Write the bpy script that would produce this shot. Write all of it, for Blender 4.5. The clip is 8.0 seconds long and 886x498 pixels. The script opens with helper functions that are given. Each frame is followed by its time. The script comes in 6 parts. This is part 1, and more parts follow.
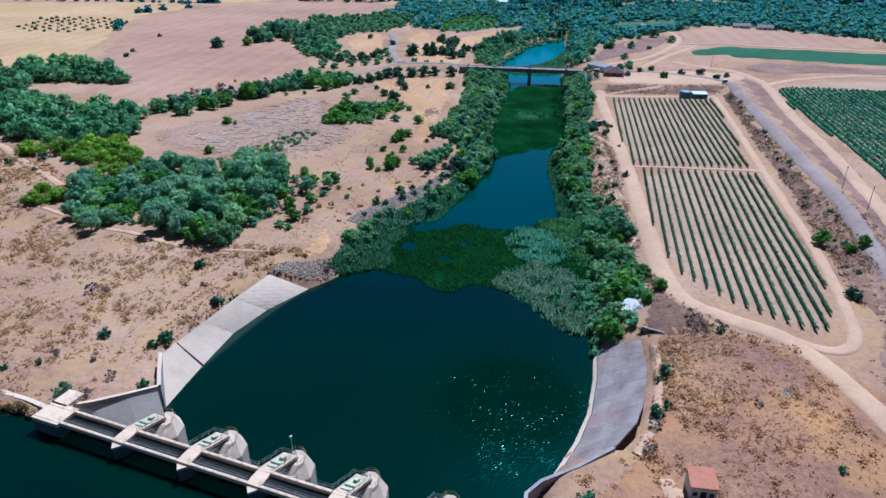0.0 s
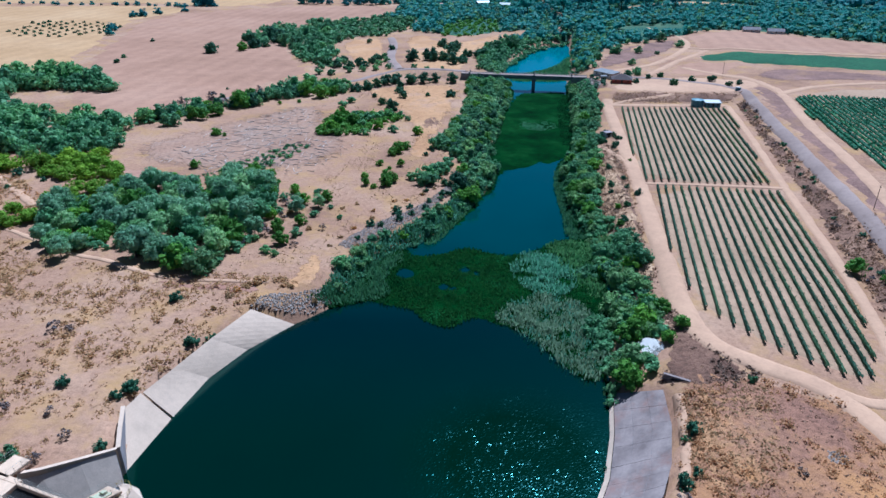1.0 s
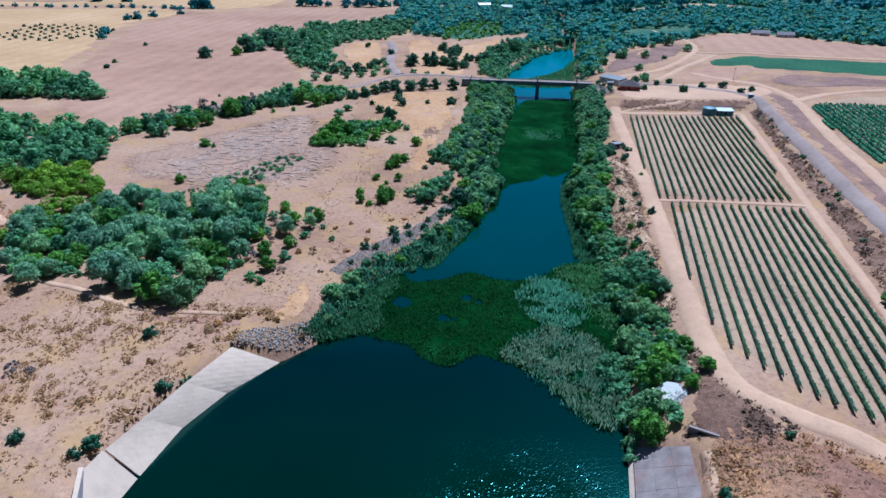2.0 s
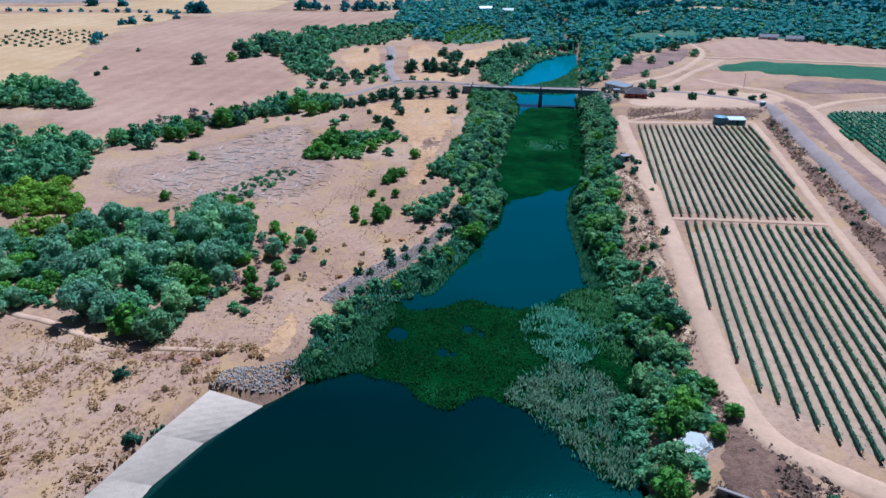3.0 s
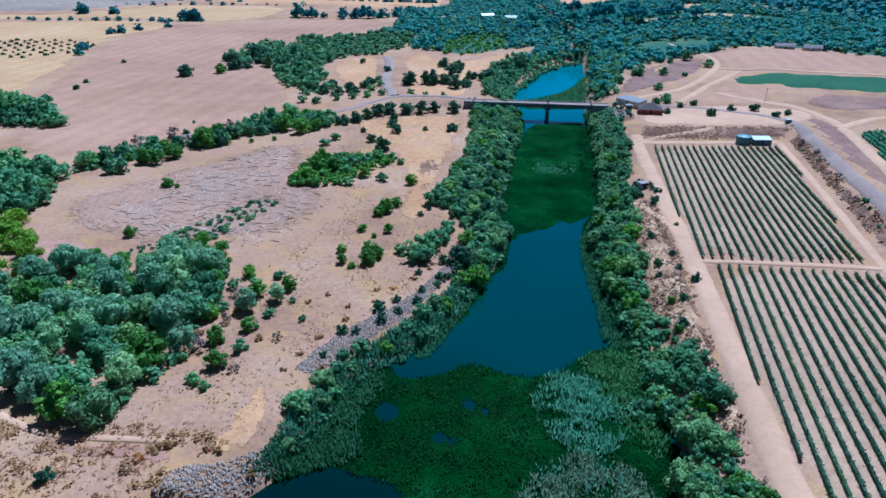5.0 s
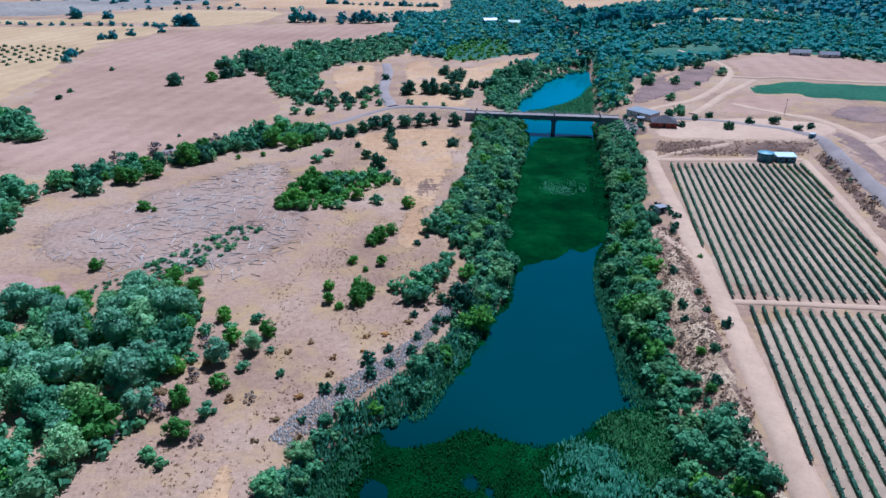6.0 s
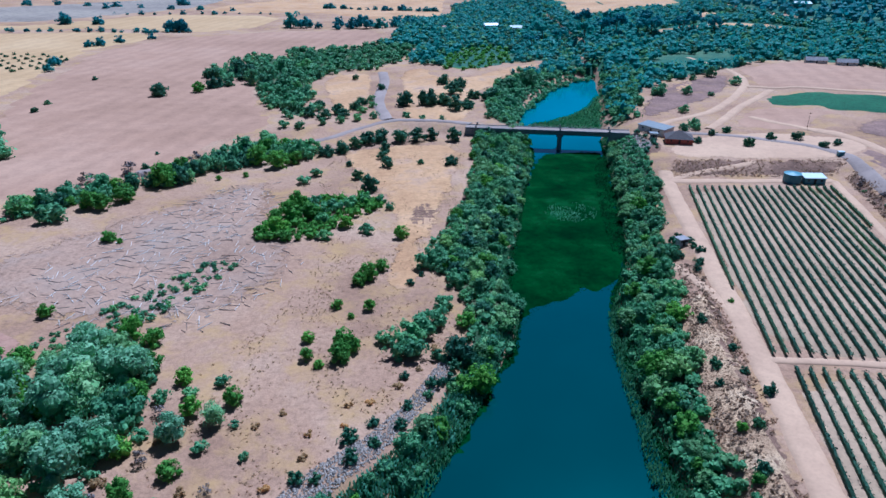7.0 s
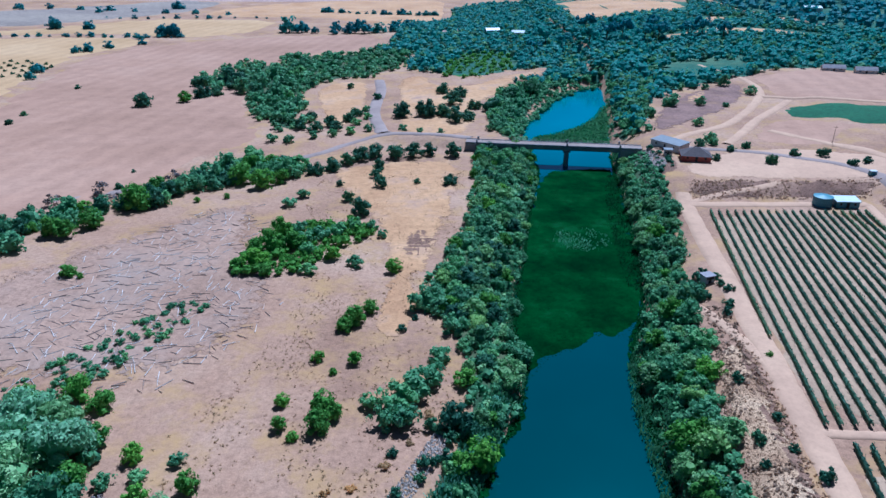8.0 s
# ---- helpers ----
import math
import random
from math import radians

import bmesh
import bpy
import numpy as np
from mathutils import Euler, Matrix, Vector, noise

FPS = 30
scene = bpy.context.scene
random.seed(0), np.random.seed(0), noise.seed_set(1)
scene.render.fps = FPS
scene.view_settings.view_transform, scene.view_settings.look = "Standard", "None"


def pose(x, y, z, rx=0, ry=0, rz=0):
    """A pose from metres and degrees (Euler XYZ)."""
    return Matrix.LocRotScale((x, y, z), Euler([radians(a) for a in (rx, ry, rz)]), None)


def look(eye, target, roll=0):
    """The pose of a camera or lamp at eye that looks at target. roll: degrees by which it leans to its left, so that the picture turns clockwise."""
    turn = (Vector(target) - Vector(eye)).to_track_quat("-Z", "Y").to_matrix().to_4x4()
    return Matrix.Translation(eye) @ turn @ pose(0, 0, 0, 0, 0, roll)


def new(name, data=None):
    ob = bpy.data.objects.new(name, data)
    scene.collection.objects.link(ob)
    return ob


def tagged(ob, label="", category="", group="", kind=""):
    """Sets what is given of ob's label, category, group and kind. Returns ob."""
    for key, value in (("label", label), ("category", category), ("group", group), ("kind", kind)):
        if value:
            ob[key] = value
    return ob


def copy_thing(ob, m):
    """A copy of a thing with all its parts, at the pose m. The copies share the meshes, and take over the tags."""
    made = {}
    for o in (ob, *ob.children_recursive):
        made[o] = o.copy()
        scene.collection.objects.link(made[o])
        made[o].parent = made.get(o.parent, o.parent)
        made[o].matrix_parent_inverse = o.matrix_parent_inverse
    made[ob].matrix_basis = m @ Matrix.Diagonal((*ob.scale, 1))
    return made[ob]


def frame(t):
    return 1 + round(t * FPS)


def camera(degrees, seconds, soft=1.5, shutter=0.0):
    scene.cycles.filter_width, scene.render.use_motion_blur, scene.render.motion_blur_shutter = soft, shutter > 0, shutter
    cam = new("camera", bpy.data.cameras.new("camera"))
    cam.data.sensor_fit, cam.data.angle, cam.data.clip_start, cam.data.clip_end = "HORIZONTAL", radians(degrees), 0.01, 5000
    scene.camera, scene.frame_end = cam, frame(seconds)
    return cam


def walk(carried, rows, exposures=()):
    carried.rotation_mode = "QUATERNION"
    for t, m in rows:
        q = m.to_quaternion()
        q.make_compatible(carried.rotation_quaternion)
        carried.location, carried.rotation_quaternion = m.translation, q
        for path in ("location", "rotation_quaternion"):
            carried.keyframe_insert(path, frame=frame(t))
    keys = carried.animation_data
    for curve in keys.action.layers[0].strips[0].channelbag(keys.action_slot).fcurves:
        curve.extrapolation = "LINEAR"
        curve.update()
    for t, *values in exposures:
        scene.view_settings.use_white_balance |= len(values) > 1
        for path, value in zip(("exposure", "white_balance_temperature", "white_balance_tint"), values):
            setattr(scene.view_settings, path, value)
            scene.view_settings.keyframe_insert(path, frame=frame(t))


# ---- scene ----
cam = camera(67.9, 8.0, soft=1.55)
PATH = [
    (0, (0.045, 0.003, 80.027), (0.061, 1.802, 79.154), 0.5),
    (0.5, (0.44, 8.83, 79.941), (0.453, 10.631, 79.07), 0.4),
    (1, (0.862, 16.811, 79.787), (0.872, 18.613, 78.918), 0.4),
    (1.5, (1.04, 24.67, 79.695), (1.048, 26.472, 78.827), 0.4),
    (3, (1.745, 45.9, 79.764), (1.748, 47.705, 78.903), 0.2),
    (3.5, (2.014, 52.669, 79.728), (2.015, 54.476, 78.87), 0.1),
    (4, (2.275, 58.753, 79.602), (2.275, 60.561, 78.747), 0.2),
    (4.5, (2.489, 64.732, 79.612), (2.489, 66.541, 78.76), 0.1),
    (6, (3.554, 93.164, 79.479), (3.545, 94.978, 78.637), -0.0),
    (6.5, (4.176, 104.859, 79.493), (4.165, 106.674, 78.654), -0.1),
    (7, (4.66, 116.459, 79.447), (4.648, 118.277, 78.612), -0.1),
    (7.5, (5.129, 126.976, 79.27), (5.115, 128.795, 78.438), -0.1),
    (8, (5.59, 138.329, 79.182), (5.575, 140.15, 78.354), -0.1),
]
walk(cam, [(t, look(eye, target, roll)) for t, eye, target, roll in PATH], exposures=[(0.0, 0.36, 4690, 9), (8.0, 0.34, 4350, 8)])

# ---- light ----
SUN_AZ, SUN_EL = 23.0, 57.0
world = bpy.data.worlds.new("world")
scene.world = world
world.use_nodes = True
wn = world.node_tree.nodes
sky = wn.new("ShaderNodeTexSky")
sky.sky_type = "NISHITA"
sky.sun_disc = False
sky.sun_elevation = radians(SUN_EL)
sky.sun_rotation = radians(SUN_AZ)
sky.dust_density = 0.1
sky.air_density = 0.85
sky.ozone_density = 2.0
wn["Background"].inputs[1].default_value = 0.030
world.node_tree.links.new(sky.outputs[0], wn["Background"].inputs[0])
sun = new("sun", bpy.data.lights.new("sun", "SUN"))
sun.data.energy, sun.data.angle, sun.data.color = 5.0, radians(0.55), (1.0, 0.955, 0.89)
ta, te = radians(SUN_AZ), radians(SUN_EL)
sun_way = Vector((math.sin(ta) * math.cos(te), math.cos(ta) * math.cos(te), math.sin(te)))
sun.matrix_world = look(sun_way * 300, (0, 0, 0))

# ---- materials ----


def nodes_of(name):
    m = bpy.data.materials.new(name)
    m.use_nodes = True
    nt = m.node_tree
    return m, nt, nt.nodes["Principled BSDF"]


def noise_of(nt, vec, scale, detail=4.0, rough=0.6):
    n = nt.nodes.new("ShaderNodeTexNoise")
    n.inputs["Scale"].default_value, n.inputs["Detail"].default_value, n.inputs["Roughness"].default_value = scale, detail, rough
    nt.links.new(vec, n.inputs["Vector"])
    return n.outputs["Fac"]


def ramp_of(nt, fac, stops):
    r = nt.nodes.new("ShaderNodeValToRGB")
    while len(r.color_ramp.elements) < len(stops):
        r.color_ramp.elements.new(0.5)
    for e, (p, c) in zip(r.color_ramp.elements, stops):
        e.position, e.color = p, (*c, 1.0)
    nt.links.new(fac, r.inputs[0])
    return r.outputs[0]


def mix_of(nt, fac, a, b, kind="MIX"):
    m = nt.nodes.new("ShaderNodeMix")
    m.data_type, m.blend_type = "RGBA", kind
    for s, v in ((m.inputs[0], fac), (m.inputs[6], a), (m.inputs[7], b)):
        if isinstance(v, bpy.types.NodeSocket):
            nt.links.new(v, s)
        elif isinstance(v, (int, float)):
            s.default_value = v
        else:
            s.default_value = (*v, 1.0)
    return m.outputs[2]


def bump_of(nt, bsdf, height, strength, distance):
    b = nt.nodes.new("ShaderNodeBump")
    b.inputs["Strength"].default_value, b.inputs["Distance"].default_value = strength, distance
    nt.links.new(height, b.inputs["Height"])
    nt.links.new(b.outputs[0], bsdf.inputs["Normal"])


def soil(name, dark, mid, light, big=0.03, fine=1.1, rough=0.95, bump=0.5, lines=None, patch=None, soft=1.0, gloss=0.15):
    """Earth or grass: broad patches, finer mottling, grain; lines = (angle, spacing) for plough marks; patch = (colour, scale, low, high)."""
    m, nt, bsdf = nodes_of(name)
    co = nt.nodes.new("ShaderNodeTexCoord").outputs["Object"]
    broad = noise_of(nt, co, big, 5, 0.62)
    col = ramp_of(nt, broad, [(0.34, dark), (0.5, mid), (0.66, light)])
    mott = noise_of(nt, co, fine, 5, 0.72)
    col = mix_of(nt, 0.75 * soft, col, ramp_of(nt, mott, [(0.3, (0.5, 0.48, 0.47)), (0.5, (0.96, 0.95, 0.94)), (0.7, (1.28, 1.25, 1.2))]), "MULTIPLY")
    grain = noise_of(nt, co, fine * 5, 3, 0.7)
    col = mix_of(nt, 0.6 * soft, col, ramp_of(nt, grain, [(0.33, (0.6, 0.58, 0.56)), (0.55, (1.05, 1.04, 1.03))]), "MULTIPLY")
    if patch:
        pc, ps, lo, hi = patch
        k = ramp_of(nt, noise_of(nt, co, ps, 6, 0.7), [(lo, (0, 0, 0)), (hi, (1, 1, 1))])
        col = mix_of(nt, k, col, pc)
    if lines:
        ang, gap = lines
        mp = nt.nodes.new("ShaderNodeMapping")
        mp.inputs["Rotation"].default_value = (0, 0, radians(ang))
        nt.links.new(co, mp.inputs[0])
        wv = nt.nodes.new("ShaderNodeTexWave")
        wv.inputs["Scale"].default_value, wv.inputs["Distortion"].default_value = 0.314 / gap, 2.5
        wv.inputs["Detail"].default_value, wv.inputs["Detail Scale"].default_value = 3, 0.4
        nt.links.new(mp.outputs[0], wv.inputs[0])
        col = mix_of(nt, 0.4, col, ramp_of(nt, wv.outputs["Fac"], [(0.0, (0.86, 0.85, 0.85)), (1.0, (1.06, 1.06, 1.05))]), "MULTIPLY")
    nt.links.new(col, bsdf.inputs["Base Color"])
    bsdf.inputs["Roughness"].default_value = rough
    bsdf.inputs["Specular IOR Level"].default_value = gloss
    # cover that thins out into crumbs where the sheet's rim is worn
    worn = nt.nodes.new("ShaderNodeAttribute")
    worn.attribute_name = "worn"
    limit = nt.nodes.new("ShaderNodeMath")
    limit.operation = "MULTIPLY_ADD"
    limit.inputs[1].default_value, limit.inputs[2].default_value = 0.66, 0.1
    nt.links.new(worn.outputs["Fac"], limit.inputs[0])
    left = nt.nodes.new("ShaderNodeMath")
    left.operation = "SUBTRACT"
    nt.links.new(noise_of(nt, co, 0.45, 7, 0.75), left.inputs[0])
    nt.links.new(limit.outputs[0], left.inputs[1])
    cover = nt.nodes.new("ShaderNodeMath")
    cover.operation, cover.use_clamp = "MULTIPLY", True
    cover.inputs[1].default_value = 50.0
    nt.links.new(left.outputs[0], cover.inputs[0])
    nt.links.new(cover.outputs[0], bsdf.inputs["Alpha"])
    bump_of(nt, bsdf, mott, bump, 0.35)
    return m


def leafy(name, dark, light, trans=0.3, rough=0.6):
    m, nt, bsdf = nodes_of(name)
    isl = nt.nodes.new("ShaderNodeNewGeometry").outputs["Random Per Island"]
    obr = nt.nodes.new("ShaderNodeObjectInfo").outputs["Random"]
    col = ramp_of(nt, isl, [(0.0, [0.72 * a + 0.28 * b for a, b in zip(dark, light)]), (1.0, [0.15 * a + 0.85 * b for a, b in zip(dark, light)])])
    col = mix_of(nt, 0.7, col, ramp_of(nt, obr, [(0.0, (0.55, 0.62, 0.7)), (0.3, (0.9, 0.9, 0.9)), (0.7, (1.05, 1.05, 1.0)), (1.0, (1.6, 1.4, 0.95))]), "MULTIPLY")
    nt.links.new(col, bsdf.inputs["Base Color"])
    bsdf.inputs["Roughness"].default_value = rough
    bsdf.inputs["Specular IOR Level"].default_value = 0.08
    tr = nt.nodes.new("ShaderNodeBsdfTranslucent")
    nt.links.new(col, tr.inputs[0])
    mx = nt.nodes.new("ShaderNodeMixShader")
    mx.inputs[0].default_value = 0.72 * trans
    nt.links.new(bsdf.outputs[0], mx.inputs[1])
    nt.links.new(tr.outputs[0], mx.inputs[2])
    nt.links.new(mx.outputs[0], nt.nodes["Material Output"].inputs[0])
    return m


def hard(name, base, alt, scale=0.8, rough=0.8, bump=0.25, metal=0.0, streak=0.0, stain=(0.25, 0.23, 0.22)):
    """Concrete, plaster, paint, metal: mottling, stains and fine relief."""
    m, nt, bsdf = nodes_of(name)
    co = nt.nodes.new("ShaderNodeTexCoord").outputs["Object"]
    col = mix_of(nt, ramp_of(nt, noise_of(nt, co, scale, 5, 0.65), [(0.35, (0, 0, 0)), (0.68, (1, 1, 1))]), base, alt)
    if streak:
        k = ramp_of(nt, noise_of(nt, co, scale * 0.45, 6, 0.75), [(0.5, (0, 0, 0)), (0.75, (streak,) * 3)])
        col = mix_of(nt, k, col, stain)
    grain = noise_of(nt, co, scale * 9, 4, 0.7)
    col = mix_of(nt, 0.35, col, ramp_of(nt, grain, [(0.3, (0.7, 0.7, 0.7)), (0.6, (1.05, 1.05, 1.05))]), "MULTIPLY")
    ob = mix_of(nt, 0.25, col, ramp_of(nt, nt.nodes.new("ShaderNodeObjectInfo").outputs["Random"], [(0, (0.75, 0.75, 0.75)), (1, (1.15, 1.15, 1.15))]), "MULTIPLY")
    nt.links.new(ob, bsdf.inputs["Base Color"])
    bsdf.inputs["Roughness"].default_value, bsdf.inputs["Metallic"].default_value = rough, metal
    bump_of(nt, bsdf, grain, bump, 0.05)
    return m


M_GROUND = soil("dry_earth", (0.2673, 0.1528, 0.09709), (0.3614, 0.2158, 0.1392), (0.4208, 0.2693, 0.1795), 0.022, 0.75, patch=((0.396, 0.2387, 0.09709), 0.085, 0.48, 0.72), soft=0.8)
M_SCRUB = soil("dry_grass_slope", (0.198, 0.1048, 0.07917), (0.2821, 0.1492, 0.09918), (0.3564, 0.1936, 0.1157), 0.03, 0.9, bump=0.8, patch=((0.4257, 0.2176, 0.08703), 0.05, 0.47, 0.66), soft=1.1)
M_BROWN = soil("ploughed_earth", (0.3119, 0.1776, 0.1148), (0.3663, 0.212, 0.1392), (0.4108, 0.2464, 0.1653), 0.010, 0.12, bump=0.2, lines=(7, 12.0), soft=0.4)
M_YELLOW = soil("wheat_stubble", (0.410, 0.255, 0.122), (0.460, 0.290, 0.145), (0.500, 0.325, 0.170), 0.012, 0.2, bump=0.2, lines=(8, 14.0), soft=0.4)
M_ORANGE = soil("straw_grass", (0.400, 0.222, 0.110), (0.480, 0.280, 0.140), (0.540, 0.330, 0.180), 0.03, 0.4, bump=0.25, patch=((0.330, 0.205, 0.150), 0.06, 0.52, 0.74), soft=0.7)
M_STRAW = soil("orange_straw", (0.33, 0.1767, 0.0855), (0.42, 0.2325, 0.114), (0.48, 0.279, 0.1425), 0.05, 0.9, bump=0.8, patch=((0.25, 0.1395, 0.09975), 0.12, 0.5, 0.7))
M_GREY = soil("cleared_earth", (0.3069, 0.191, 0.1322), (0.3485, 0.2177, 0.1514), (0.3911, 0.2502, 0.1757), 0.025, 0.6, patch=((0.3217, 0.2273, 0.174), 0.045, 0.45, 0.75))
M_FARGREY = soil("far_scrubland", (0.231, 0.185, 0.154), (0.277, 0.223, 0.185), (0.323, 0.262, 0.208), 0.015, 0.15)
M_PINK = soil("far_bare_field", (0.385, 0.254, 0.231), (0.424, 0.293, 0.254), (0.462, 0.323, 0.277), 0.01, 0.2)
M_TRACK = soil("dirt_track", (0.4505, 0.2813, 0.1809), (0.4823, 0.3026, 0.194), (0.5088, 0.324, 0.2071), 0.05, 0.3, bump=0.05, soft=0.35)
M_VINESOIL = soil("vineyard_soil", (0.318, 0.2153, 0.1381), (0.371, 0.2503, 0.1608), (0.4155, 0.2794, 0.1826), 0.05, 0.6, bump=0.2, soft=0.6)
M_ROAD = soil("asphalt", (0.250, 0.185, 0.160), (0.282, 0.212, 0.184), (0.318, 0.242, 0.210), 0.06, 0.2, rough=0.9, bump=0.05, soft=0.35)
M_VERGE = soil("road_verge", (0.1808, 0.1084, 0.08869), (0.2425, 0.1461, 0.1189), (0.2911, 0.1765, 0.1404), 0.05, 0.6, bump=0.8, patch=((0.2999, 0.1765, 0.09819), 0.09, 0.52, 0.75))
M_OCHRE = soil("stony_ochre_bank", (0.330, 0.200, 0.119), (0.500, 0.330, 0.199), (0.620, 0.440, 0.285), 0.1, 1.5, bump=1.0, soft=1.3)
M_BANK = soil("eroded_bank", (0.1274, 0.0722, 0.0521), (0.2107, 0.1216, 0.08431), (0.3038, 0.1852, 0.1241), 0.07, 1.0, bump=1.0, soft=1.25)
M_RED = soil("red_bare_earth", (0.308, 0.1639, 0.1168), (0.347, 0.194, 0.138), (0.385, 0.2318, 0.1665), 0.06, 0.4, bump=0.2, soft=0.6)
M_GREENFIELD = soil("green_crop", (0.022, 0.085, 0.042), (0.030, 0.105, 0.050), (0.042, 0.125, 0.058), 0.02, 0.4, bump=0.5, lines=(-75, 3.0))
M_MAT = soil("water_weed", (0.0012, 0.0150, 0.0032), (0.0034, 0.0300, 0.0056), (0.0090, 0.0500, 0.0100), 0.06, 0.5, rough=1.0, bump=0.5, patch=((0.0150, 0.0720, 0.0270), 0.06, 0.58, 0.8), gloss=0.02)
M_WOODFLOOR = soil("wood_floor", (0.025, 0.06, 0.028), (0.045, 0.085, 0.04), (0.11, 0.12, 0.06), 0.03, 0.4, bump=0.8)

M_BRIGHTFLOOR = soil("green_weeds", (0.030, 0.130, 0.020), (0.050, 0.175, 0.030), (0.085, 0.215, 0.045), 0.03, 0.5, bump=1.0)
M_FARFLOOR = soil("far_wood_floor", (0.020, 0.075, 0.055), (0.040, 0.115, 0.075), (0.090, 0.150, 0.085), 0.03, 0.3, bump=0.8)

M_OAK = leafy("oak_leaves", (0.022, 0.090, 0.058), (0.098, 0.215, 0.118), 0.42)
M_BANKLEAF = leafy("bank_leaves", (0.03708, 0.16, 0.07512), (0.2369, 0.45, 0.2137), 0.46)
M_SILVER = leafy("poplar_leaves", (0.065, 0.215, 0.09694), (0.36, 0.56, 0.3341), 0.48)
M_BRIGHT = leafy("bright_leaves", (0.06, 0.19, 0.03061), (0.17, 0.35, 0.05936), 0.45)
M_WILLOW = leafy("willow_leaves", (0.06695, 0.2, 0.07115), (0.3296, 0.51, 0.2141), 0.48)
M_LIME = leafy("thicket_leaves", (0.1, 0.22, 0.018), (0.23, 0.38, 0.04), 0.45)
M_VINEGREEN = leafy("lush_vine_leaves", (0.02, 0.115, 0.06214), (0.065, 0.21, 0.1067), 0.35)
M_REEDBEIGE = leafy("seeding_reed_blades", (0.200, 0.340, 0.180), (0.450, 0.560, 0.340), 0.55)
# bluish tint puts the distance haze into the leaf colour
M_FAR = leafy("hazed_far_leaves", (0.042, 0.190, 0.208), (0.080, 0.280, 0.300), 0.5)
M_VINE = leafy("vine_leaves", (0.026, 0.085, 0.05379), (0.085, 0.16, 0.09738), 0.35)
M_REED = leafy("reed_blades", (0.05, 0.18, 0.08347), (0.185, 0.37, 0.166), 0.45)
M_REEDPALE = leafy("pale_reed_blades", (0.080, 0.270, 0.165), (0.270, 0.520, 0.350), 0.55)
M_REEDDARK = leafy("dark_reed_blades", (0.010, 0.070, 0.022), (0.040, 0.130, 0.040), 0.5)
M_DRY = leafy("dry_tufts", (0.4, 0.2489, 0.1145), (0.52, 0.3515, 0.1794), 0.7)
M_DARKTUFT = leafy("dark_tufts", (0.150, 0.098, 0.074), (0.260, 0.170, 0.118), 0.4)
M_DRYBROWN = leafy("brown_tufts", (0.270, 0.165, 0.105), (0.400, 0.262, 0.165), 0.6)
M_GREYTWIG = leafy("grey_twigs", (0.115, 0.092, 0.092), (0.231, 0.193, 0.189), 0.05)
M_BARK = hard("bark", (0.077, 0.058, 0.042), (0.131, 0.100, 0.077), 3.0, 0.95, 0.8)
M_LOG = hard("bleached_logs", (0.640, 0.570, 0.520), (0.480, 0.420, 0.385), 2.0, 0.9, 0.6)
M_LOGDARK = hard("dark_logs", (0.140, 0.110, 0.098), (0.220, 0.178, 0.160), 2.0, 0.9, 0.6)
M_STONE = hard("riprap_stone", (0.420, 0.350, 0.300), (0.240, 0.195, 0.165), 1.2, 0.9, 0.6)
M_CONC = hard("pale_concrete", (0.640, 0.485, 0.360), (0.570, 0.430, 0.318), 0.5, 0.9, 0.3, streak=0.25, stain=(0.269, 0.208, 0.169))
M_CONCGREY = hard("stained_concrete", (0.308, 0.277, 0.285), (0.223, 0.200, 0.208), 0.4, 0.9, 0.4, streak=0.6, stain=(0.123, 0.108, 0.108))
# shade on the unlit weir faces below the deck, put into the colour
M_SHADECONC = hard("shade_dark_concrete", (0.150, 0.150, 0.158), (0.085, 0.088, 0.100), 0.6, 0.85, 0.3, streak=0.5, stain=(0.060, 0.070, 0.068))
M_FLANK = hard("grey_flank_concrete", (0.560, 0.465, 0.390), (0.450, 0.370, 0.310), 0.5, 0.9, 0.3, streak=0.4, stain=(0.246, 0.193, 0.154))
M_DECK = hard("weir_concrete", (0.680, 0.495, 0.345), (0.560, 0.400, 0.275), 0.6, 0.9, 0.3, streak=0.4, stain=(0.246, 0.193, 0.154))
M_APRON = hard("blackened_concrete", (0.300, 0.242, 0.222), (0.165, 0.130, 0.122), 0.28, 0.95, 0.5, streak=0.9, stain=(0.254, 0.131, 0.100))
M_STEELDARK = hard("gate_steel", (0.016, 0.018, 0.018), (0.030, 0.030, 0.028), 0.9, 0.75, 0.3, 0.0)
M_RAIL = hard("railing_paint", (0.477, 0.462, 0.400), (0.347, 0.323, 0.262), 2.0, 0.6, 0.2)
M_RAILYEL = hard("yellow_railing", (0.424, 0.323, 0.077), (0.323, 0.231, 0.062), 2.0, 0.6, 0.2)
M_GREENPAINT = hard("green_machine_paint", (0.400, 0.440, 0.280), (0.500, 0.450, 0.310), 1.5, 0.6, 0.2)
M_ROOFTILE = hard("terracotta_tile", (0.462, 0.169, 0.092), (0.385, 0.131, 0.069), 1.5, 0.8, 0.4)
M_WALLWHITE = hard("white_plaster", (0.570, 0.554, 0.524), (0.493, 0.477, 0.447), 0.9, 0.9, 0.2)
M_DARKROOF = hard("dark_roof", (0.054, 0.040, 0.042), (0.085, 0.065, 0.065), 1.0, 0.9, 0.3)
M_REDWALL = hard("red_boards", (0.323, 0.069, 0.046), (0.254, 0.046, 0.031), 1.0, 0.7, 0.2)
M_TANK = hard("blue_tank_steel", (0.039, 0.154, 0.200), (0.054, 0.200, 0.246), 0.7, 0.45, 0.1)
M_SHEDROOF = hard("pale_sheet_roof", (0.462, 0.508, 0.508), (0.385, 0.431, 0.439), 0.6, 0.5, 0.2)
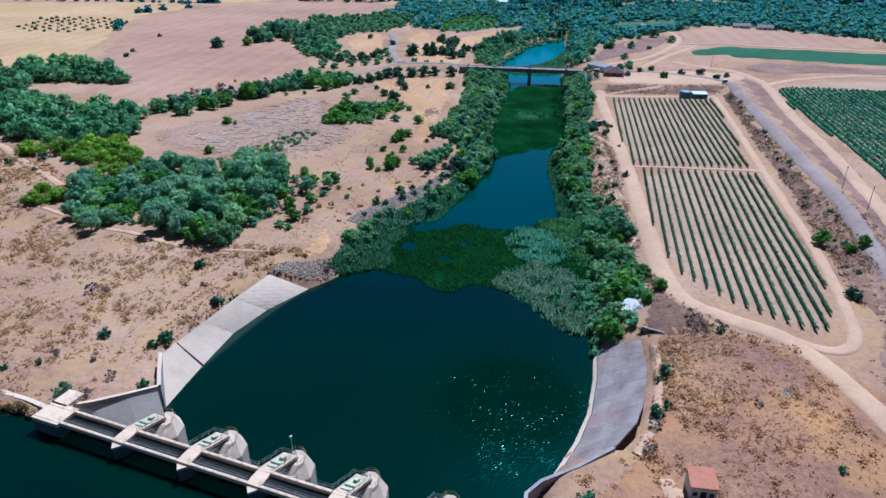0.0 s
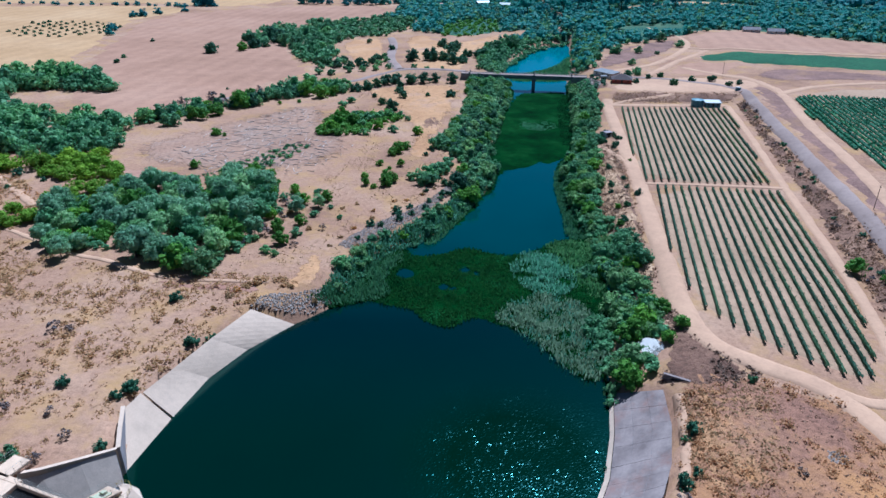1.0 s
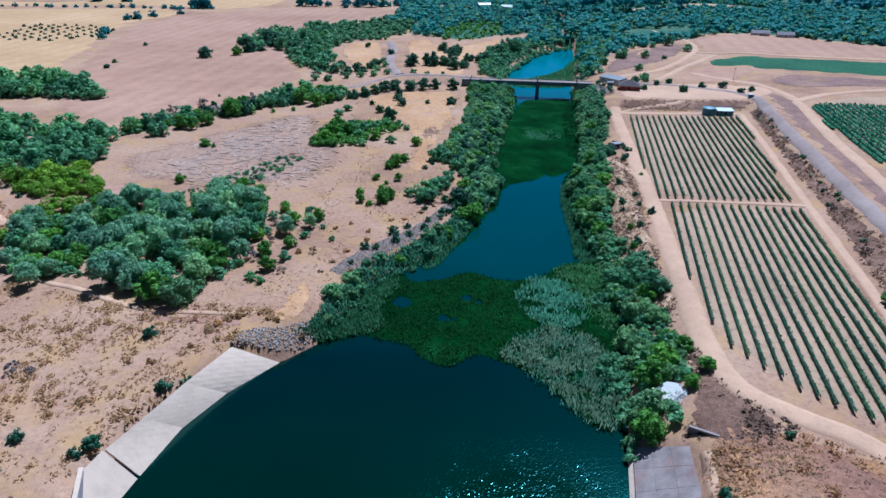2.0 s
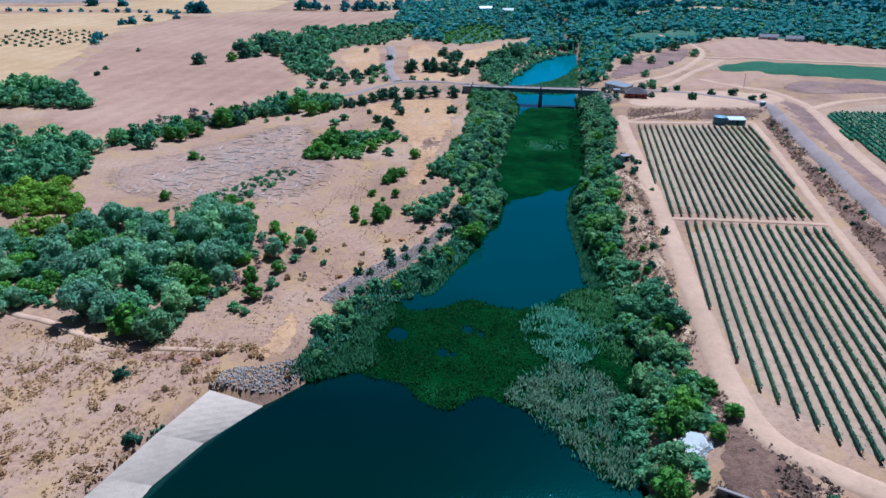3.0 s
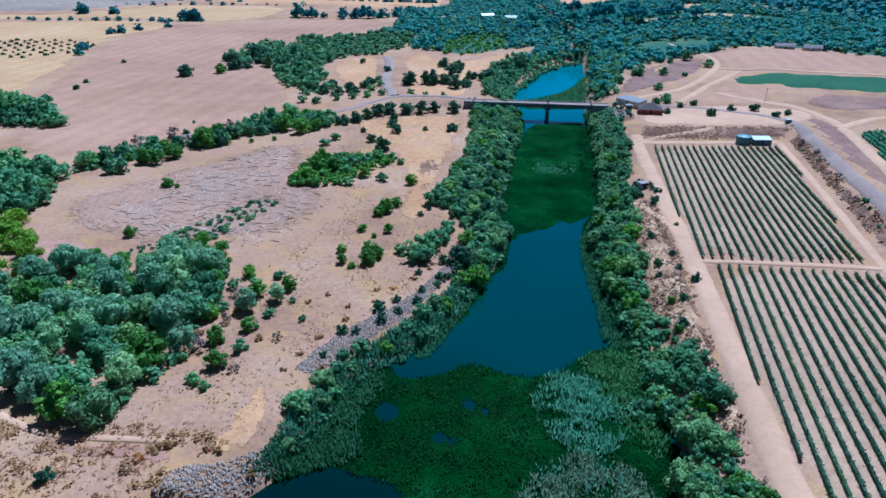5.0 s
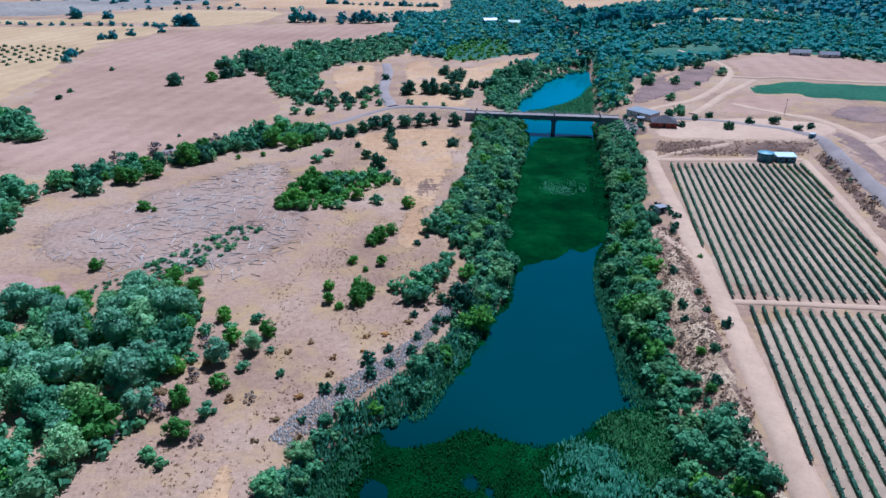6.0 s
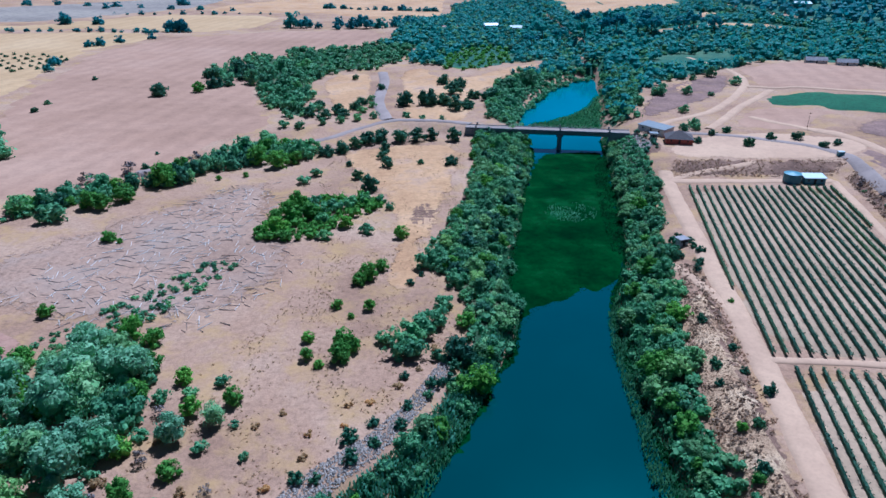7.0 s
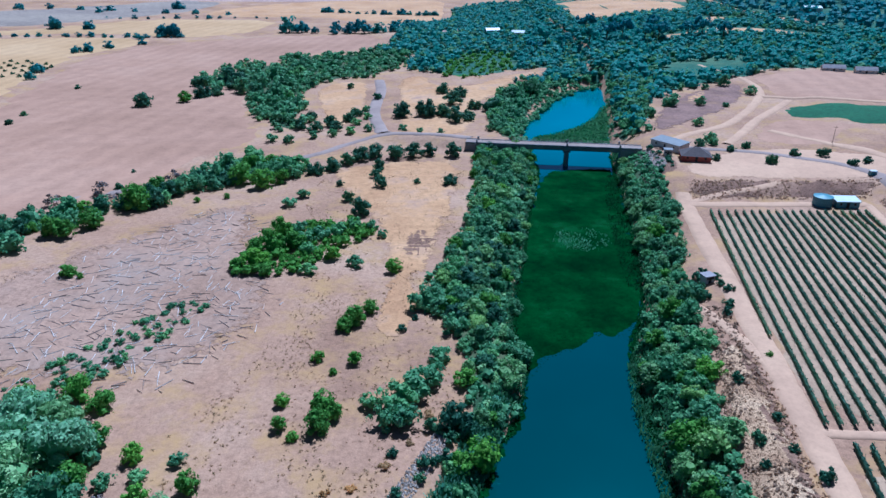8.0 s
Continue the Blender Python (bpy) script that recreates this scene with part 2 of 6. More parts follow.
M_BRIDGE = hard("bridge_concrete", (0.215, 0.222, 0.235), (0.150, 0.158, 0.170), 0.5, 0.9, 0.3, streak=0.4)
M_DARK = hard("dark_opening", (0.015, 0.015, 0.017), (0.023, 0.023, 0.023), 1.0, 0.9, 0.1)

WATER_LEVEL = -5.0
M_WATER, wnt, wb = nodes_of("river_water")
wco = wnt.nodes.new("ShaderNodeTexCoord").outputs["Object"]
wsep = wnt.nodes.new("ShaderNodeSeparateXYZ")
wnt.links.new(wco, wsep.inputs[0])
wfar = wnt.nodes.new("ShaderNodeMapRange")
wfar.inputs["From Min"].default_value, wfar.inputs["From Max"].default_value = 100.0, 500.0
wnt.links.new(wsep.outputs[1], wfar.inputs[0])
# deep green pool; upstream the sky's reflection is put into the colour, growing bluer
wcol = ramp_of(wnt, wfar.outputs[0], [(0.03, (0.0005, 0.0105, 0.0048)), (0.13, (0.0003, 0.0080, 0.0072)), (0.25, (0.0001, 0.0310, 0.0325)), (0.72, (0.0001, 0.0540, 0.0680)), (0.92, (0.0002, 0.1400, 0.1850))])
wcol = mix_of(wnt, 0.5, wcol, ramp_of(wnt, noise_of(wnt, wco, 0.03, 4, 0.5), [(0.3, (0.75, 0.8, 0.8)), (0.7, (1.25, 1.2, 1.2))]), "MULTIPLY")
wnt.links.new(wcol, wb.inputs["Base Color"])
wb.inputs["Roughness"].default_value, wb.inputs["IOR"].default_value = 0.12, 1.33
wb.inputs["Specular IOR Level"].default_value = 1.0
wb.inputs["Specular Tint"].default_value = (0.10, 0.90, 0.92, 1.0)
wav = mix_of(wnt, 0.4, noise_of(wnt, wco, 1.6, 3, 0.6), noise_of(wnt, wco, 5.0, 2, 0.6))
bump_of(wnt, wb, wav, 0.05, 0.2)
M_POOL = M_WATER.copy()
M_POOL.name = "rippled_water"
# wind-roughened middle of the pool
pnt = M_POOL.node_tree
pco = pnt.nodes.new("ShaderNodeTexCoord").outputs["Object"]
pdist = pnt.nodes.new("ShaderNodeVectorMath")
pdist.operation = "DISTANCE"
pdist.inputs[1].default_value = (15.0, 106.0, WATER_LEVEL)
pnt.links.new(pco, pdist.inputs[0])
for socket, near, far in (("Specular IOR Level", 0.09, 1.0), ("Roughness", 0.16, 0.12)):
    pmap = pnt.nodes.new("ShaderNodeMapRange")
    pmap.inputs["From Min"].default_value, pmap.inputs["From Max"].default_value = 12.0, 24.0
    pmap.inputs["To Min"].default_value, pmap.inputs["To Max"].default_value = near, far
    pnt.links.new(pdist.outputs["Value"], pmap.inputs[0])
    pnt.links.new(pmap.outputs[0], pnt.nodes["Principled BSDF"].inputs[socket])

# ---- mesh helpers ----


def link_mesh(name, verts, faces, material, parent=None, label="", smooth=False):
    me = bpy.data.meshes.new(name)
    me.from_pydata([tuple(v) for v in verts], [], [tuple(f) for f in faces])
    me.materials.append(material)
    if smooth:
        me.polygons.foreach_set("use_smooth", [True] * len(me.polygons))
    me.update()
    ob = new(name, me)
    if parent:
        ob.parent = parent
    if label:
        tagged(ob, label)
    return ob


def quad_data(name, v4, material):
    """A mesh of loose quads from an array of corners (4n x 3)."""
    v4 = np.asarray(v4, dtype=np.float32).reshape(-1, 3)
    n = len(v4) // 4
    me = bpy.data.meshes.new(name)
    me.vertices.add(4 * n)
    me.vertices.foreach_set("co", v4.ravel())
    me.loops.add(4 * n)
    me.loops.foreach_set("vertex_index", np.arange(4 * n, dtype=np.int32))
    me.polygons.add(n)
    me.polygons.foreach_set("loop_start", np.arange(0, 4 * n, 4, dtype=np.int32))
    me.update(calc_edges=True)
    me.materials.append(material)
    return me


def part(name, bm, material, parent=None, label="", smooth=False):
    me = bpy.data.meshes.new(name)
    bm.to_mesh(me)
    bm.free()
    me.materials.append(material)
    if smooth:
        me.polygons.foreach_set("use_smooth", [True] * len(me.polygons))
    ob = new(name, me)
    if parent:
        ob.parent = parent
    if label:
        tagged(ob, label)
    return ob


def box(bm, x0, x1, y0, y1, z0, z1, m=None):
    vs = [bm.verts.new((x, y, z)) for z in (z0, z1) for x, y in ((x0, y0), (x1, y0), (x1, y1), (x0, y1))]
    for f in ((3, 2, 1, 0), (4, 5, 6, 7), (0, 1, 5, 4), (1, 2, 6, 5), (2, 3, 7, 6), (3, 0, 4, 7)):
        bm.faces.new([vs[i] for i in f])
    if m:
        bmesh.ops.transform(bm, matrix=m, verts=vs)
    return vs


def bevelled(bm, w=0.05):
    bmesh.ops.bevel(bm, geom=list(bm.edges), offset=w, segments=1, affect="EDGES")
    return bm


def prism(bm, outline, z0, z1):
    lo = [bm.verts.new((x, y, z0)) for x, y in outline]
    hi = [bm.verts.new((x, y, z1)) for x, y in outline]
    n = len(outline)
    bm.faces.new(lo[::-1])
    bm.faces.new(hi)
    for i in range(n):
        bm.faces.new((lo[i], lo[(i + 1) % n], hi[(i + 1) % n], hi[i]))


def rod(bm, a, b, r, seg=5, r2=None):
    a, b = Vector(a), Vector(b)
    q = (b - a).to_track_quat("Z", "Y")
    rings = []
    for p, rr in ((a, r), (b, r if r2 is None else r2)):
        rings.append([bm.verts.new(p + q @ Vector((rr * math.cos(k * 2 * math.pi / seg), rr * math.sin(k * 2 * math.pi / seg), 0))) for k in range(seg)])
    for k in range(seg):
        bm.faces.new((rings[0][k], rings[0][(k + 1) % seg], rings[1][(k + 1) % seg], rings[1][k]))
    bm.faces.new(rings[0][::-1])
    bm.faces.new(rings[1])


def chaikin(pts, times=2, closed=True):
    p = np.array(pts, float)
    for _ in range(times):
        q = np.roll(p, -1, 0) if closed else p[1:]
        a = p if closed else p[:-1]
        new_p = np.stack((0.75 * a + 0.25 * q, 0.25 * a + 0.75 * q), 1).reshape(-1, 2)
        p = new_p if closed else np.vstack((p[:1], new_p, p[-1:]))
    return p


def inside(px, py, poly):
    poly = np.asarray(poly, float)
    res = np.zeros(np.shape(px), bool)
    x1, y1 = poly[-1]
    for x2, y2 in poly:
        if y1 != y2:
            res ^= ((y1 > py) != (y2 > py)) & (px < (x2 - x1) * (py - y1) / (y2 - y1) + x1)
        x1, y1 = x2, y2
    return res


def edge_gap(px, py, poly, closed=True):
    """Distance from points to a polyline."""
    best = np.full(np.shape(px), 1e9)
    poly = np.asarray(poly, float)
    ends = np.roll(poly, -1, 0) if closed else poly[1:]
    for (ax, ay), (bx, by) in zip(poly if closed else poly[:-1], ends):
        dx, dy = bx - ax, by - ay
        t = np.clip(((px - ax) * dx + (py - ay) * dy) / max(dx * dx + dy * dy, 1e-9), 0, 1)
        best = np.minimum(best, np.hypot(px - ax - t * dx, py - ay - t * dy))
    return best


def ease(a, b, v):
    t = np.clip((v - a) / (b - a), 0, 1)
    return t * t * (3 - 2 * t)


# ---- terrain ----
rng_ripple = np.random.default_rng(3)
WATER_Z = -5.0
LEFT_BANK = [(-700, 60), (-300, 96), (-90, 96), (-70, 91), (-63, 95), (-54, 101), (-50, 117), (-47, 131), (-41, 141), (-33, 151), (-27, 158),
             (-22, 168), (-19, 181), (-15, 189), (-6, 196), (1, 206), (7, 217), (12, 229), (20, 246), (22, 262), (21, 283), (26, 308), (31, 342),
             (39, 383), (43, 413), (41, 440), (43, 470), (56, 513), (68, 543), (84, 568), (97, 582), (103, 588)]
RIGHT_BANK = [(106, 588), (107, 578), (104, 558), (98, 520), (92, 486), (84, 450), (79, 425), (76, 400), (70, 358), (64, 320), (57, 285),
              (49, 267), (46, 240), (46, 222), (46, 195), (47, 180), (46, 160), (41, 145), (37, 128), (34, 115), (31, 105), (26, 93),
              (21, 86), (14, 76), (12, 62), (40, 20), (90, -160), (-700, -160)]
RIVER = np.vstack((chaikin(LEFT_BANK, 1, False), chaikin(RIGHT_BANK, 1, False)))


def east_line(y):
    """East edge of the vineyard, where the embankment begins."""
    return np.interp(y, [60, 100, 121, 165, 222, 336, 420, 500], [96, 96, 93, 106, 119, 145, 168, 190])


def steps_from(lo, hi, fine0, fine1, fine, grow):
    out = [fine0]
    while out[-1] < fine1:
        out.append(out[-1] + fine)
    s = fine
    while out[-1] < hi:
        s *= grow
        out.append(out[-1] + s)
    s, low = fine, [fine0]
    while low[-1] > lo:
        s *= grow
        low.append(low[-1] - s)
    return np.array(low[:0:-1] + out)


def wobble(x, y, scale, seed=0.0):
    """Cheap smooth unevenness made of crossed waves, from -1 to 1."""
    v = np.zeros(np.shape(x))
    for k in range(5):
        a = seed + 2.4 * k
        f = (1.0 + 0.43 * k) / scale
        v = v + np.sin((x * math.cos(a) + y * math.sin(a)) * f + 1.7 * k + seed + 1.3 * np.sin((x * math.sin(a) - y * math.cos(a)) * f * 0.6))
    return v / 5


GXS = steps_from(-4600, 4600, -130, 165, 2.0, 1.06)
GYS = steps_from(-900, 4700, 60, 400, 2.0, 1.055)
gx, gy = np.meshgrid(GXS, GYS)
gap = edge_gap(gx, gy, RIVER)
in_river = inside(gx, gy, RIVER)
mid_x = np.interp(gy, [60, 120, 200, 260, 400, 560, 680], [-20, -8, 20, 33, 58, 90, 116])
is_east = ease(-6, 6, gx - mid_x)
rise_w = 0.9 * (1 - ease(10, 45, np.hypot(gx + 95, gy - 104))) + 0.01 * np.clip(-gx - 120, 0, 400) + 0.004 * np.clip(gy - 380, 0, 900)
rise_e = 2.4 + 4.6 * ease(1, 15, gx - east_line(gy)) * ease(90, 190, gy) + 2.6 * ease(345, 362, gy) * (1 - ease(1, 15, gx - east_line(gy)))
rise_e = rise_e - 2.2 * (1 - ease(40, 62, gx)) * (1 - ease(110, 150, gy)) + 0.012 * np.clip(gy - 420, 0, 400)
hill = 120 * ease(650, 2200, 0.55 * gx + 0.8 * gy - 120) * ease(-50, 500, gx) + 40 * ease(1200, 3500, gy)
road_gap = edge_gap(gx, gy, [(-60, 402), (-38, 423), (-24, 436), (-10, 433), (14, 425)], False)
rise_w = np.maximum(rise_w, 3.4 * ease(-62, 4, gx) * (1 - ease(3.5, 11, road_gap)))
level = rise_w * (1 - is_east) + rise_e * is_east + hill
bank_w = (9.0 + 7.0 * is_east) * (1 - 0.82 * (1 - ease(8, 22, np.hypot(gx + 62, gy - 98))) - 0.5 * (1 - ease(10, 30, np.hypot(gx + 95, gy - 100))) * ease(72, 80, -gx)) * (1 - 0.8 * (1 - ease(8, 24, np.hypot(gx - 29, gy - 77))))
out_z = WATER_Z - 0.4 + (level - WATER_Z + 0.4) * ease(-0.5, 1.0, (gap / bank_w) * (1 + 0.12 * wobble(gx, gy, 5.0)))
out_z = out_z + (0.35 * wobble(gx, gy, 9.0, 1.0) + 0.06 * wobble(gx, gy, 4.0, 4.0)) * ease(3, 14, gap)
gz = np.where(in_river, WATER_Z - 0.4 - np.minimum(3.0, 0.5 * gap), out_z)
LEFT_APRON = [(-59, 112), (-56, 119), (-50, 137), (-44, 150), (-32, 152), (-40, 141), (-47, 130), (-50, 116), (-53, 101)]
RIGHT_APRON = [(45, 118), (42, 105), (38, 95), (33, 87), (22, 85), (26, 93), (31, 105), (34, 115), (35, 124)]
VINE_LOW = [(73, 227), (114, 221), (104, 172), (98, 148), (86, 120), (81, 119), (69, 131), (61, 147), (61, 162), (66, 195)]
VINE_HIGH = [(71, 231), (114, 228), (128, 283), (141, 336), (88, 336), (84, 310), (77, 273)]
for ap in (LEFT_APRON, RIGHT_APRON):
    gz = gz - 2.6 * (inside(gx, gy, ap) & ~in_river)
for vy in (VINE_LOW, VINE_HIGH):
    k = 1 - ease(0, 8, edge_gap(gx, gy, vy))
    k = np.where(inside(gx, gy, vy), 1, k) * ease(10, 16, gap)
    gz = gz * (1 - k) + (2.5 + 0.1 * wobble(gx, gy, 14)) * k


def ground_z(x, y):
    """Height of the ground sheet, between its corners."""
    x, y = np.asarray(x, float), np.asarray(y, float)
    i = np.clip(np.searchsorted(GXS, x) - 1, 0, len(GXS) - 2)
    j = np.clip(np.searchsorted(GYS, y) - 1, 0, len(GYS) - 2)
    u = (x - GXS[i]) / (GXS[i + 1] - GXS[i])
    v = (y - GYS[j]) / (GYS[j + 1] - GYS[j])
    return (gz[j, i] * (1 - u) + gz[j, i + 1] * u) * (1 - v) + (gz[j + 1, i] * (1 - u) + gz[j + 1, i + 1] * u) * v


nx, ny = len(GXS), len(GYS)
idx = np.arange(nx * ny).reshape(ny, nx)
quads = np.stack((idx[:-1, :-1], idx[:-1, 1:], idx[1:, 1:], idx[1:, :-1]), -1).reshape(-1, 4)
ground = link_mesh("ground", np.stack((gx, gy, gz), -1).reshape(-1, 3), quads, M_GROUND, smooth=True)
tagged(ground, "dry pinkish tan earth with sparse straw grass", "ground", kind="structure")

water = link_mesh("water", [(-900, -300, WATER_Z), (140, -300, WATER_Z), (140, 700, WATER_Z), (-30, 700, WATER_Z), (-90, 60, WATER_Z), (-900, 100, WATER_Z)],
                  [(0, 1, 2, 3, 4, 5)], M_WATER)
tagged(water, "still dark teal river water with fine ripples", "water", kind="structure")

# wind ripples on the pool
px, py = np.meshgrid(np.arange(-10, 38, 0.24), np.arange(80, 132, 0.24))
calm = edge_gap(px, py, [(-10, 80), (38, 80), (38, 132), (-10, 132)])
rip = rng_ripple.normal(0, 1, px.shape) * (0.0042 + 0.0060 * np.clip(1 + wobble(px, py, 4.0) + 0.5 * wobble(px, py, 1.5), 0, 2)) * np.exp(-(((px - 15) / 20) ** 2 + ((py - 106) / 22) ** 2)) * ease(0, 6, calm)
pidx = np.arange(px.size).reshape(px.shape)
pool = link_mesh("water", np.stack((px, py, WATER_Z + 0.03 + rip), -1).reshape(-1, 3), np.stack((pidx[:-1, :-1], pidx[:-1, 1:], pidx[1:, 1:], pidx[1:, :-1]), -1).reshape(-1, 4), M_POOL)
tagged(pool, "dark green pool rippled by wind", "water", kind="structure")
WEIR = pose(-66, 91.5, 0, 0, 0, -20.9)
UPPER_Z = 0.05
seam = [WEIR @ Vector((u, 0.4, 0)) for u in (-3.5, 83.5)]
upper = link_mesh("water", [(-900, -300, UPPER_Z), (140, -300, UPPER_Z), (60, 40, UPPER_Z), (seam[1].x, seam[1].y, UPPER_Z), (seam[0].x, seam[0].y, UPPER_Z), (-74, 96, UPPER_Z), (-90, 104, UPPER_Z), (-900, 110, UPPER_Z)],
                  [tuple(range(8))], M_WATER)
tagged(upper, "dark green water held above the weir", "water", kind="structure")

from mathutils.geometry import delaunay_2d_cdt


def drape(name, outline, material, lift=0.1, cell=3.0, ragged=0.6, label="", category="field", smooth_times=2, z=None, pools=(), worn=0.0):
    """A patch of ground cover laid over the sheet, with an uneven edge."""
    lift = 0.1 if worn else lift + 0.12
    p = chaikin(outline, smooth_times)
    pts = []
    for a, b in zip(p, np.roll(p, -1, 0)):
        n = max(1, int(np.hypot(*(b - a)) / (cell * 0.5)))
        pts += [a + (b - a) * k / n for k in range(n)]
    p = np.array(pts)
    off = ragged * (wobble(p[:, 0], p[:, 1], cell * 0.9, 2.0) + 0.6 * wobble(p[:, 0], p[:, 1], cell * 0.3, 5.0))
    d = np.roll(p, -1, 0) - np.roll(p, 1, 0)
    d /= np.maximum(np.linalg.norm(d, axis=1), 1e-6)[:, None]
    p = p + np.stack((-d[:, 1], d[:, 0]), 1) * off[:, None]
    lo, hi = p.min(0), p.max(0)
    ix, iy = np.meshgrid(np.arange(lo[0], hi[0], cell), np.arange(lo[1], hi[1], cell))
    ok = inside(ix, iy, p) & (edge_gap(ix, iy, p) > cell * 0.4)
    inner = np.stack((ix[ok], iy[ok]), 1)
    n = len(p)
    allp = [Vector(q) for q in p] + [Vector(q) for q in inner]
    vs, _, fs, *_ = delaunay_2d_cdt(allp, [(i, (i + 1) % n) for i in range(n)], [], 1, 1e-4)
    xy = np.array([(v.x, v.y) for v in vs])
    rim = edge_gap(xy[:, 0], xy[:, 1], p) < 1e-3
    zz = ground_z(xy[:, 0], xy[:, 1]) + np.where(rim, -lift, lift) if z is None else z + np.where(rim, -0.3, 0.1 * wobble(xy[:, 0], xy[:, 1], 2.0))
    for hx, hy, hr in pools:
        zz = zz - 0.5 * (1 - ease(0.75, 1.1, np.hypot(xy[:, 0] - hx, (xy[:, 1] - hy) * 0.8) / hr + 0.25 * wobble(xy[:, 0], xy[:, 1], 1.5)))
    ob = link_mesh(name, np.column_stack((xy, zz)), fs, material, smooth=True)
    if ob.data.polygons and ob.data.polygons[0].normal.z < 0:
        ob.data.flip_normals()
    if worn:
        ob.data.attributes.new("worn", "FLOAT", "POINT").data.foreach_set("value", 1 - ease(0, worn, edge_gap(xy[:, 0], xy[:, 1], p)))
    return tagged(ob, label, category, kind="structure")


def ribbon(name, line, width, material, lift=0.14, label="", category="road", wob=0.25):
    lift = lift + 0.15 if width > 3 else 0.24
    p = chaikin(line, 3, False)
    pts = [p[0]]
    for a, b in zip(p[:-1], p[1:]):
        n = max(1, int(np.hypot(*(b - a)) / 1.5))
        pts += [a + (b - a) * (k + 1) / n for k in range(n)]
    p = np.array(pts)
    d = np.gradient(p, axis=0)
    d /= np.maximum(np.linalg.norm(d, axis=1), 1e-6)[:, None]
    side = np.stack((-d[:, 1], d[:, 0]), 1)
    rows = []
    for s in (-1.08, -1, -0.5, 0, 0.5, 1, 1.08):
        w = s * width / 2 + (np.sign(s) * wob * (wobble(p[:, 0], p[:, 1], 3.0, np.sign(s)) + 0.5 * wobble(p[:, 0], p[:, 1], 0.9, np.sign(s) + 2)) if abs(s) >= 1 else 0)
        q = p + side * np.reshape(w, (-1, 1))
        rows.append(np.column_stack((q, ground_z(q[:, 0], q[:, 1]) + (lift if abs(s) < 1 else 0.06 if abs(s) == 1 else -0.25))))
    v = np.stack(rows, 1)
    m, k = v.shape[:2]
    ii = np.arange(m * k).reshape(m, k)
    f = np.stack((ii[:-1, :-1], ii[:-1, 1:], ii[1:, 1:], ii[1:, :-1]), -1).reshape(-1, 4)
    ob = link_mesh(name, v.reshape(-1, 3), f, material, smooth=True)
    ob.data.flip_normals() if ob.data.polygons[0].normal.z < 0 else None
    return tagged(ob, label, category, kind="structure")


# green floor under the bank trees
BAND_W = [(20, 246), (22.5, 262), (21.5, 283), (26.5, 308), (31.5, 342), (39.5, 383), (43, 413), (40, 425), (17, 420), (15, 371), (12, 333), (6, 307), (1, 293), (2, 276), (8, 262), (9, 245), (6, 232), (12, 228)]
BAND_E = [(80, 424), (76, 400), (70, 358), (64, 320), (57, 285), (49, 267), (46, 240), (46, 222), (46, 195), (51, 195), (54, 222), (59, 251), (66, 284), (76, 325), (82, 354), (86, 400)]
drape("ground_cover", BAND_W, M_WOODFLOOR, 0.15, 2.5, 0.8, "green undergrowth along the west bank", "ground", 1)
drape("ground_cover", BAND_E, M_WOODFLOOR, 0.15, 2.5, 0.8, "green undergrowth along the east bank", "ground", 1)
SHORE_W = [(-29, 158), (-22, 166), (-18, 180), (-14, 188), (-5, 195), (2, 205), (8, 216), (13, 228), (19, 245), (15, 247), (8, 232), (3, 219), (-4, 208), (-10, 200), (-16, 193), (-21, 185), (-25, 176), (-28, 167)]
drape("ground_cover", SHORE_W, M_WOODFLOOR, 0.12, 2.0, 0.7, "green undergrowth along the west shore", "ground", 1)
# west side fields
drape("field", [(-133, 330), (-150, 322), (-175, 340), (-200, 366), (-225, 440), (-240, 490), (-254, 525), (-253, 550), (-270, 609), (-280, 660), (-271, 697), (-258, 735), (-233, 762), (-205, 786), (-183, 803), (-147, 816), (-104, 826), (-67, 824), (-53, 783), (-54, 748),
                (-68, 716), (-95, 703), (-118, 690), (-122, 642), (-128, 606), (-115, 539), (-99, 487), (-86, 453), (-77, 430), (-91, 414), (-99, 392), (-104, 372), (-114, 350), (-124, 338)], M_BROWN, 0.35, 9, 1.0, "bare ploughed field of pale brown earth", smooth_times=1)
drape("field", [(-244, 495), (-236, 450), (-246, 400), (-290, 370), (-420, 400), (-700, 560), (-620, 740), (-415, 779), (-367, 789), (-316, 794), (-266, 781), (-263, 742), (-275, 702), (-284, 662), (-274, 609), (-257, 552)], M_YELLOW, 0.5, 14, 1.5, "golden wheat stubble field with olive rows", smooth_times=1)
drape("field", [(-760, 790), (-600, 766), (-424, 796), (-355, 808), (-278, 796), (-238, 782), (-196, 831), (-180, 900), (-189, 952), (-264, 975), (-331, 968), (-385, 930), (-412, 872), (-448, 838), (-560, 850), (-760, 900)], M_YELLOW, 0.8, 18, 2, "golden harvested field behind a hedge line", smooth_times=1)
drape("field", [(-328, 1023), (-300, 1148), (-262, 1193), (-175, 1295), (12, 1298), (8, 1100), (7, 944), (-60, 915), (-107, 933), (-163, 1010), (-212, 990), (-268, 991)], M_ORANGE, 1.0, 22, 3, "pale straw coloured harvested field")
drape("field", [(-900, 960), (-584, 1052), (-480, 1148), (-441, 1260), (-312, 1221), (-335, 1025), (-395, 945), (-424, 890), (-463, 856), (-600, 868), (-900, 920)], M_FARGREY, 1.2, 25, 3, "grey green scrubby field")
drape("field", [(-1100, 1330), (-420, 1210), (-120, 1260), (0, 1330), (60, 1500), (-600, 1700), (-1200, 1600)], M_PINK, 1.4, 30, 4, "bare pink field in the distance")
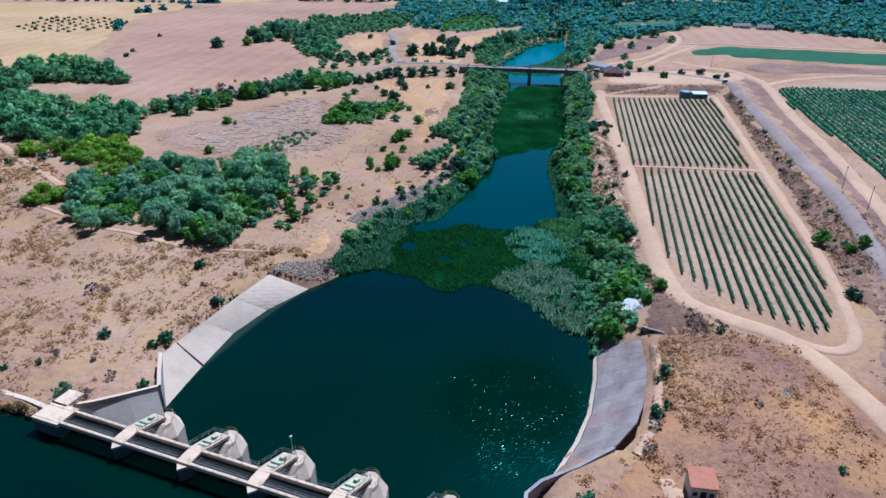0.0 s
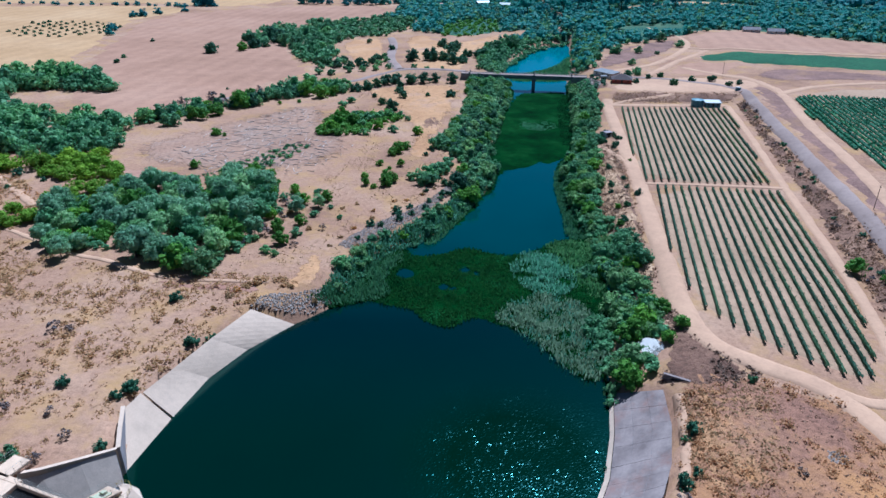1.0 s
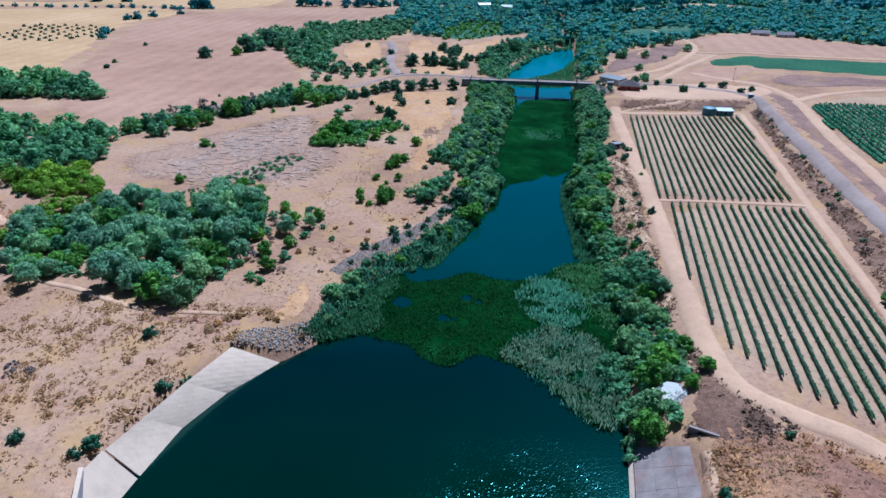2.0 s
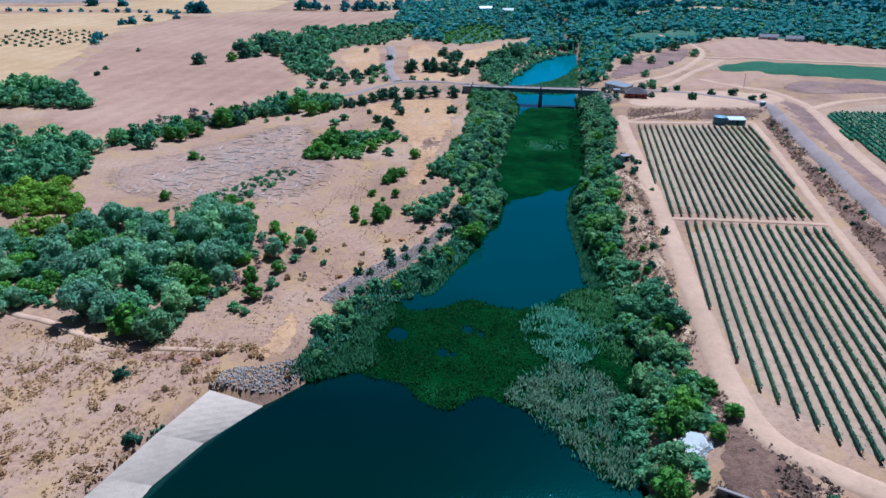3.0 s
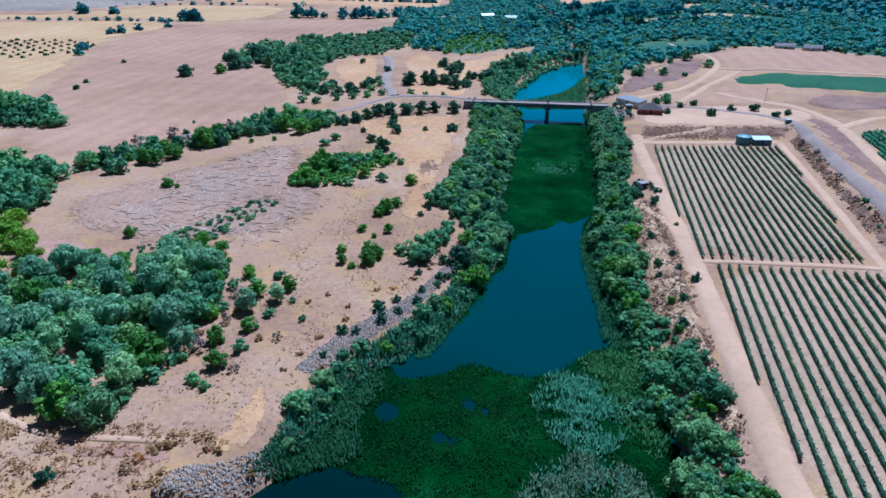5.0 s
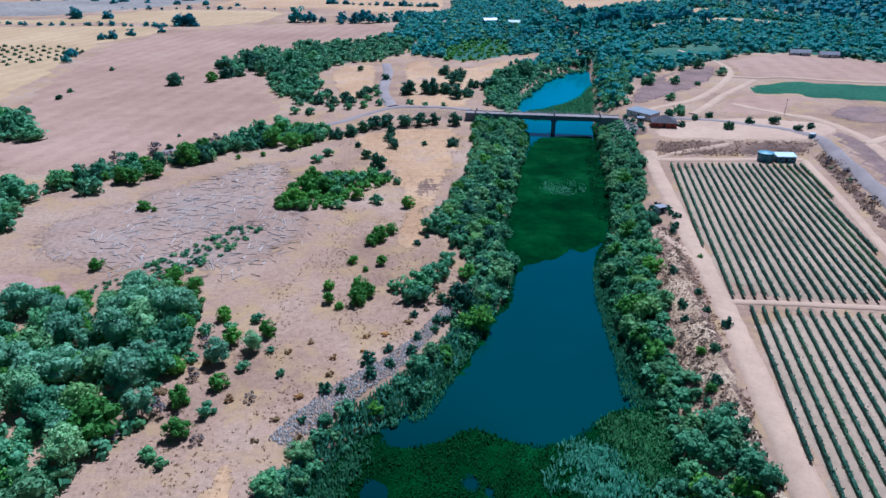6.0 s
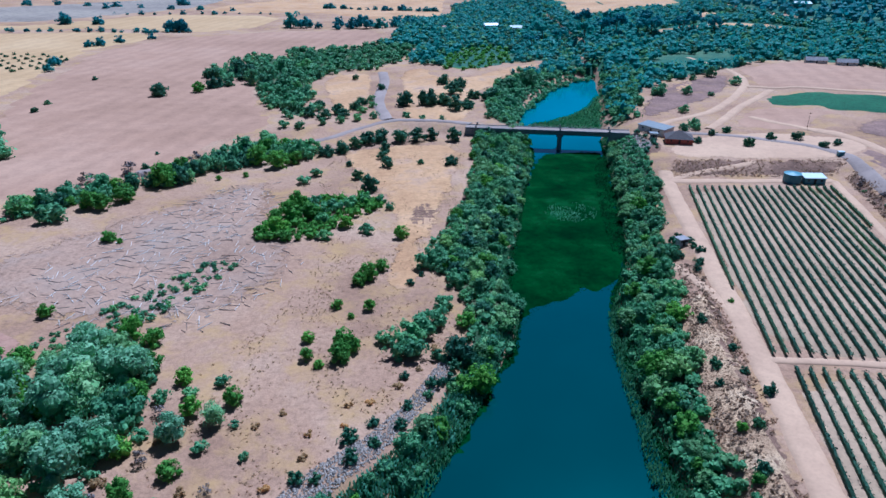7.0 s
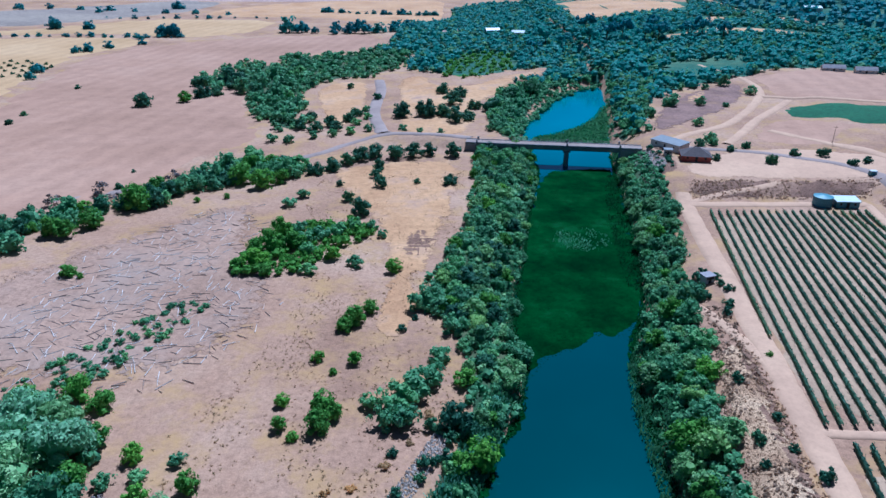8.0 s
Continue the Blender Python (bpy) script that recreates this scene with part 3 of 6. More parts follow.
drape("field", [(-60, 846), (-20, 838), (30, 850), (34, 880), (-10, 902), (-56, 890)], M_PINK, 0.9, 12, 2, "bare pink strip of field by the woods")
drape("field", [(-79, 547), (-66, 578), (-45, 577), (-40, 538), (-37, 492), (-38, 467), (-48, 456), (-59, 470), (-67, 500)], M_ORANGE, 0.3, 5, 1.2, "dry straw coloured grass clearing", worn=8)
drape("field", [(-31, 565), (-23, 601), (-5, 598), (-2, 560), (22, 566), (44, 600), (78, 626), (72, 600), (48, 572), (38, 531), (22, 507), (22, 462), (15, 440), (-3, 438), (-20, 445), (-22, 479), (-24, 514)], M_ORANGE, 0.3, 5, 1.5, "dry straw grass under dark oaks", worn=9)
drape("field", [(-47, 389), (-30, 396), (-7, 404), (14, 404), (14, 375), (7, 321), (2, 290), (-12, 270), (-14, 300), (-20, 330), (-34, 362)], M_ORANGE, 0.15, 2.2, 3.2, "orange dry grass with bare patches", worn=9)
drape("field", [(-136, 285), (-120, 305), (-100, 330), (-77, 357), (-55, 363), (-46, 345), (-42, 320), (-26, 292), (-26, 264), (-40, 244), (-60, 236), (-90, 236), (-125, 250)], M_GREY, 0.12, 3, 3.5, "cleared grey field strewn with fallen branches", worn=30)
drape("ground_cover", [(75, 115), (64, 121), (52, 128), (44, 118), (42, 105), (37, 93), (28, 80), (18, 72), (22, 60), (60, 40), (95, 60), (90, 95)], M_SCRUB, 0.12, 2.5, 0.8,
      "rough slope of reddish brown dry grass", "ground", worn=6)
drape("ground_cover", [(45, 118), (54, 123), (64, 119), (64, 103), (55, 92), (46, 88), (40, 93)], M_STRAW, 0.16, 2.0, 1.5, "orange straw grass on the slope", "ground", worn=9)
drape("ground_cover", [(-72, 165), (-58, 162), (-42, 162), (-40, 158), (-48, 156), (-60, 158), (-72, 161)], M_RED, 0.2, 2, 0.6, "bare reddish earth below the path", "ground", worn=3)
drape("ground_cover", [(-42, 158), (-38, 170), (-37, 181), (-30, 182), (-27, 172), (-28, 161), (-33, 157)], M_ORANGE, 0.14, 1.5, 1.0, "pale sandy flat above the reeds", "ground", worn=7)
drape("ground_cover", [(-12, 316), (-5, 333), (6, 324), (3, 303), (-8, 300)], M_BANK, 0.3, 1.6, 1.6, "brown brushwood litter on straw grass", "ground", worn=8)
drape("ground_cover", [(-116, 251), (-104, 250), (-82, 237), (-81, 231), (-91, 228), (-106, 230), (-118, 237), (-121, 246)], M_RED, 0.14, 2.0, 1.5, "strip of reddish brown earth above the grove", "ground", worn=5)
drape("ground_cover", [(86, 108), (97, 120), (108, 148), (120, 186), (128, 200), (118, 140), (107, 84), (98, 40), (84, 40), (82, 80)], M_VERGE, 0.14, 3, 1.0, "scrubby pinkish ground beside the dirt track", "ground", worn=3)
drape("ground_cover", [(-4, 262), (2, 280), (-6, 300), (-14, 282), (-12, 262)], M_ORANGE, 0.14, 2, 1.0, "orange bare ground with dry grass", "ground", worn=5)
# east side
drape("ground_cover", [(160, 352), (152, 318), (137, 240), (126, 190), (116, 148), (104, 100), (112, 80), (122, 130), (135, 181), (147, 224), (160, 286), (172, 335), (174, 365), (166, 372)], M_VERGE, 0.12, 3.5, 0.6, "dry scrubby verge between road and track", "ground", worn=1.5)
drape("ground_cover", [(94, 436), (107, 470), (134, 511), (161, 534), (184, 549), (177, 509), (148, 466), (126, 446), (107, 428), (96, 420)], M_VERGE, 0.2, 4, 1.5, "dry scrubby slope below the farm road", "ground", worn=12)
drape("ground_cover", [(178, 386), (180, 404), (202, 424), (240, 410), (300, 390), (280, 372), (230, 386), (196, 380)], M_VERGE, 0.2, 4, 1.5, "dry scrubby ground between vineyard and crop field", "ground", worn=9)
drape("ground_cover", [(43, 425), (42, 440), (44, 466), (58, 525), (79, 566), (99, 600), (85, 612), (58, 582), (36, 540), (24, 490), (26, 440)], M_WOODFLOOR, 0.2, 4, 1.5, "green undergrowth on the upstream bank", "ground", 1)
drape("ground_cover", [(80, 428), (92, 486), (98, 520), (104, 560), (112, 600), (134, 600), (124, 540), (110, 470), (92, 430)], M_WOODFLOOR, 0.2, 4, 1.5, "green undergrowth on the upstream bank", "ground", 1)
drape("field", VINE_LOW, M_VINESOIL, 0.1, 3, 0.3, "pale tilled soil of the lower vineyard", smooth_times=1)
drape("field", VINE_HIGH, M_VINESOIL, 0.1, 3, 0.3, "pale tilled soil of the upper vineyard", smooth_times=1)
drape("field", [(176, 345), (204, 362), (245, 366), (300, 340), (240, 200), (160, 130), (139, 150), (145, 196), (154, 244)], M_VINESOIL, 0.2, 5, 0.6, "tilled soil of the green upper vineyard")
drape("field", [(170, 465), (182, 481), (227, 473), (330, 446), (420, 412), (400, 372), (268, 410), (203, 431), (194, 433), (180, 450), (170, 456)], M_GREENFIELD, 0.25, 6, 0.5, "dense green crop field", smooth_times=0)
drape("field", [(190, 556), (205, 561), (233, 575), (250, 573), (275, 549), (330, 500), (300, 466), (230, 481), (207, 485), (183, 502), (183, 512), (191, 535)], M_BROWN, 0.3, 8, 1.2, "bare brown field beside a farm lane")
drape("field", [(159, 448), (170, 452), (180, 447), (196, 430), (180, 424), (171, 413), (162, 403), (139, 408), (136, 418), (150, 440)], M_BROWN, 0.24, 4, 0.8, "bare tan field above the parking ground", worn=4)
drape("ground_cover", [(129, 496), (145, 518), (158, 534), (150, 502), (138, 483), (128, 482)], M_ORANGE, 0.3, 3, 1.0, "orange dry grass knoll", "ground", worn=8)
drape("pavement", [(92, 362), (95, 384), (110, 392), (128, 402), (160, 402), (176, 384), (172, 366), (155, 361), (120, 362)], M_TRACK, 0.14, 3, 0.6, "pale sandy parking ground", "ground", worn=4)
drape("embankment", [(97, 128), (108, 170), (121, 222), (147, 335), (149, 346), (157, 350), (146, 315), (131, 240), (121, 190), (111, 150), (100, 122)], M_BANK, 0.12, 2.5, 0.8,
      "dark eroded earth embankment with dry scrub", "bank", worn=1.5)
drape("embankment", [(89, 347.5), (120, 347.5), (146, 348), (156, 356), (158, 361), (120, 361.3), (92, 361), (88, 354)], M_BANK, 0.13, 2.0, 1.5, "eroded bank below the parking ground", "bank", worn=3)
drape("embankment", [(50, 190), (54, 225), (60, 253), (68, 262), (70, 252), (65, 227), (60, 190), (57, 160), (52, 160)], M_OCHRE, 0.12, 2.0, 0.7, "stony eroded bank under the vineyard track", "bank", worn=3)
drape("embankment", [(80, 372), (84, 366), (92, 372), (95, 384), (93, 392), (90, 404), (82, 408), (78, 396)], M_BANK, 0.15, 2.0, 0.6, "dark rocky slope below the house", "bank", worn=4)
drape("embankment", [(55.5, 180), (58.5, 210), (61.5, 236), (65, 256), (70, 264), (70.5, 254), (66, 229), (60.5, 192), (59, 180)], M_BANK, 0.2, 1.6, 0.8, "dark scrubby bank edge beside the track", "bank", worn=3)
drape("embankment", [(44, 124), (51, 138), (53, 160), (56.5, 162), (54.5, 144), (57, 132), (64, 122), (58, 118), (48, 118)], M_BANK, 0.16, 1.6, 0.6, "reddish brown scrubby bank above the pool", "bank", worn=4)
WOODS = [(-48, 835), (-45, 733), (-66, 699), (-19, 699), (-25, 630), (-20, 612), (0, 608), (20, 585), (46, 612), (80, 632), (72, 600), (44, 568), (60, 560), (80, 575), (104, 592), (108, 570), (86, 430), (98, 432),
         (107, 474), (134, 514), (161, 537), (190, 558), (233, 578), (252, 575), (280, 552), (336, 500), (430, 470), (520, 560), (470, 690), (350, 790), (340, 900), (330, 1060), (156, 1167), (60, 1200), (14, 1100), (9, 944), (-60, 912)]
WOOD_EDGE = [(-156, 562), (-161, 594), (-156, 628), (-149, 650), (-121, 637), (-124, 684), (-102, 693), (-66, 703), (-50, 735), (-20, 700), (-25, 630), (-46, 588), (-66, 584), (-78, 550), (-78, 514), (-64, 470), (-64, 440), (-76, 446), (-92, 468), (-104, 493), (-117, 560), (-128, 547), (-137, 529)]
STRAW_FAR = [(150, 1160), (320, 1066), (280, 938), (227, 946), (175, 890), (136, 858), (146, 996)]
STRAW_LOW = [(246, 878), (308, 892), (322, 866), (272, 836), (250, 792), (292, 798), (334, 752), (322, 716), (285, 744), (233, 752), (193, 722), (160, 728), (200, 750), (240, 775), (262, 836)]
CUT_WOOD = [(144, 575), (158, 612), (196, 613), (212, 590), (193, 576), (166, 562), (144, 560)]
WEED_MEADOW = [(0, 595), (5, 642), (20, 690), (54, 690), (58, 630), (40, 604), (19, 582)]
CLEARINGS = (STRAW_FAR, STRAW_LOW, CUT_WOOD, WEED_MEADOW)
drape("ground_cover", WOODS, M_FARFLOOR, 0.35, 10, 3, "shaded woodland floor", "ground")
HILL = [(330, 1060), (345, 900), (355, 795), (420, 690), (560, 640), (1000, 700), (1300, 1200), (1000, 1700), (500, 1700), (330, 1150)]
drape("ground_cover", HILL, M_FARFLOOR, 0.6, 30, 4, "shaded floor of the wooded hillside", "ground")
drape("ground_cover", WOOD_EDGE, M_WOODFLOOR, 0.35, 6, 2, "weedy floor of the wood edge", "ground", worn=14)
ribbon("track", [(86, 352), (82, 330), (69, 228), (59, 165), (56, 142), (58, 131), (66, 124), (75, 117), (79, 100), (80, 82), (84, 50)], 5.2, M_TRACK, 0.2, "pale dusty dirt track along the vineyard")
ribbon("track", [(67, 230), (90, 228.5), (117, 225)], 2.4, M_TRACK, 0.2, "narrow dirt lane between vineyard blocks")
ribbon("track", [(84, 343), (110, 343), (144, 343)], 4.5, M_TRACK, 0.2, "dirt lane at the head of the vineyard")
ribbon("track", [(144, 343), (131, 283), (117, 224), (103, 160), (93, 126), (88, 114), (80, 112), (74, 118)], 3.0, M_TRACK, 0.2, "dirt lane below the embankment")
ribbon("track", [(84, 343), (95, 350), (115, 355), (122, 360)], 3, M_TRACK, 0.22, "dirt ramp up to the parking ground")
ribbon("track", [(71, 248), (69, 262), (64, 278), (60, 284)], 3, M_TRACK, 0.2, "dirt path down to the river hut")
ribbon("road", [(92, 400), (101, 414), (116, 428), (132, 437), (146, 454), (161, 476), (177, 503), (185, 525), (188, 551), (176, 600)], 4.6, M_TRACK, 0.3, "pale dusty farm road winding uphill")
ribbon("track", [(177, 501), (191, 496), (207, 486), (229, 478), (330, 452), (420, 418)], 4.5, M_TRACK, 0.35, "pale dirt lane beside the green field")
ribbon("track", [(122, 408), (133, 421), (150, 447), (164, 463), (186, 490)], 4.5, M_TRACK, 0.32, "pale dirt track below the crop field")
ribbon("road", [(96, 404), (130, 396), (158, 378), (160, 360), (150, 318), (134, 240), (124, 190), (113, 148), (102, 100), (92, 40)], 4.6, M_ROAD, 0.2, "worn grey asphalt road")
ribbon("track", [(150, 430), (172, 400), (176, 362), (171, 340), (156, 286), (143, 224), (131, 181), (118, 130), (110, 80)], 5.2, M_TRACK, 0.25, "broad pale dirt track beside the upper vineyard")
ribbon("track", [(172, 350), (206, 372), (260, 380), (330, 350)], 5, M_TRACK, 0.3, "pale dirt track round the upper vineyard")
ribbon("road", [(-130, 350), (-90, 378), (-52, 405), (-38, 423), (-24, 436), (-10, 433), (16, 424)], 4.6, M_ROAD, 0.3, "narrow grey road to the bridge")
ribbon("road", [(-24, 437), (-28, 456), (-34, 482), (-35, 512), (-35, 545), (-40, 580)], 6.5, M_ROAD, 0.35, "pale grey road leading away from the bridge")
ribbon("track", [(-177, 258), (-152, 234), (-129, 213)], 3.2, M_TRACK, 0.2, "pale dirt path")
ribbon("track", [(-129, 196), (-100, 178), (-88, 174), (-79, 169), (-70, 165), (-59, 163), (-42, 163)], 1.7, M_TRACK, 0.2, "faint dirt path round the poplar grove")

# ---- plants ----
rng = np.random.default_rng(7)


def unit(n, gen, low=-1.0):
    z = gen.uniform(low, 1, n)
    a = gen.uniform(0, 2 * math.pi, n)
    s = np.sqrt(1 - z * z)
    return np.stack((s * np.cos(a), s * np.sin(a), z), 1)


def cards(centres, normals, size, gen, long=1.4):
    """Leaf clumps: small quads about centres, facing roughly along normals."""
    n = len(centres)
    nn = normals + gen.normal(0, 0.4, (n, 3))
    nn /= np.linalg.norm(nn, axis=1)[:, None]
    t = np.cross(nn, gen.normal(0, 1, (n, 3)))
    t /= np.maximum(np.linalg.norm(t, axis=1), 1e-6)[:, None]
    b = np.cross(nn, t)
    s = np.reshape(size * gen.uniform(0.6, 1.35, n), (n, 1))
    u, v = t * s * long * 0.5, b * s * 0.5
    k = gen.uniform(0.35, 1.0, (n, 1))
    return np.stack((centres - u - v * k, centres + u - v, centres + u * 0.8 + v * k, centres - u * 0.7 + v), 1).reshape(-1, 3)


def lobed(gen, n_lobes, rx, rz, cz, lobe=(0.17, 0.36)):
    """Lobes of a crown of that half-width, half-height and centre height, the first in its middle."""
    d = unit(n_lobes, gen, -0.6)
    r = gen.uniform(*lobe, n_lobes)
    c = d * np.stack(((1 - r) * rx, (1 - r) * rx, (1 - r * 0.8) * rz), 1) * gen.uniform(0.84, 1.06, (n_lobes, 1)) + np.array((0, 0, cz))
    c[0], r[0] = (0, 0, cz), 0.66 * min(rx, rz)
    return c, r


def crown_cards(gen, c, r, n, leaf):
    share = r * r
    share[0] *= 0.35
    pick = gen.choice(len(r), n, p=share / np.sum(share))
    d = unit(n, gen, -0.5)
    rad = r[pick] * (0.8 + 0.42 * gen.random(n) ** 1.8)
    p = c[pick] + d * rad[:, None] * np.array((1, 1, 0.9))
    p[:, 2] = np.maximum(p[:, 2], 0.02)
    return cards(p, d, leaf, gen)


def crown_core(c, r, k=0.82, most=9, seed=5, sides=6, tilts=(-0.7, 0.05, 0.75)):
    """Uneven closed lumps deep inside a crown, in rings, as corner quads."""
    gen = np.random.default_rng(seed)
    out = []
    for i in np.argsort(-r)[:most]:
        turn = gen.uniform(0, 1)
        ring = []
        for tilt in tilts:
            a = np.arange(sides) * 2 * math.pi / sides + turn + 0.3 * tilt
            p = np.stack((np.cos(a) * math.cos(tilt), np.sin(a) * math.cos(tilt), np.full(sides, 0.92 * math.sin(tilt))), 1)
            ring.append(c[i] + p * (r[i] * k * gen.uniform(0.78, 1.2, (sides, 1))))
        tip = c[i] + np.array((0, 0, 0.9 * r[i] * k))
        ring.append(np.repeat(tip[None], sides, 0) + gen.normal(0, 0.04 * r[i], (sides, 3)))
        for lo, hi in zip(ring[:-1], ring[1:]):
            out.append(np.stack((lo, np.roll(lo, -1, 0), np.roll(hi, -1, 0), hi), 1).reshape(-1, 3))
    return np.vstack(out)


PLANTS = {
    # name: (category, label, leaf material, lobes, half-height, centre height, leaf count, leaf size, trunk height, trunk radius)
    "oak": ("tree", "round dark green holm oak on dry ground", M_OAK, 20, 0.85, 0.7, 470, 0.106, 0.5, 0.085),
    "bank_tree": ("tree", "dense dark green riverside tree", M_BANKLEAF, 30, 0.9, 0.72, 798, 0.090, 0.5, 0.07),
    "willow": ("tree", "pale green willow on the river bank", M_WILLOW, 30, 0.9, 0.72, 798, 0.090, 0.5, 0.07),
    "valley_tree": ("tree", "dark green tree in a dense hedge", M_BANKLEAF, 22, 0.9, 0.7, 361, 0.133, 0.5, 0.07),
    "straw_bush": ("shrub", "straw yellow dry bush on the bank", M_DRY, 10, 0.6, 0.45, 420, 0.12, 0.3, 0.05),
    "poplar": ("tree", "silvery green poplar in a dense grove", M_SILVER, 38, 1.05, 0.86, 1350, 0.075, 0.6, 0.06),
    "young_tree": ("tree", "bright green bushy young tree", M_BRIGHT, 24, 0.95, 0.74, 604, 0.095, 0.4, 0.06),
    "shrub": ("shrub", "rounded dark green shrub on dry grass", M_OAK, 14, 0.72, 0.6, 336, 0.122, 0.3, 0.06),
    "bank_shrub": ("shrub", "green leafy shrub on the river bank", M_BANKLEAF, 14, 0.75, 0.6, 336, 0.122, 0.3, 0.06),
    "willow_shrub": ("shrub", "bright yellow green thicket shrub", M_LIME, 20, 0.62, 0.5, 900, 0.08, 0.3, 0.05),
    "grey_shrub": ("shrub", "leafless grey brown shrub", M_GREYTWIG, 7, 0.85, 0.75, 330, 0.12, 0.3, 0.04),
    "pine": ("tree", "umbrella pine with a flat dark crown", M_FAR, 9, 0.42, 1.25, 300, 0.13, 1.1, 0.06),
    "far_tree": ("tree", "far tree behind the fields tinted blue for haze", M_FAR, 14, 0.9, 0.7, 200, 0.16, 0.7, 0.07),
}
MODELS = {}


def plant_model(kind, seed):
    cat, label, leaf_m, nl, rz, cz, n, leaf, th, tr = PLANTS[kind]
    gen = np.random.default_rng(seed)
    base = new(kind)
    base.empty_display_size = 0.2
    tagged(base, label, cat)
    c, r = lobed(gen, nl, 1.0, rz, cz)
    c[:, 2] = np.maximum(c[:, 2], r * 0.7)
    bm = bmesh.new()
    top = Vector((gen.uniform(-0.1, 0.1), gen.uniform(-0.1, 0.1), th))
    rod(bm, (0, 0, -0.25), top, tr, 6, tr * 0.7)
    for k in range(4):
        q = c[int(gen.integers(len(c)))]
        rod(bm, top * 0.8, tuple(q), tr * 0.45, 4, tr * 0.15)
    part("trunk", bm, M_BARK, base)
    v = crown_cards(gen, c, r, n, leaf)
    if kind != "grey_shrub":
        v = np.vstack((v, crown_core(c, r, most=13 if kind in ("poplar", "bank_tree", "willow") else 9, seed=seed)))
    me = quad_data("crown", v, leaf_m)
    ob = new("crown", me)
    ob.parent = base
    return base


def plant(kind, x, y, r, stretch=1.0, z=None, group=""):
    """Stands a plant of that crown radius on the ground."""
    pool = MODELS.setdefault(kind, [])
    m = pose(x, y, float(ground_z(x, y)) - (0.05 if kind in ("pine", "poplar", "grey_shrub") else 0.05 + 0.2 * r) if z is None else z, 0, 0, rng.uniform(0, 360)) @ Matrix.Diagonal((r, r * rng.uniform(0.88, 1.12), r * stretch * rng.uniform(0.88, 1.12), 1))
    if len(pool) < 4:
        ob = plant_model(kind, 100 * len(MODELS) + len(pool))
        pool.append(ob)
        ob.matrix_basis = m
    else:
        src = pool[int(rng.integers(len(pool)))]
        ob = copy_thing(src, Matrix())
        ob.matrix_basis = m
    if group:
        tagged(ob, group=group)
    return ob


def spread(poly, spacing, seed=1, jitter=0.42):
    poly = np.asarray(poly, float)
    gen = np.random.default_rng(seed)
    lo, hi = poly.min(0), poly.max(0)
    x, y = np.meshgrid(np.arange(lo[0], hi[0], spacing), np.arange(lo[1], hi[1], spacing))
    x = x + gen.uniform(-jitter, jitter, x.shape) * spacing
    y = y + gen.uniform(-jitter, jitter, y.shape) * spacing
    ok = inside(x, y, poly)
    return np.stack((x[ok], y[ok]), 1)


def plants(kind, rows, group="", stretch=1.0):
    for x, y, r in rows:
        plant(kind, x, y - 0.35 * r, r, stretch, group=group)


# poplar grove and its thickets
GROVE = [(-123, 206), (-108, 214), (-104, 230), (-78, 229), (-71, 243), (-58, 238), (-51, 216), (-52, 196), (-54, 182), (-60, 167.5), (-73, 171), (-96, 180), (-104, 178), (-114, 188)]
for x, y in spread(GROVE, 5.6, 3, 0.62):
    plant(("poplar", "poplar", "poplar", "willow", "bank_tree", "young_tree")[int(rng.integers(6))], x, y, rng.uniform(2.3, 5.2), group="poplar grove")
plants("willow_shrub", [(-130, 199, 4.5), (-124, 202, 4.5), (-133, 209, 3.5), (-139, 243, 4.5), (-134, 250, 5), (-127, 252, 5.5), (-119, 246, 5.5), (-113, 240, 4.5), (-126, 243, 5.5), (-132, 240, 4.5), (-116, 216, 4.5), (-124, 216, 4.0), (-121, 225, 4.5), (-114, 226, 4.5)], "bright thickets beside the grove")
plants("young_tree", [(-108, 228, 3.4), (-92, 234, 3.2), (-84, 232, 3.4), (-74, 240, 3.6), (-66, 243, 3.4), (-60, 240, 3.2), (-56, 230, 3.0)], "poplar grove")
plants("poplar", [(-101, 177, 3.6), (-44, 209, 3.0), (-38, 213, 2.6)])
plants("young_tree", [(-47, 195, 2.6), (-44, 186, 2.6), (-41, 200, 2.2), (-52, 205, 2.5), (-43, 216, 2.4), (-36, 219, 2.4), (-48, 226, 2.2)])
plants("bank_shrub", [(-41, 192, 2.2), (-47, 180, 2.0), (-38, 206, 1.8)])
# dark trees on the west edge
plants("valley_tree", [(-230, 366, 9), (-241, 403, 8.4), (-224, 397, 9.5), (-208, 397, 9.5), (-189, 388, 8), (-179, 378, 6.4), (-185, 283, 8.4), (-175, 292, 8.4), (-149, 270, 7.6), (-148, 310, 6.5), (-170, 273, 7),
                     (-147, 286, 6.2), (-208, 332, 7), (-209, 320, 6.8), (-195, 300, 8), (-220, 345, 8), (-250, 380, 9), (-160, 300, 6), (-196, 268, 8), (-215, 290, 8)], "trees on the west edge")
plants("willow_shrub", [(-138, 256, 7), (-148, 252, 6), (-130, 262, 5), (-158, 250, 6)])
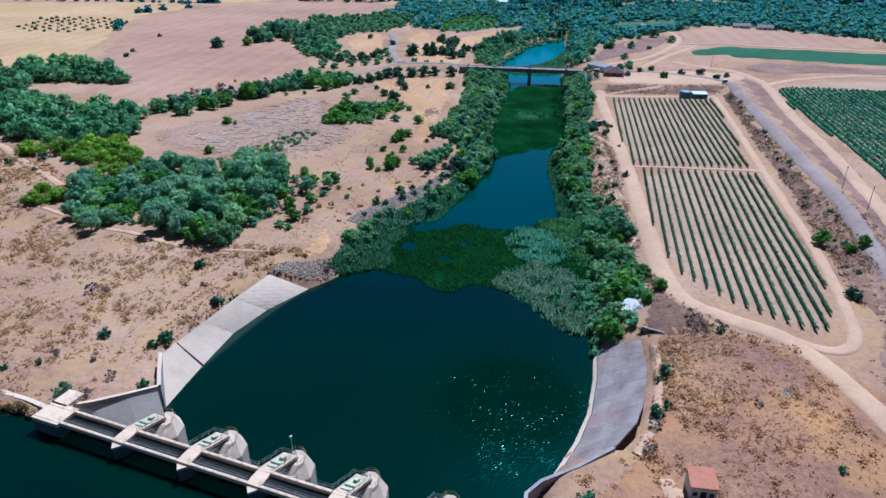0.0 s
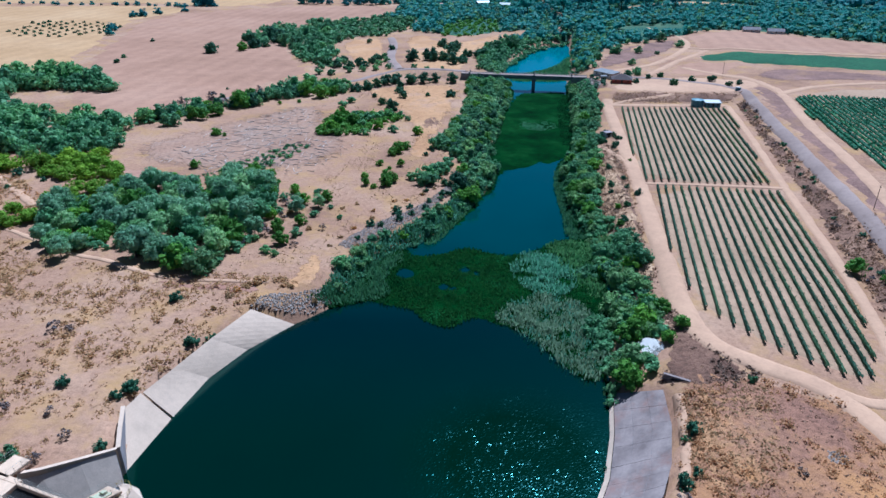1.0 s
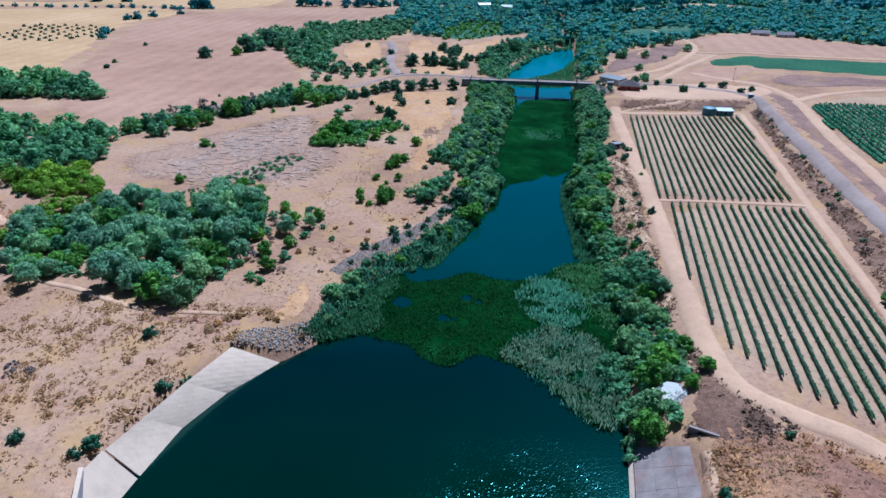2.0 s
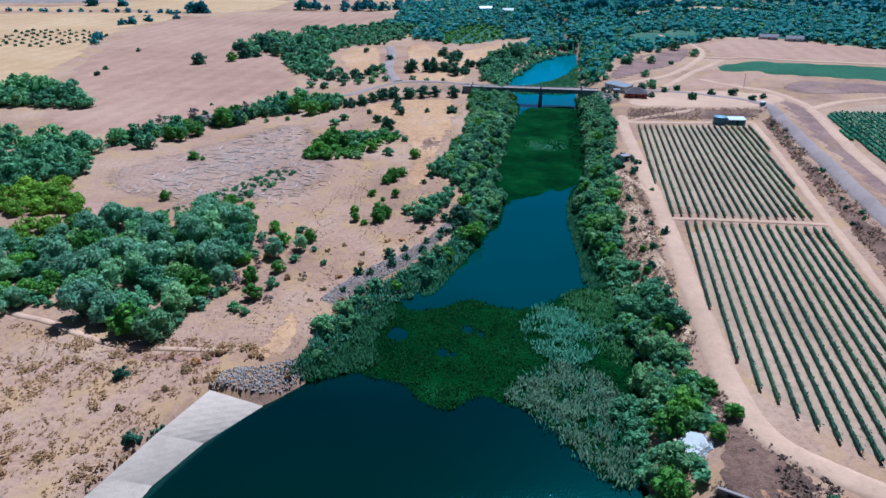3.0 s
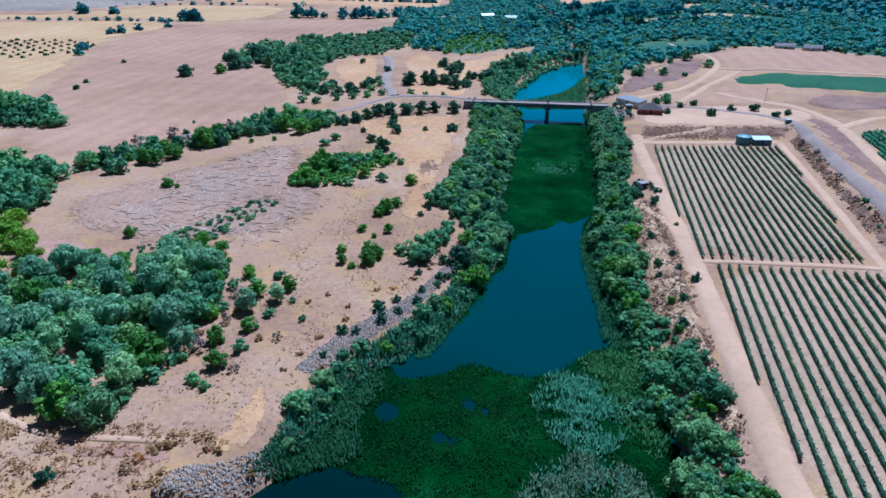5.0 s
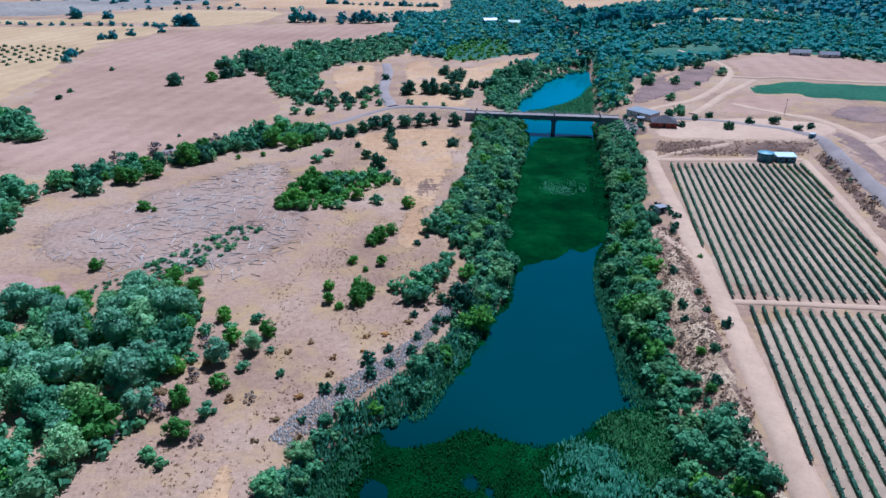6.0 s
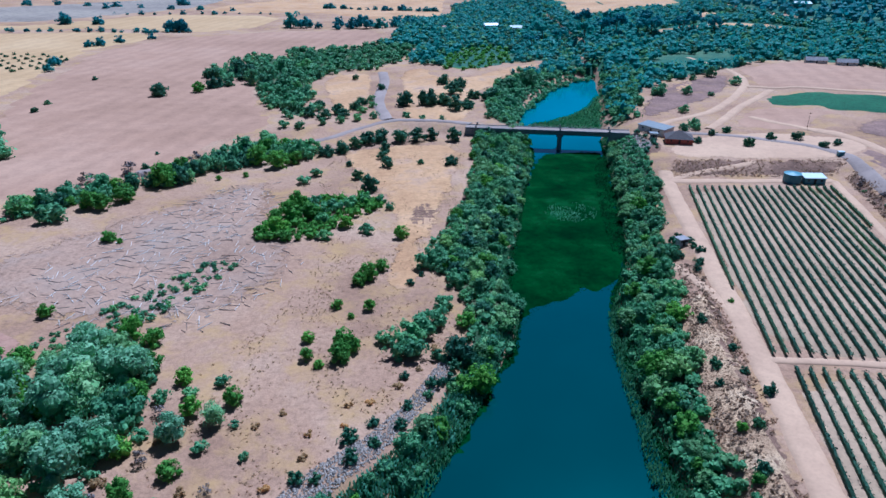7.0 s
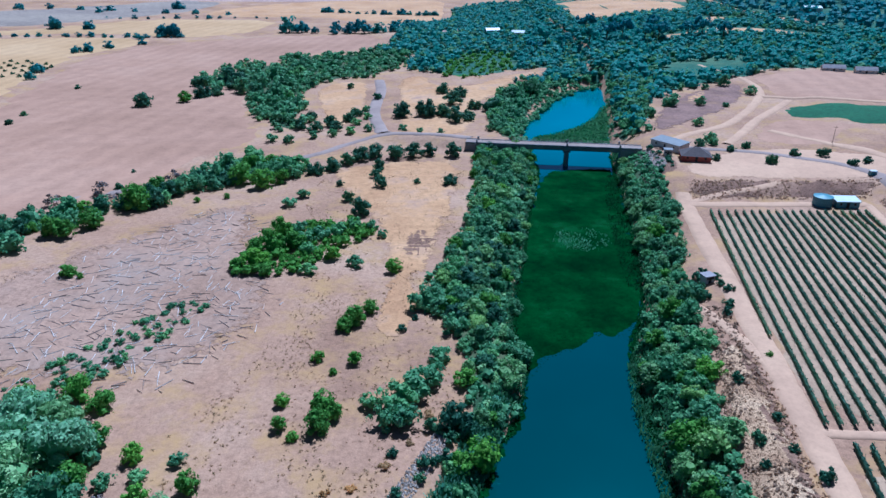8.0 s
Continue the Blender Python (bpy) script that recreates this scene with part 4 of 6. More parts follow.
# hedge below the ploughed field
plants("valley_tree", [(-121, 312, 4.9), (-126, 333, 4.5), (-120, 341, 5.4), (-92, 351, 3.9), (-90, 363, 5.0), (-86, 372, 4.2), (-83, 376, 5.2), (-81, 388, 5.0), (-71, 394, 5.4), (-58, 383, 5.2), (-53, 388, 5.0),
                     (-75, 404, 4.7), (-135, 318, 5.2), (-130, 324, 4.6), (-65, 384, 4.2)], "hedge of trees below the ploughed field")
plants("young_tree", [(-115, 324, 4.3), (-107, 331, 4.4), (-99, 347, 5.4), (-71, 373, 5.0), (-62, 369, 5.0), (-72, 356, 1.4), (-81, 352, 1.4), (-110, 322, 3.5), (-57, 374, 4)])
plants("grey_shrub", [(-118, 359, 3.6), (-128, 348, 3.2), (-96, 372, 3.2), (-110, 352, 2.6)])
HEDGE = [(-140, 306), (-128, 318), (-112, 330), (-98, 343), (-86, 360), (-70, 372), (-50, 380), (-48, 390), (-60, 396), (-78, 398), (-92, 380), (-104, 356), (-120, 340), (-138, 326)]
for x, y in spread(HEDGE, 6.0, 12):
    plant(("oak", "valley_tree", "young_tree", "oak")[int(rng.integers(4))], x, y, rng.uniform(2.6, 4.8), 0.95, group="hedge of trees below the ploughed field")
for x, y in spread([(-160, 262), (-140, 250), (-124, 268), (-132, 300), (-160, 316), (-200, 330), (-235, 340), (-250, 300), (-210, 258)], 9.0, 13):
    plant("valley_tree", x, y, rng.uniform(4.0, 6.5), 0.95, group="trees on the west edge")
for x, y in spread([(-245, 392), (-236, 418), (-205, 408), (-178, 388), (-182, 372), (-215, 378), (-235, 360), (-258, 365)], 9.0, 14):
    plant("valley_tree", x, y, rng.uniform(4.5, 7.5), 0.95, group="trees on the west edge")
# lone trees in the fields
plants("oak", [(-161, 502, 6.6), (-150, 559, 6.0), (-133, 569, 9.0), (-114, 365, 2.1), (-117, 384, 1.2), (-210, 457, 2.4), (-213, 475, 2.4), (-221, 545, 2.3), (-137, 526, 6.0), (-125, 555, 7.8), (-131, 532, 5.0)])
plants("young_tree", [(-143, 512, 4.4)])
plants("valley_tree", [(-118, 540, 6.5), (-112, 560, 6.5), (-108, 530, 6), (-104, 512, 5.5), (-98, 535, 6), (-96, 558, 6.5), (-110, 590, 7), (-95, 590, 7), (-90, 500, 5), (-82, 482, 4.5), (-92, 480, 4.5), (-78, 500, 4.5), (-98, 615, 8),
                     (-80, 560, 5), (-86, 520, 4)], "wood edge by the ploughed field")
# road side and the green clusters
plants("oak", [(-40, 389, 4.2), (-30, 402, 4.4), (-25, 407, 4.6), (-16, 406, 5.0), (-9, 407, 4.6), (-2, 410, 3.6), (-22, 388, 3.2), (-19, 368, 3.0), (-22, 380, 2.6), (-34, 370, 1.9), (-6, 372, 1.7), (6, 372, 3.3), (-23, 342, 4.0),
               (-29, 354, 2.5), (8, 408, 4), (-46, 384, 4.0), (-35, 397, 3.6)], "dark trees by the road")
plants("young_tree", [(-47, 302, 3.9), (-45, 312, 4.0), (-45, 324, 3.5), (-39, 314, 4.0), (-43, 297, 2.6), (-27, 307, 3.0), (-50, 312, 3), (-52, 300, 2.4)], "bright green copse")
plants("bank_shrub", [(-36, 318, 3.8), (-32, 297, 2.6), (-32, 321, 3.6), (-28, 324, 3.4), (-23, 329, 3.0), (-20, 302, 2.8), (-18, 328, 2.4), (-48, 349, 3.0), (-45, 357, 2.4), (-40, 326, 3), (-34, 310, 3), (-14, 322, 2)], "bright green copse")
plants("young_tree", [(-9, 299, 2.7), (-16, 271, 3.0), (-13, 277, 2.3), (-18, 268, 2.2), (-22, 256, 1.8), (-14, 255, 1.7), (-18, 251, 1.0), (-26, 241, 1.9), (-25, 234, 1.8), (-18, 240, 2.9), (-18, 234, 2.8), (-16, 237, 2.4),
                      (-22, 231, 1.3), (-96, 296, 2.6), (-90, 252, 2.2), (-92, 294, 1.1)], "scattered young trees on straw grass")
plants("shrub", [(-5, 268, 1.4), (-2, 273, 1.0), (-4, 227, 1.2), (5, 227, 1.9), (6, 232, 1.9), (-3, 218, 1.5), (-12, 204, 1.9), (-15, 196, 1.5), (-9, 213, 1.4), (1, 222, 1.3), (-20, 199, 1.6), (-17, 199, 1.3), (-8, 208, 1.5), (-4, 213, 1.6), (-13, 209, 2.0), (2, 225, 1.8), (-23, 190, 1.1), (3, 234, 2.2)], "dark round bushes among the riprap")
plants("bank_shrub", [(-4, 241, 4.0), (0, 246, 4.2), (-6, 236, 3.4), (3, 249, 3.4), (-9, 241, 2.6), (-2, 236, 3.4), (-1, 279, 3.9), (4, 279, 4.0), (7, 269, 3.9), (4, 256, 3.0), (1, 286, 3.2), (8, 286, 3.4)], "thicket above the river bank")
plants("straw_bush", [(-73, 95.6, 1.6), (-76, 96.4, 1.8), (-79, 97.2, 1.7), (-82.5, 98.4, 1.8), (-86, 99, 1.6)], "straw bushes above the weir")
plants("straw_bush", [(-47, 161, 1.6), (-45, 162.5, 1.5), (-49, 159, 1.3), (-50, 156, 1.2), (-36, 160.5, 1.0), (-30, 158, 1.2), (-52, 150, 1.0), (-58, 144, 1.2)], "straw bushes by the apron")
for x, y in spread([(99, 130), (110, 172), (123, 224), (148, 336), (156, 346), (146, 312), (131, 240), (121, 190), (110, 150)], 6.0, 15):
    plant(("shrub", "grey_shrub", "grey_shrub", "bank_shrub")[int(rng.integers(4))], x, y, rng.uniform(0.8, 1.7), 0.9, group="scrub on the embankment")
plants("shrub", [(-140, 196, 1.6), (-148, 204, 1.4), (-152, 216, 1.8), (-146, 228, 1.5), (-160, 236, 2.0), (-138, 236, 1.4), (-150, 242, 2.2), (-158, 206, 1.4), (-166, 222, 1.6)], "dark scrub beside the thickets")
plants("grey_shrub", [(-50, 192, 2.0), (-47, 203, 1.8), (-40, 184, 1.4), (-55, 184, 1.6), (-34, 196, 1.2), (-49, 215, 1.6)], "dry scrub beside the grove")
plants("bank_shrub", [(-50, 209, 1.8), (-45, 221, 1.8), (-40, 225, 1.7), (-52, 188, 1.5), (-44, 178, 1.6), (-34, 212, 1.2), (-30, 204, 1.3), (-50, 220, 2.0), (-55, 226, 2.0)], "green scrub beside the grove")
plants("straw_bush", [(-10, 219, 1.1), (-5, 224, 1.2), (-1, 230, 1.0), (2, 238, 1.2), (-14, 212, 0.9), (-20, 204, 1.0), (-25, 197, 1.1), (-28, 190, 1.0), (-23, 186, 1.1), (-30, 184, 0.9)], "straw bushes along the riprap")
plants("straw_bush", [(-46, 208, 1.4), (-38, 196, 1.2), (-52, 198, 1.5), (-30, 212, 1.0), (-26, 216, 0.9), (-20, 210, 1.0), (-14, 218, 0.9)], "straw bushes beside the grove")
# foreground bushes
plants("shrub", [(-70, 101, 2.3), (-58, 120, 2.2), (-54, 125, 1.9), (-49, 139, 1.9), (-72, 121, 1.6), (-57, 104, 1.5), (-62, 154, 2.0), (-86, 108, 0.9), (-52, 136, 1.8), (-60, 117, 1.5), (-80, 110, 1.0), (-96, 118, 1.2),
                 (46, 108, 1.7), (40, 96, 1.9), (61, 120, 1.1), (23, 75, 1.8), (98, 135, 2.3), (31, 109, 1.1), (30, 104, 1.1), (43, 98, 1.2), (44, 106, 1.0), (65, 79, 0.9), (32, 88, 0.7)], "dark bushes on the dry slopes")
plants("grey_shrub", [(-84, 141, 1.8), (-80, 140, 1.4), (-66, 100, 1.4), (59, 96, 1.0), (-70, 112, 1.2), (-64, 106, 1.2), (36, 86, 1.6), (39, 92, 1.3), (-78, 113, 1.3)])
plants("young_tree", [(106, 165, 2.8), (114, 159, 2.0), (110, 158, 1.8)])
plants("shrub", [(59, 229, 1.7), (58, 223, 1.2), (62, 246, 1.7), (57, 245, 1.1), (66, 219, 1.9), (64, 226, 1.2), (65, 234, 1.3), (60, 210, 1.5), (56, 200, 1.8), (56, 192, 2.0), (54, 186, 2.4), (53, 180, 2.4), (55, 174, 2.0),
                 (52, 172, 2.2), (53, 164, 1.8), (51, 157, 1.9), (70, 272, 1.6), (72, 276, 1.8), (68, 280, 1.8), (75, 283, 1.6)], "bushes on the bank below the vineyard")
plants("shrub", [(69.3, 286, 1.5), (73.8, 286.2, 1.3), (70, 290.5, 1.7), (74.5, 290, 1.6), (68, 283.5, 1.4), (71.5, 292.5, 1.8)], "bushes round the pump hut")
plants("young_tree", [(72, 254, 1.0), (57, 210, 1.2), (55, 198, 1.3), (52, 148, 2.4), (54, 140, 2.0), (50, 136, 1.8)])
# river banks
plants("bank_tree", [(53, 187, 3.6), (54, 175, 3.8), (42, 178, 4.2), (38, 149, 4.6)], "large trees on the east bank")
plants("bank_shrub", [(56.5, 187, 2.0), (55.5, 181, 2.2)], "large shrubs on the east bank")
plants("willow", [(48.5, 168, 4.6), (44, 158, 4.6)], "large willows on the east bank")
plants("young_tree", [(47, 145, 4.2), (44, 141, 3.6), (50, 152, 3.0)], "bright young trees beside the pool")
for x, y in spread(BAND_W, 5.2, 5, 0.6):
    plant(("bank_tree", "willow", "oak", "young_tree", "bank_tree")[int(rng.integers(5))], x, y, rng.uniform(1.7, 4.0), 0.95, group="trees along the west bank")
for x, y in spread(BAND_E, 4.6, 6, 0.6):
    if x > 78 and y > 362:
        continue
    plant(("bank_tree", "willow", "bank_shrub", "willow", "young_tree")[int(rng.integers(5))], x, y, rng.uniform(1.5, 3.6), 0.95, group="trees along the east bank")
for x, y in spread([(35, 122), (38, 145), (44, 160), (46, 192), (54, 190), (52, 165), (50, 142), (44, 128)], 4.2, 8):
    if math.hypot(x - 45.5, y - 134.5) > 4.5:
        plant(("bank_tree", "willow", "willow", "young_tree")[int(rng.integers(4))], x, y, rng.uniform(2.0, 3.8), 0.95, group="thicket beside the pool")
for x, y in spread([(-25, 163), (-20, 179), (-15, 189), (-6, 197), (3, 209), (11, 228), (17, 243), (14, 244), (8, 229), (1, 215), (-8, 203), (-17, 194), (-25, 180), (-27, 168)], 4.0, 9, 0.6):
    plant(("bank_shrub", "young_tree", "bank_tree", "willow")[int(rng.integers(4))], x, y, rng.uniform(1.3, 3.1), 0.9, group="shrubs along the west bank")
for x, y in spread([(40, 432), (38, 460), (52, 525), (72, 566), (62, 572), (40, 540), (28, 500), (24, 450)], 7.0, 10):
    plant("valley_tree", x, y, rng.uniform(3.0, 4.8), 0.9, group="trees upstream of the bridge")
for x, y in spread([(84, 434), (94, 470), (100, 510), (108, 560), (122, 560), (116, 500), (100, 452)], 7.5, 11):
    plant("valley_tree", x, y, rng.uniform(3.0, 4.6), 0.9, group="trees upstream of the bridge")
# parking ground and beyond the bridge
plants("oak", [(129, 382, 2.7), (142, 391, 2.7), (153, 391, 2.8), (158, 379, 2.5), (164, 380, 2.0), (128, 403, 2.3), (120, 398, 2.2), (109, 386, 2.3)], "young shade trees round the parking ground")
plants("valley_tree", [(110, 406, 2.9), (116, 408, 2.4), (167, 533, 4.3), (173, 509, 3.8), (136, 482, 3.6), (121, 482, 5.0), (121, 441, 2.9), (117, 415, 3.0), (118, 480, 2.4), (148, 478, 1.8), (152, 520, 2.6)])
plants("oak", [(-18, 481, 6.2), (-6, 481, 6.2), (3, 481, 5.2), (8, 509, 6.2), (3, 541, 5.2), (10, 469, 5.4), (16, 475, 4.2), (29, 495, 5.7), (42, 520, 6.1), (54, 536, 7.2), (12, 529, 4.8), (-55, 553, 2.6), (-35, 521, 3.6), (20, 498, 4.5), (16, 470, 3.2),
               (-44, 470, 4), (-52, 458, 4), (-58, 450, 4), (-66, 452, 3.5), (-48, 450, 3.6), (-42, 480, 3.4), (-64, 474, 3.2), (-72, 462, 3)], "dark oaks beyond the bridge road")
plants("bank_shrub", [(-40, 462, 3), (-36, 474, 3), (-32, 450, 3), (-40, 444, 3.2), (-16, 450, 2.6), (-8, 446, 2.4), (2, 444, 2.4), (-38, 490, 2.6), (-48, 440, 3), (-56, 436, 3), (-66, 428, 3), (-74, 430, 3)], "verge shrubs")
# olive orchard
for x, y in spread([(-326, 548), (-294, 553), (-268, 592), (-284, 636), (-326, 650), (-362, 640), (-360, 585)], 10.4, 77, 0.1):
    plant("shrub", x, y, rng.uniform(1.7, 2.3), 1.05, group="olive orchard rows")
# hedges between the far fields
plants("far_tree", [(-277, 601, 5.2), (-267, 575, 4.3), (-284, 720, 5.4), (-296, 690, 5), (-289, 698, 5.5), (-266, 745, 4.4), (-270, 806, 9), (-258, 806, 9), (-158, 850, 12), (-145, 846, 9), (-110, 832, 6), (-360, 1087, 10), (-365, 854, 8), (-398, 850, 8), (-405, 856, 8), (-441, 1030, 7), (-66, 850, 9), (-80, 845, 9), (-95, 842, 8),
                    (-52, 860, 9), (-110, 860, 7), (-130, 840, 5), (-140, 850, 5), (-90, 870, 8), (-36, 870, 8), (-283, 780, 4)], "trees between the far fields")
for a, b, n, lo, hi in (((-470, 790), (-240, 795), 22, 1.5, 4.5), ((-400, 960), (-200, 985), 12, 2, 5), ((-700, 780), (-470, 815), 12, 4, 7), ((-160, 1060), (0, 1010), 14, 3, 8), ((-560, 1075), (-240, 1010), 8, 5, 9), ((-600, 560), (-420, 470), 10, 5, 9)):
    for k in range(n):
        t = (k + rng.uniform(-0.3, 0.3)) / n
        plant("far_tree", a[0] + (b[0] - a[0]) * t, a[1] + (b[1] - a[1]) * t + rng.uniform(-5, 5), rng.uniform(lo, hi), 0.85, group="hedge between the far fields")
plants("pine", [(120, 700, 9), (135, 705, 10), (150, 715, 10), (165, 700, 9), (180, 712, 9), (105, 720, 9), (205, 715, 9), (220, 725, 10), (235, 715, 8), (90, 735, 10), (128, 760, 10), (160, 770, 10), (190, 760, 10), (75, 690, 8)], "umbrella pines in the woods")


def far_wood(name, poly, spacing, size, n, material, label, seed, keep=1.0, edge=4.0, leaf=0.3, lumps=3, gaps=None):
    """A wood too far off to count its trees: lumpy crowns side by side."""
    gen = np.random.default_rng(seed)
    pts = spread(poly, spacing, seed)
    pts = pts[(gen.random(len(pts)) < keep) & (edge_gap(pts[:, 0], pts[:, 1], RIVER) > max(edge, 0.0)) & ((edge < 0) | ~inside(pts[:, 0], pts[:, 1], RIVER))]
    pts = pts[np.hypot(pts[:, 0] - 45.5, pts[:, 1] - 134.5) > 3.8]
    for gap_poly in CLEARINGS if gaps is None else gaps:
        pts = pts[~inside(pts[:, 0], pts[:, 1], gap_poly)]
    out = []
    for x, y in pts:
        s = gen.uniform(*size)
        c, r = lobed(gen, 5, 1.0, 0.66, 0.42, (0.4, 0.62))
        v = np.vstack((crown_cards(gen, c, r, n, leaf), crown_core(c, r, 0.84, lumps, int(gen.integers(999)), 5, (-0.5, 0.45))))
        out.append(v * s + np.array((x, y, max(float(ground_z(x, y)), WATER_Z))))
    me = quad_data(name, np.vstack(out), material)
    return tagged(new(name, me), label, "trees", kind="stuff")


far_wood("undergrowth", BAND_E, 2.6, (1.0, 2.0), 30, M_BANKLEAF, "low green shrubs crowding the east bank", 16, edge=-2.0)
far_wood("undergrowth", BAND_E, 5.0, (0.9, 1.9), 30, M_REED, "bright green shrubs on the east bank", 18, edge=-2.0)
far_wood("undergrowth", BAND_W, 3.0, (1.1, 2.1), 30, M_BANKLEAF, "low green shrubs crowding the west bank", 17, edge=-2.0)
far_wood("undergrowth", BAND_W, 6.0, (1.1, 2.2), 30, M_SILVER, "pale green willows on the west bank", 19, edge=-2.0)
far_wood("undergrowth", SHORE_W, 4.6, (0.7, 1.6), 30, M_REED, "green shrubs along the west shore", 43, edge=-2.0)
far_wood("undergrowth", [(34, 120), (36, 130), (39, 146), (44, 160), (46, 192), (47, 212), (53, 212), (55, 190), (53, 165), (51, 142), (45, 127)], 3.2, (1.0, 2.2), 30, M_BANKLEAF, "dense green thicket beside the pool", 64, edge=-2.0)
far_wood("undergrowth", [(34, 120), (36, 130), (39, 146), (44, 160), (46, 192), (47, 212), (53, 212), (55, 190), (53, 165), (51, 142), (45, 127)], 5.5, (1.0, 2.4), 30, M_WILLOW, "pale green thicket beside the pool", 65, edge=-2.0)
far_wood("undergrowth", GROVE, 4.6, (1.3, 2.8), 30, M_BANKLEAF, "dark green undergrowth of the poplar grove", 70)
far_wood("undergrowth", HEDGE, 4.2, (1.2, 2.4), 30, M_BANKLEAF, "green undergrowth of the hedge", 46)
far_wood("undergrowth", [(-52, 296), (-51, 322), (-38, 329), (-20, 333), (-15, 322), (-28, 313), (-32, 298), (-42, 294)], 3.0, (1.2, 2.6), 36, M_BRIGHT, "bright green undergrowth of the copse", 47)
far_wood("undergrowth", [(80, 372), (84, 366), (90, 372), (92, 384), (88, 404), (82, 408), (78, 396)], 4.4, (0.9, 2.2), 30, M_OAK, "dark shrubs on the rocky slope", 48)
far_wood("woodland", WOODS, 7.8, (3.0, 6.0), 12, M_FAR, "dense woodland along the valley tinted blue for haze", 21, 0.94, lumps=2)
far_wood("woodland", WOODS, 13.0, (2.6, 5.4), 12, M_BANKLEAF, "mid green woodland along the valley", 27, 0.85, lumps=2)
far_wood("woodland", WOODS, 14.0, (2.6, 5.2), 12, M_OAK, "dark oaks scattered through the woodland", 28, 0.8, lumps=2)
far_wood("woodland", WEED_MEADOW, 6.5, (1.6, 3.6), 20, M_BRIGHT, "bright green thicket in the woods", 93, 0.95, lumps=2, gaps=())
far_wood("woodland", WOOD_EDGE, 8.0, (2.0, 4.6), 26, M_BANKLEAF, "green trees of the wood edge", 90, 0.85)
far_wood("woodland", WOOD_EDGE, 12.0, (2.6, 5.0), 26, M_OAK, "dark oaks of the wood edge", 91, 0.85)
far_wood("woodland", WOOD_EDGE, 13.0, (1.6, 3.2), 26, M_WILLOW, "pale green bushes of the wood edge", 92, 0.8)
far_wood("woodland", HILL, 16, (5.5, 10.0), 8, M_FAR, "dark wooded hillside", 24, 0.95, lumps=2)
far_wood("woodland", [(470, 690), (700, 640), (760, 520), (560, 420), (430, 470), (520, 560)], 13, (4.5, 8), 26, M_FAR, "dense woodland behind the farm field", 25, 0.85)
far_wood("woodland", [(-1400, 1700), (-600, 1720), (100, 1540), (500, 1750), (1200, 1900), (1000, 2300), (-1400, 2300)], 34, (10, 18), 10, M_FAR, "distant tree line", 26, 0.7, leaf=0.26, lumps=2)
far_wood("undergrowth", [(43, 428), (43, 440), (46, 470), (60, 513), (72, 541), (88, 566), (108, 580), (112, 596), (85, 592), (58, 572), (36, 540), (26, 490), (28, 440)], 4.0, (1.6, 3.2), 30, M_BANKLEAF, "green shrubs on the upstream bank", 29, edge=-2.0)
far_wood("undergrowth", [(81, 430), (92, 486), (98, 520), (104, 560), (112, 600), (130, 600), (120, 540), (106, 470), (90, 430)], 4.5, (1.6, 3.2), 30, M_BANKLEAF, "green shrubs on the upstream bank", 30, edge=-2.0)
drape("field", STRAW_LOW, M_ORANGE, 0.9, 10, 2, "narrow straw coloured glade in the woods")
drape("field", STRAW_FAR, M_ORANGE, 0.9, 14, 3, "straw coloured clearing in the woods")
drape("field", CUT_WOOD, M_VERGE, 0.7, 6, 2, "cleared patch of grey brush in the woods", worn=10)
drape("field", WEED_MEADOW, M_BRIGHTFLOOR, 0.7, 6, 2, "bright green overgrown meadow in the woods", worn=14)

# ---- vineyards ----


def vine_row(a, b, per_m, size, h, w, label, group, leaf_m):
    """One trained row of vines from a to b."""
    a, b = np.array(a), np.array(b)
    length = float(np.hypot(*(b - a)))
    n = int(length * per_m)
    if n < 6:
        return
    gen = np.random.default_rng(int(abs(a[0] * 131 + a[1] * 17)) + 5)
    along = gen.uniform(0, 1, n)
    thin = 0.8 + 0.5 * wobble(along * length, 0 * along, 1.5, a[0]) + gen.normal(0, 0.25, n)
    along = along[thin > 0.2]
    n = len(along)
    d = (b - a) / length
    side = gen.normal(0, w * 0.38, n)
    xy = a + along[:, None] * (b - a) + np.stack((-d[1] * side, d[0] * side), 1)
    z = ground_z(xy[:, 0], xy[:, 1]) + 0.1 + h * np.sqrt(gen.uniform(0.08, 1.0, n))
    nn = np.column_stack((-d[1] * side, d[0] * side, 0.3 + 0 * side))
    v = cards(np.column_stack((xy, z)), nn * 2, size, gen)
    k = max(2, int(length / 0.6))
    c = a + np.linspace(0.004, 0.996, k)[:, None] * (b - a)
    gz0 = ground_z(c[:, 0], c[:, 1])
    sd = np.array((-d[1], d[0]))
    prof = []
    for off, top in ((-0.5, 0.3), (-0.42, 0.8), (0.0, 0.98), (0.42, 0.8), (0.5, 0.3)):
        q = c + sd * (off * w * gen.uniform(0.85, 1.1, k))[:, None]
        prof.append(np.column_stack((q, gz0 + h * top * gen.uniform(0.7, 1.1, k))))
    prof = np.array(prof)
    body = np.stack((prof[:-1, :-1], prof[:-1, 1:], prof[1:, 1:], prof[1:, :-1]), 2).reshape(-1, 3)
    v = np.vstack((body, v))
    mid = (a + b) / 2
    zm = float(ground_z(*mid))
    v = v - np.array((mid[0], mid[1], zm))
    ob = new("trained_vine", quad_data("trained_vine", v, leaf_m))
    ob.location = (mid[0], mid[1], zm)
    return tagged(ob, label, "vine", group)


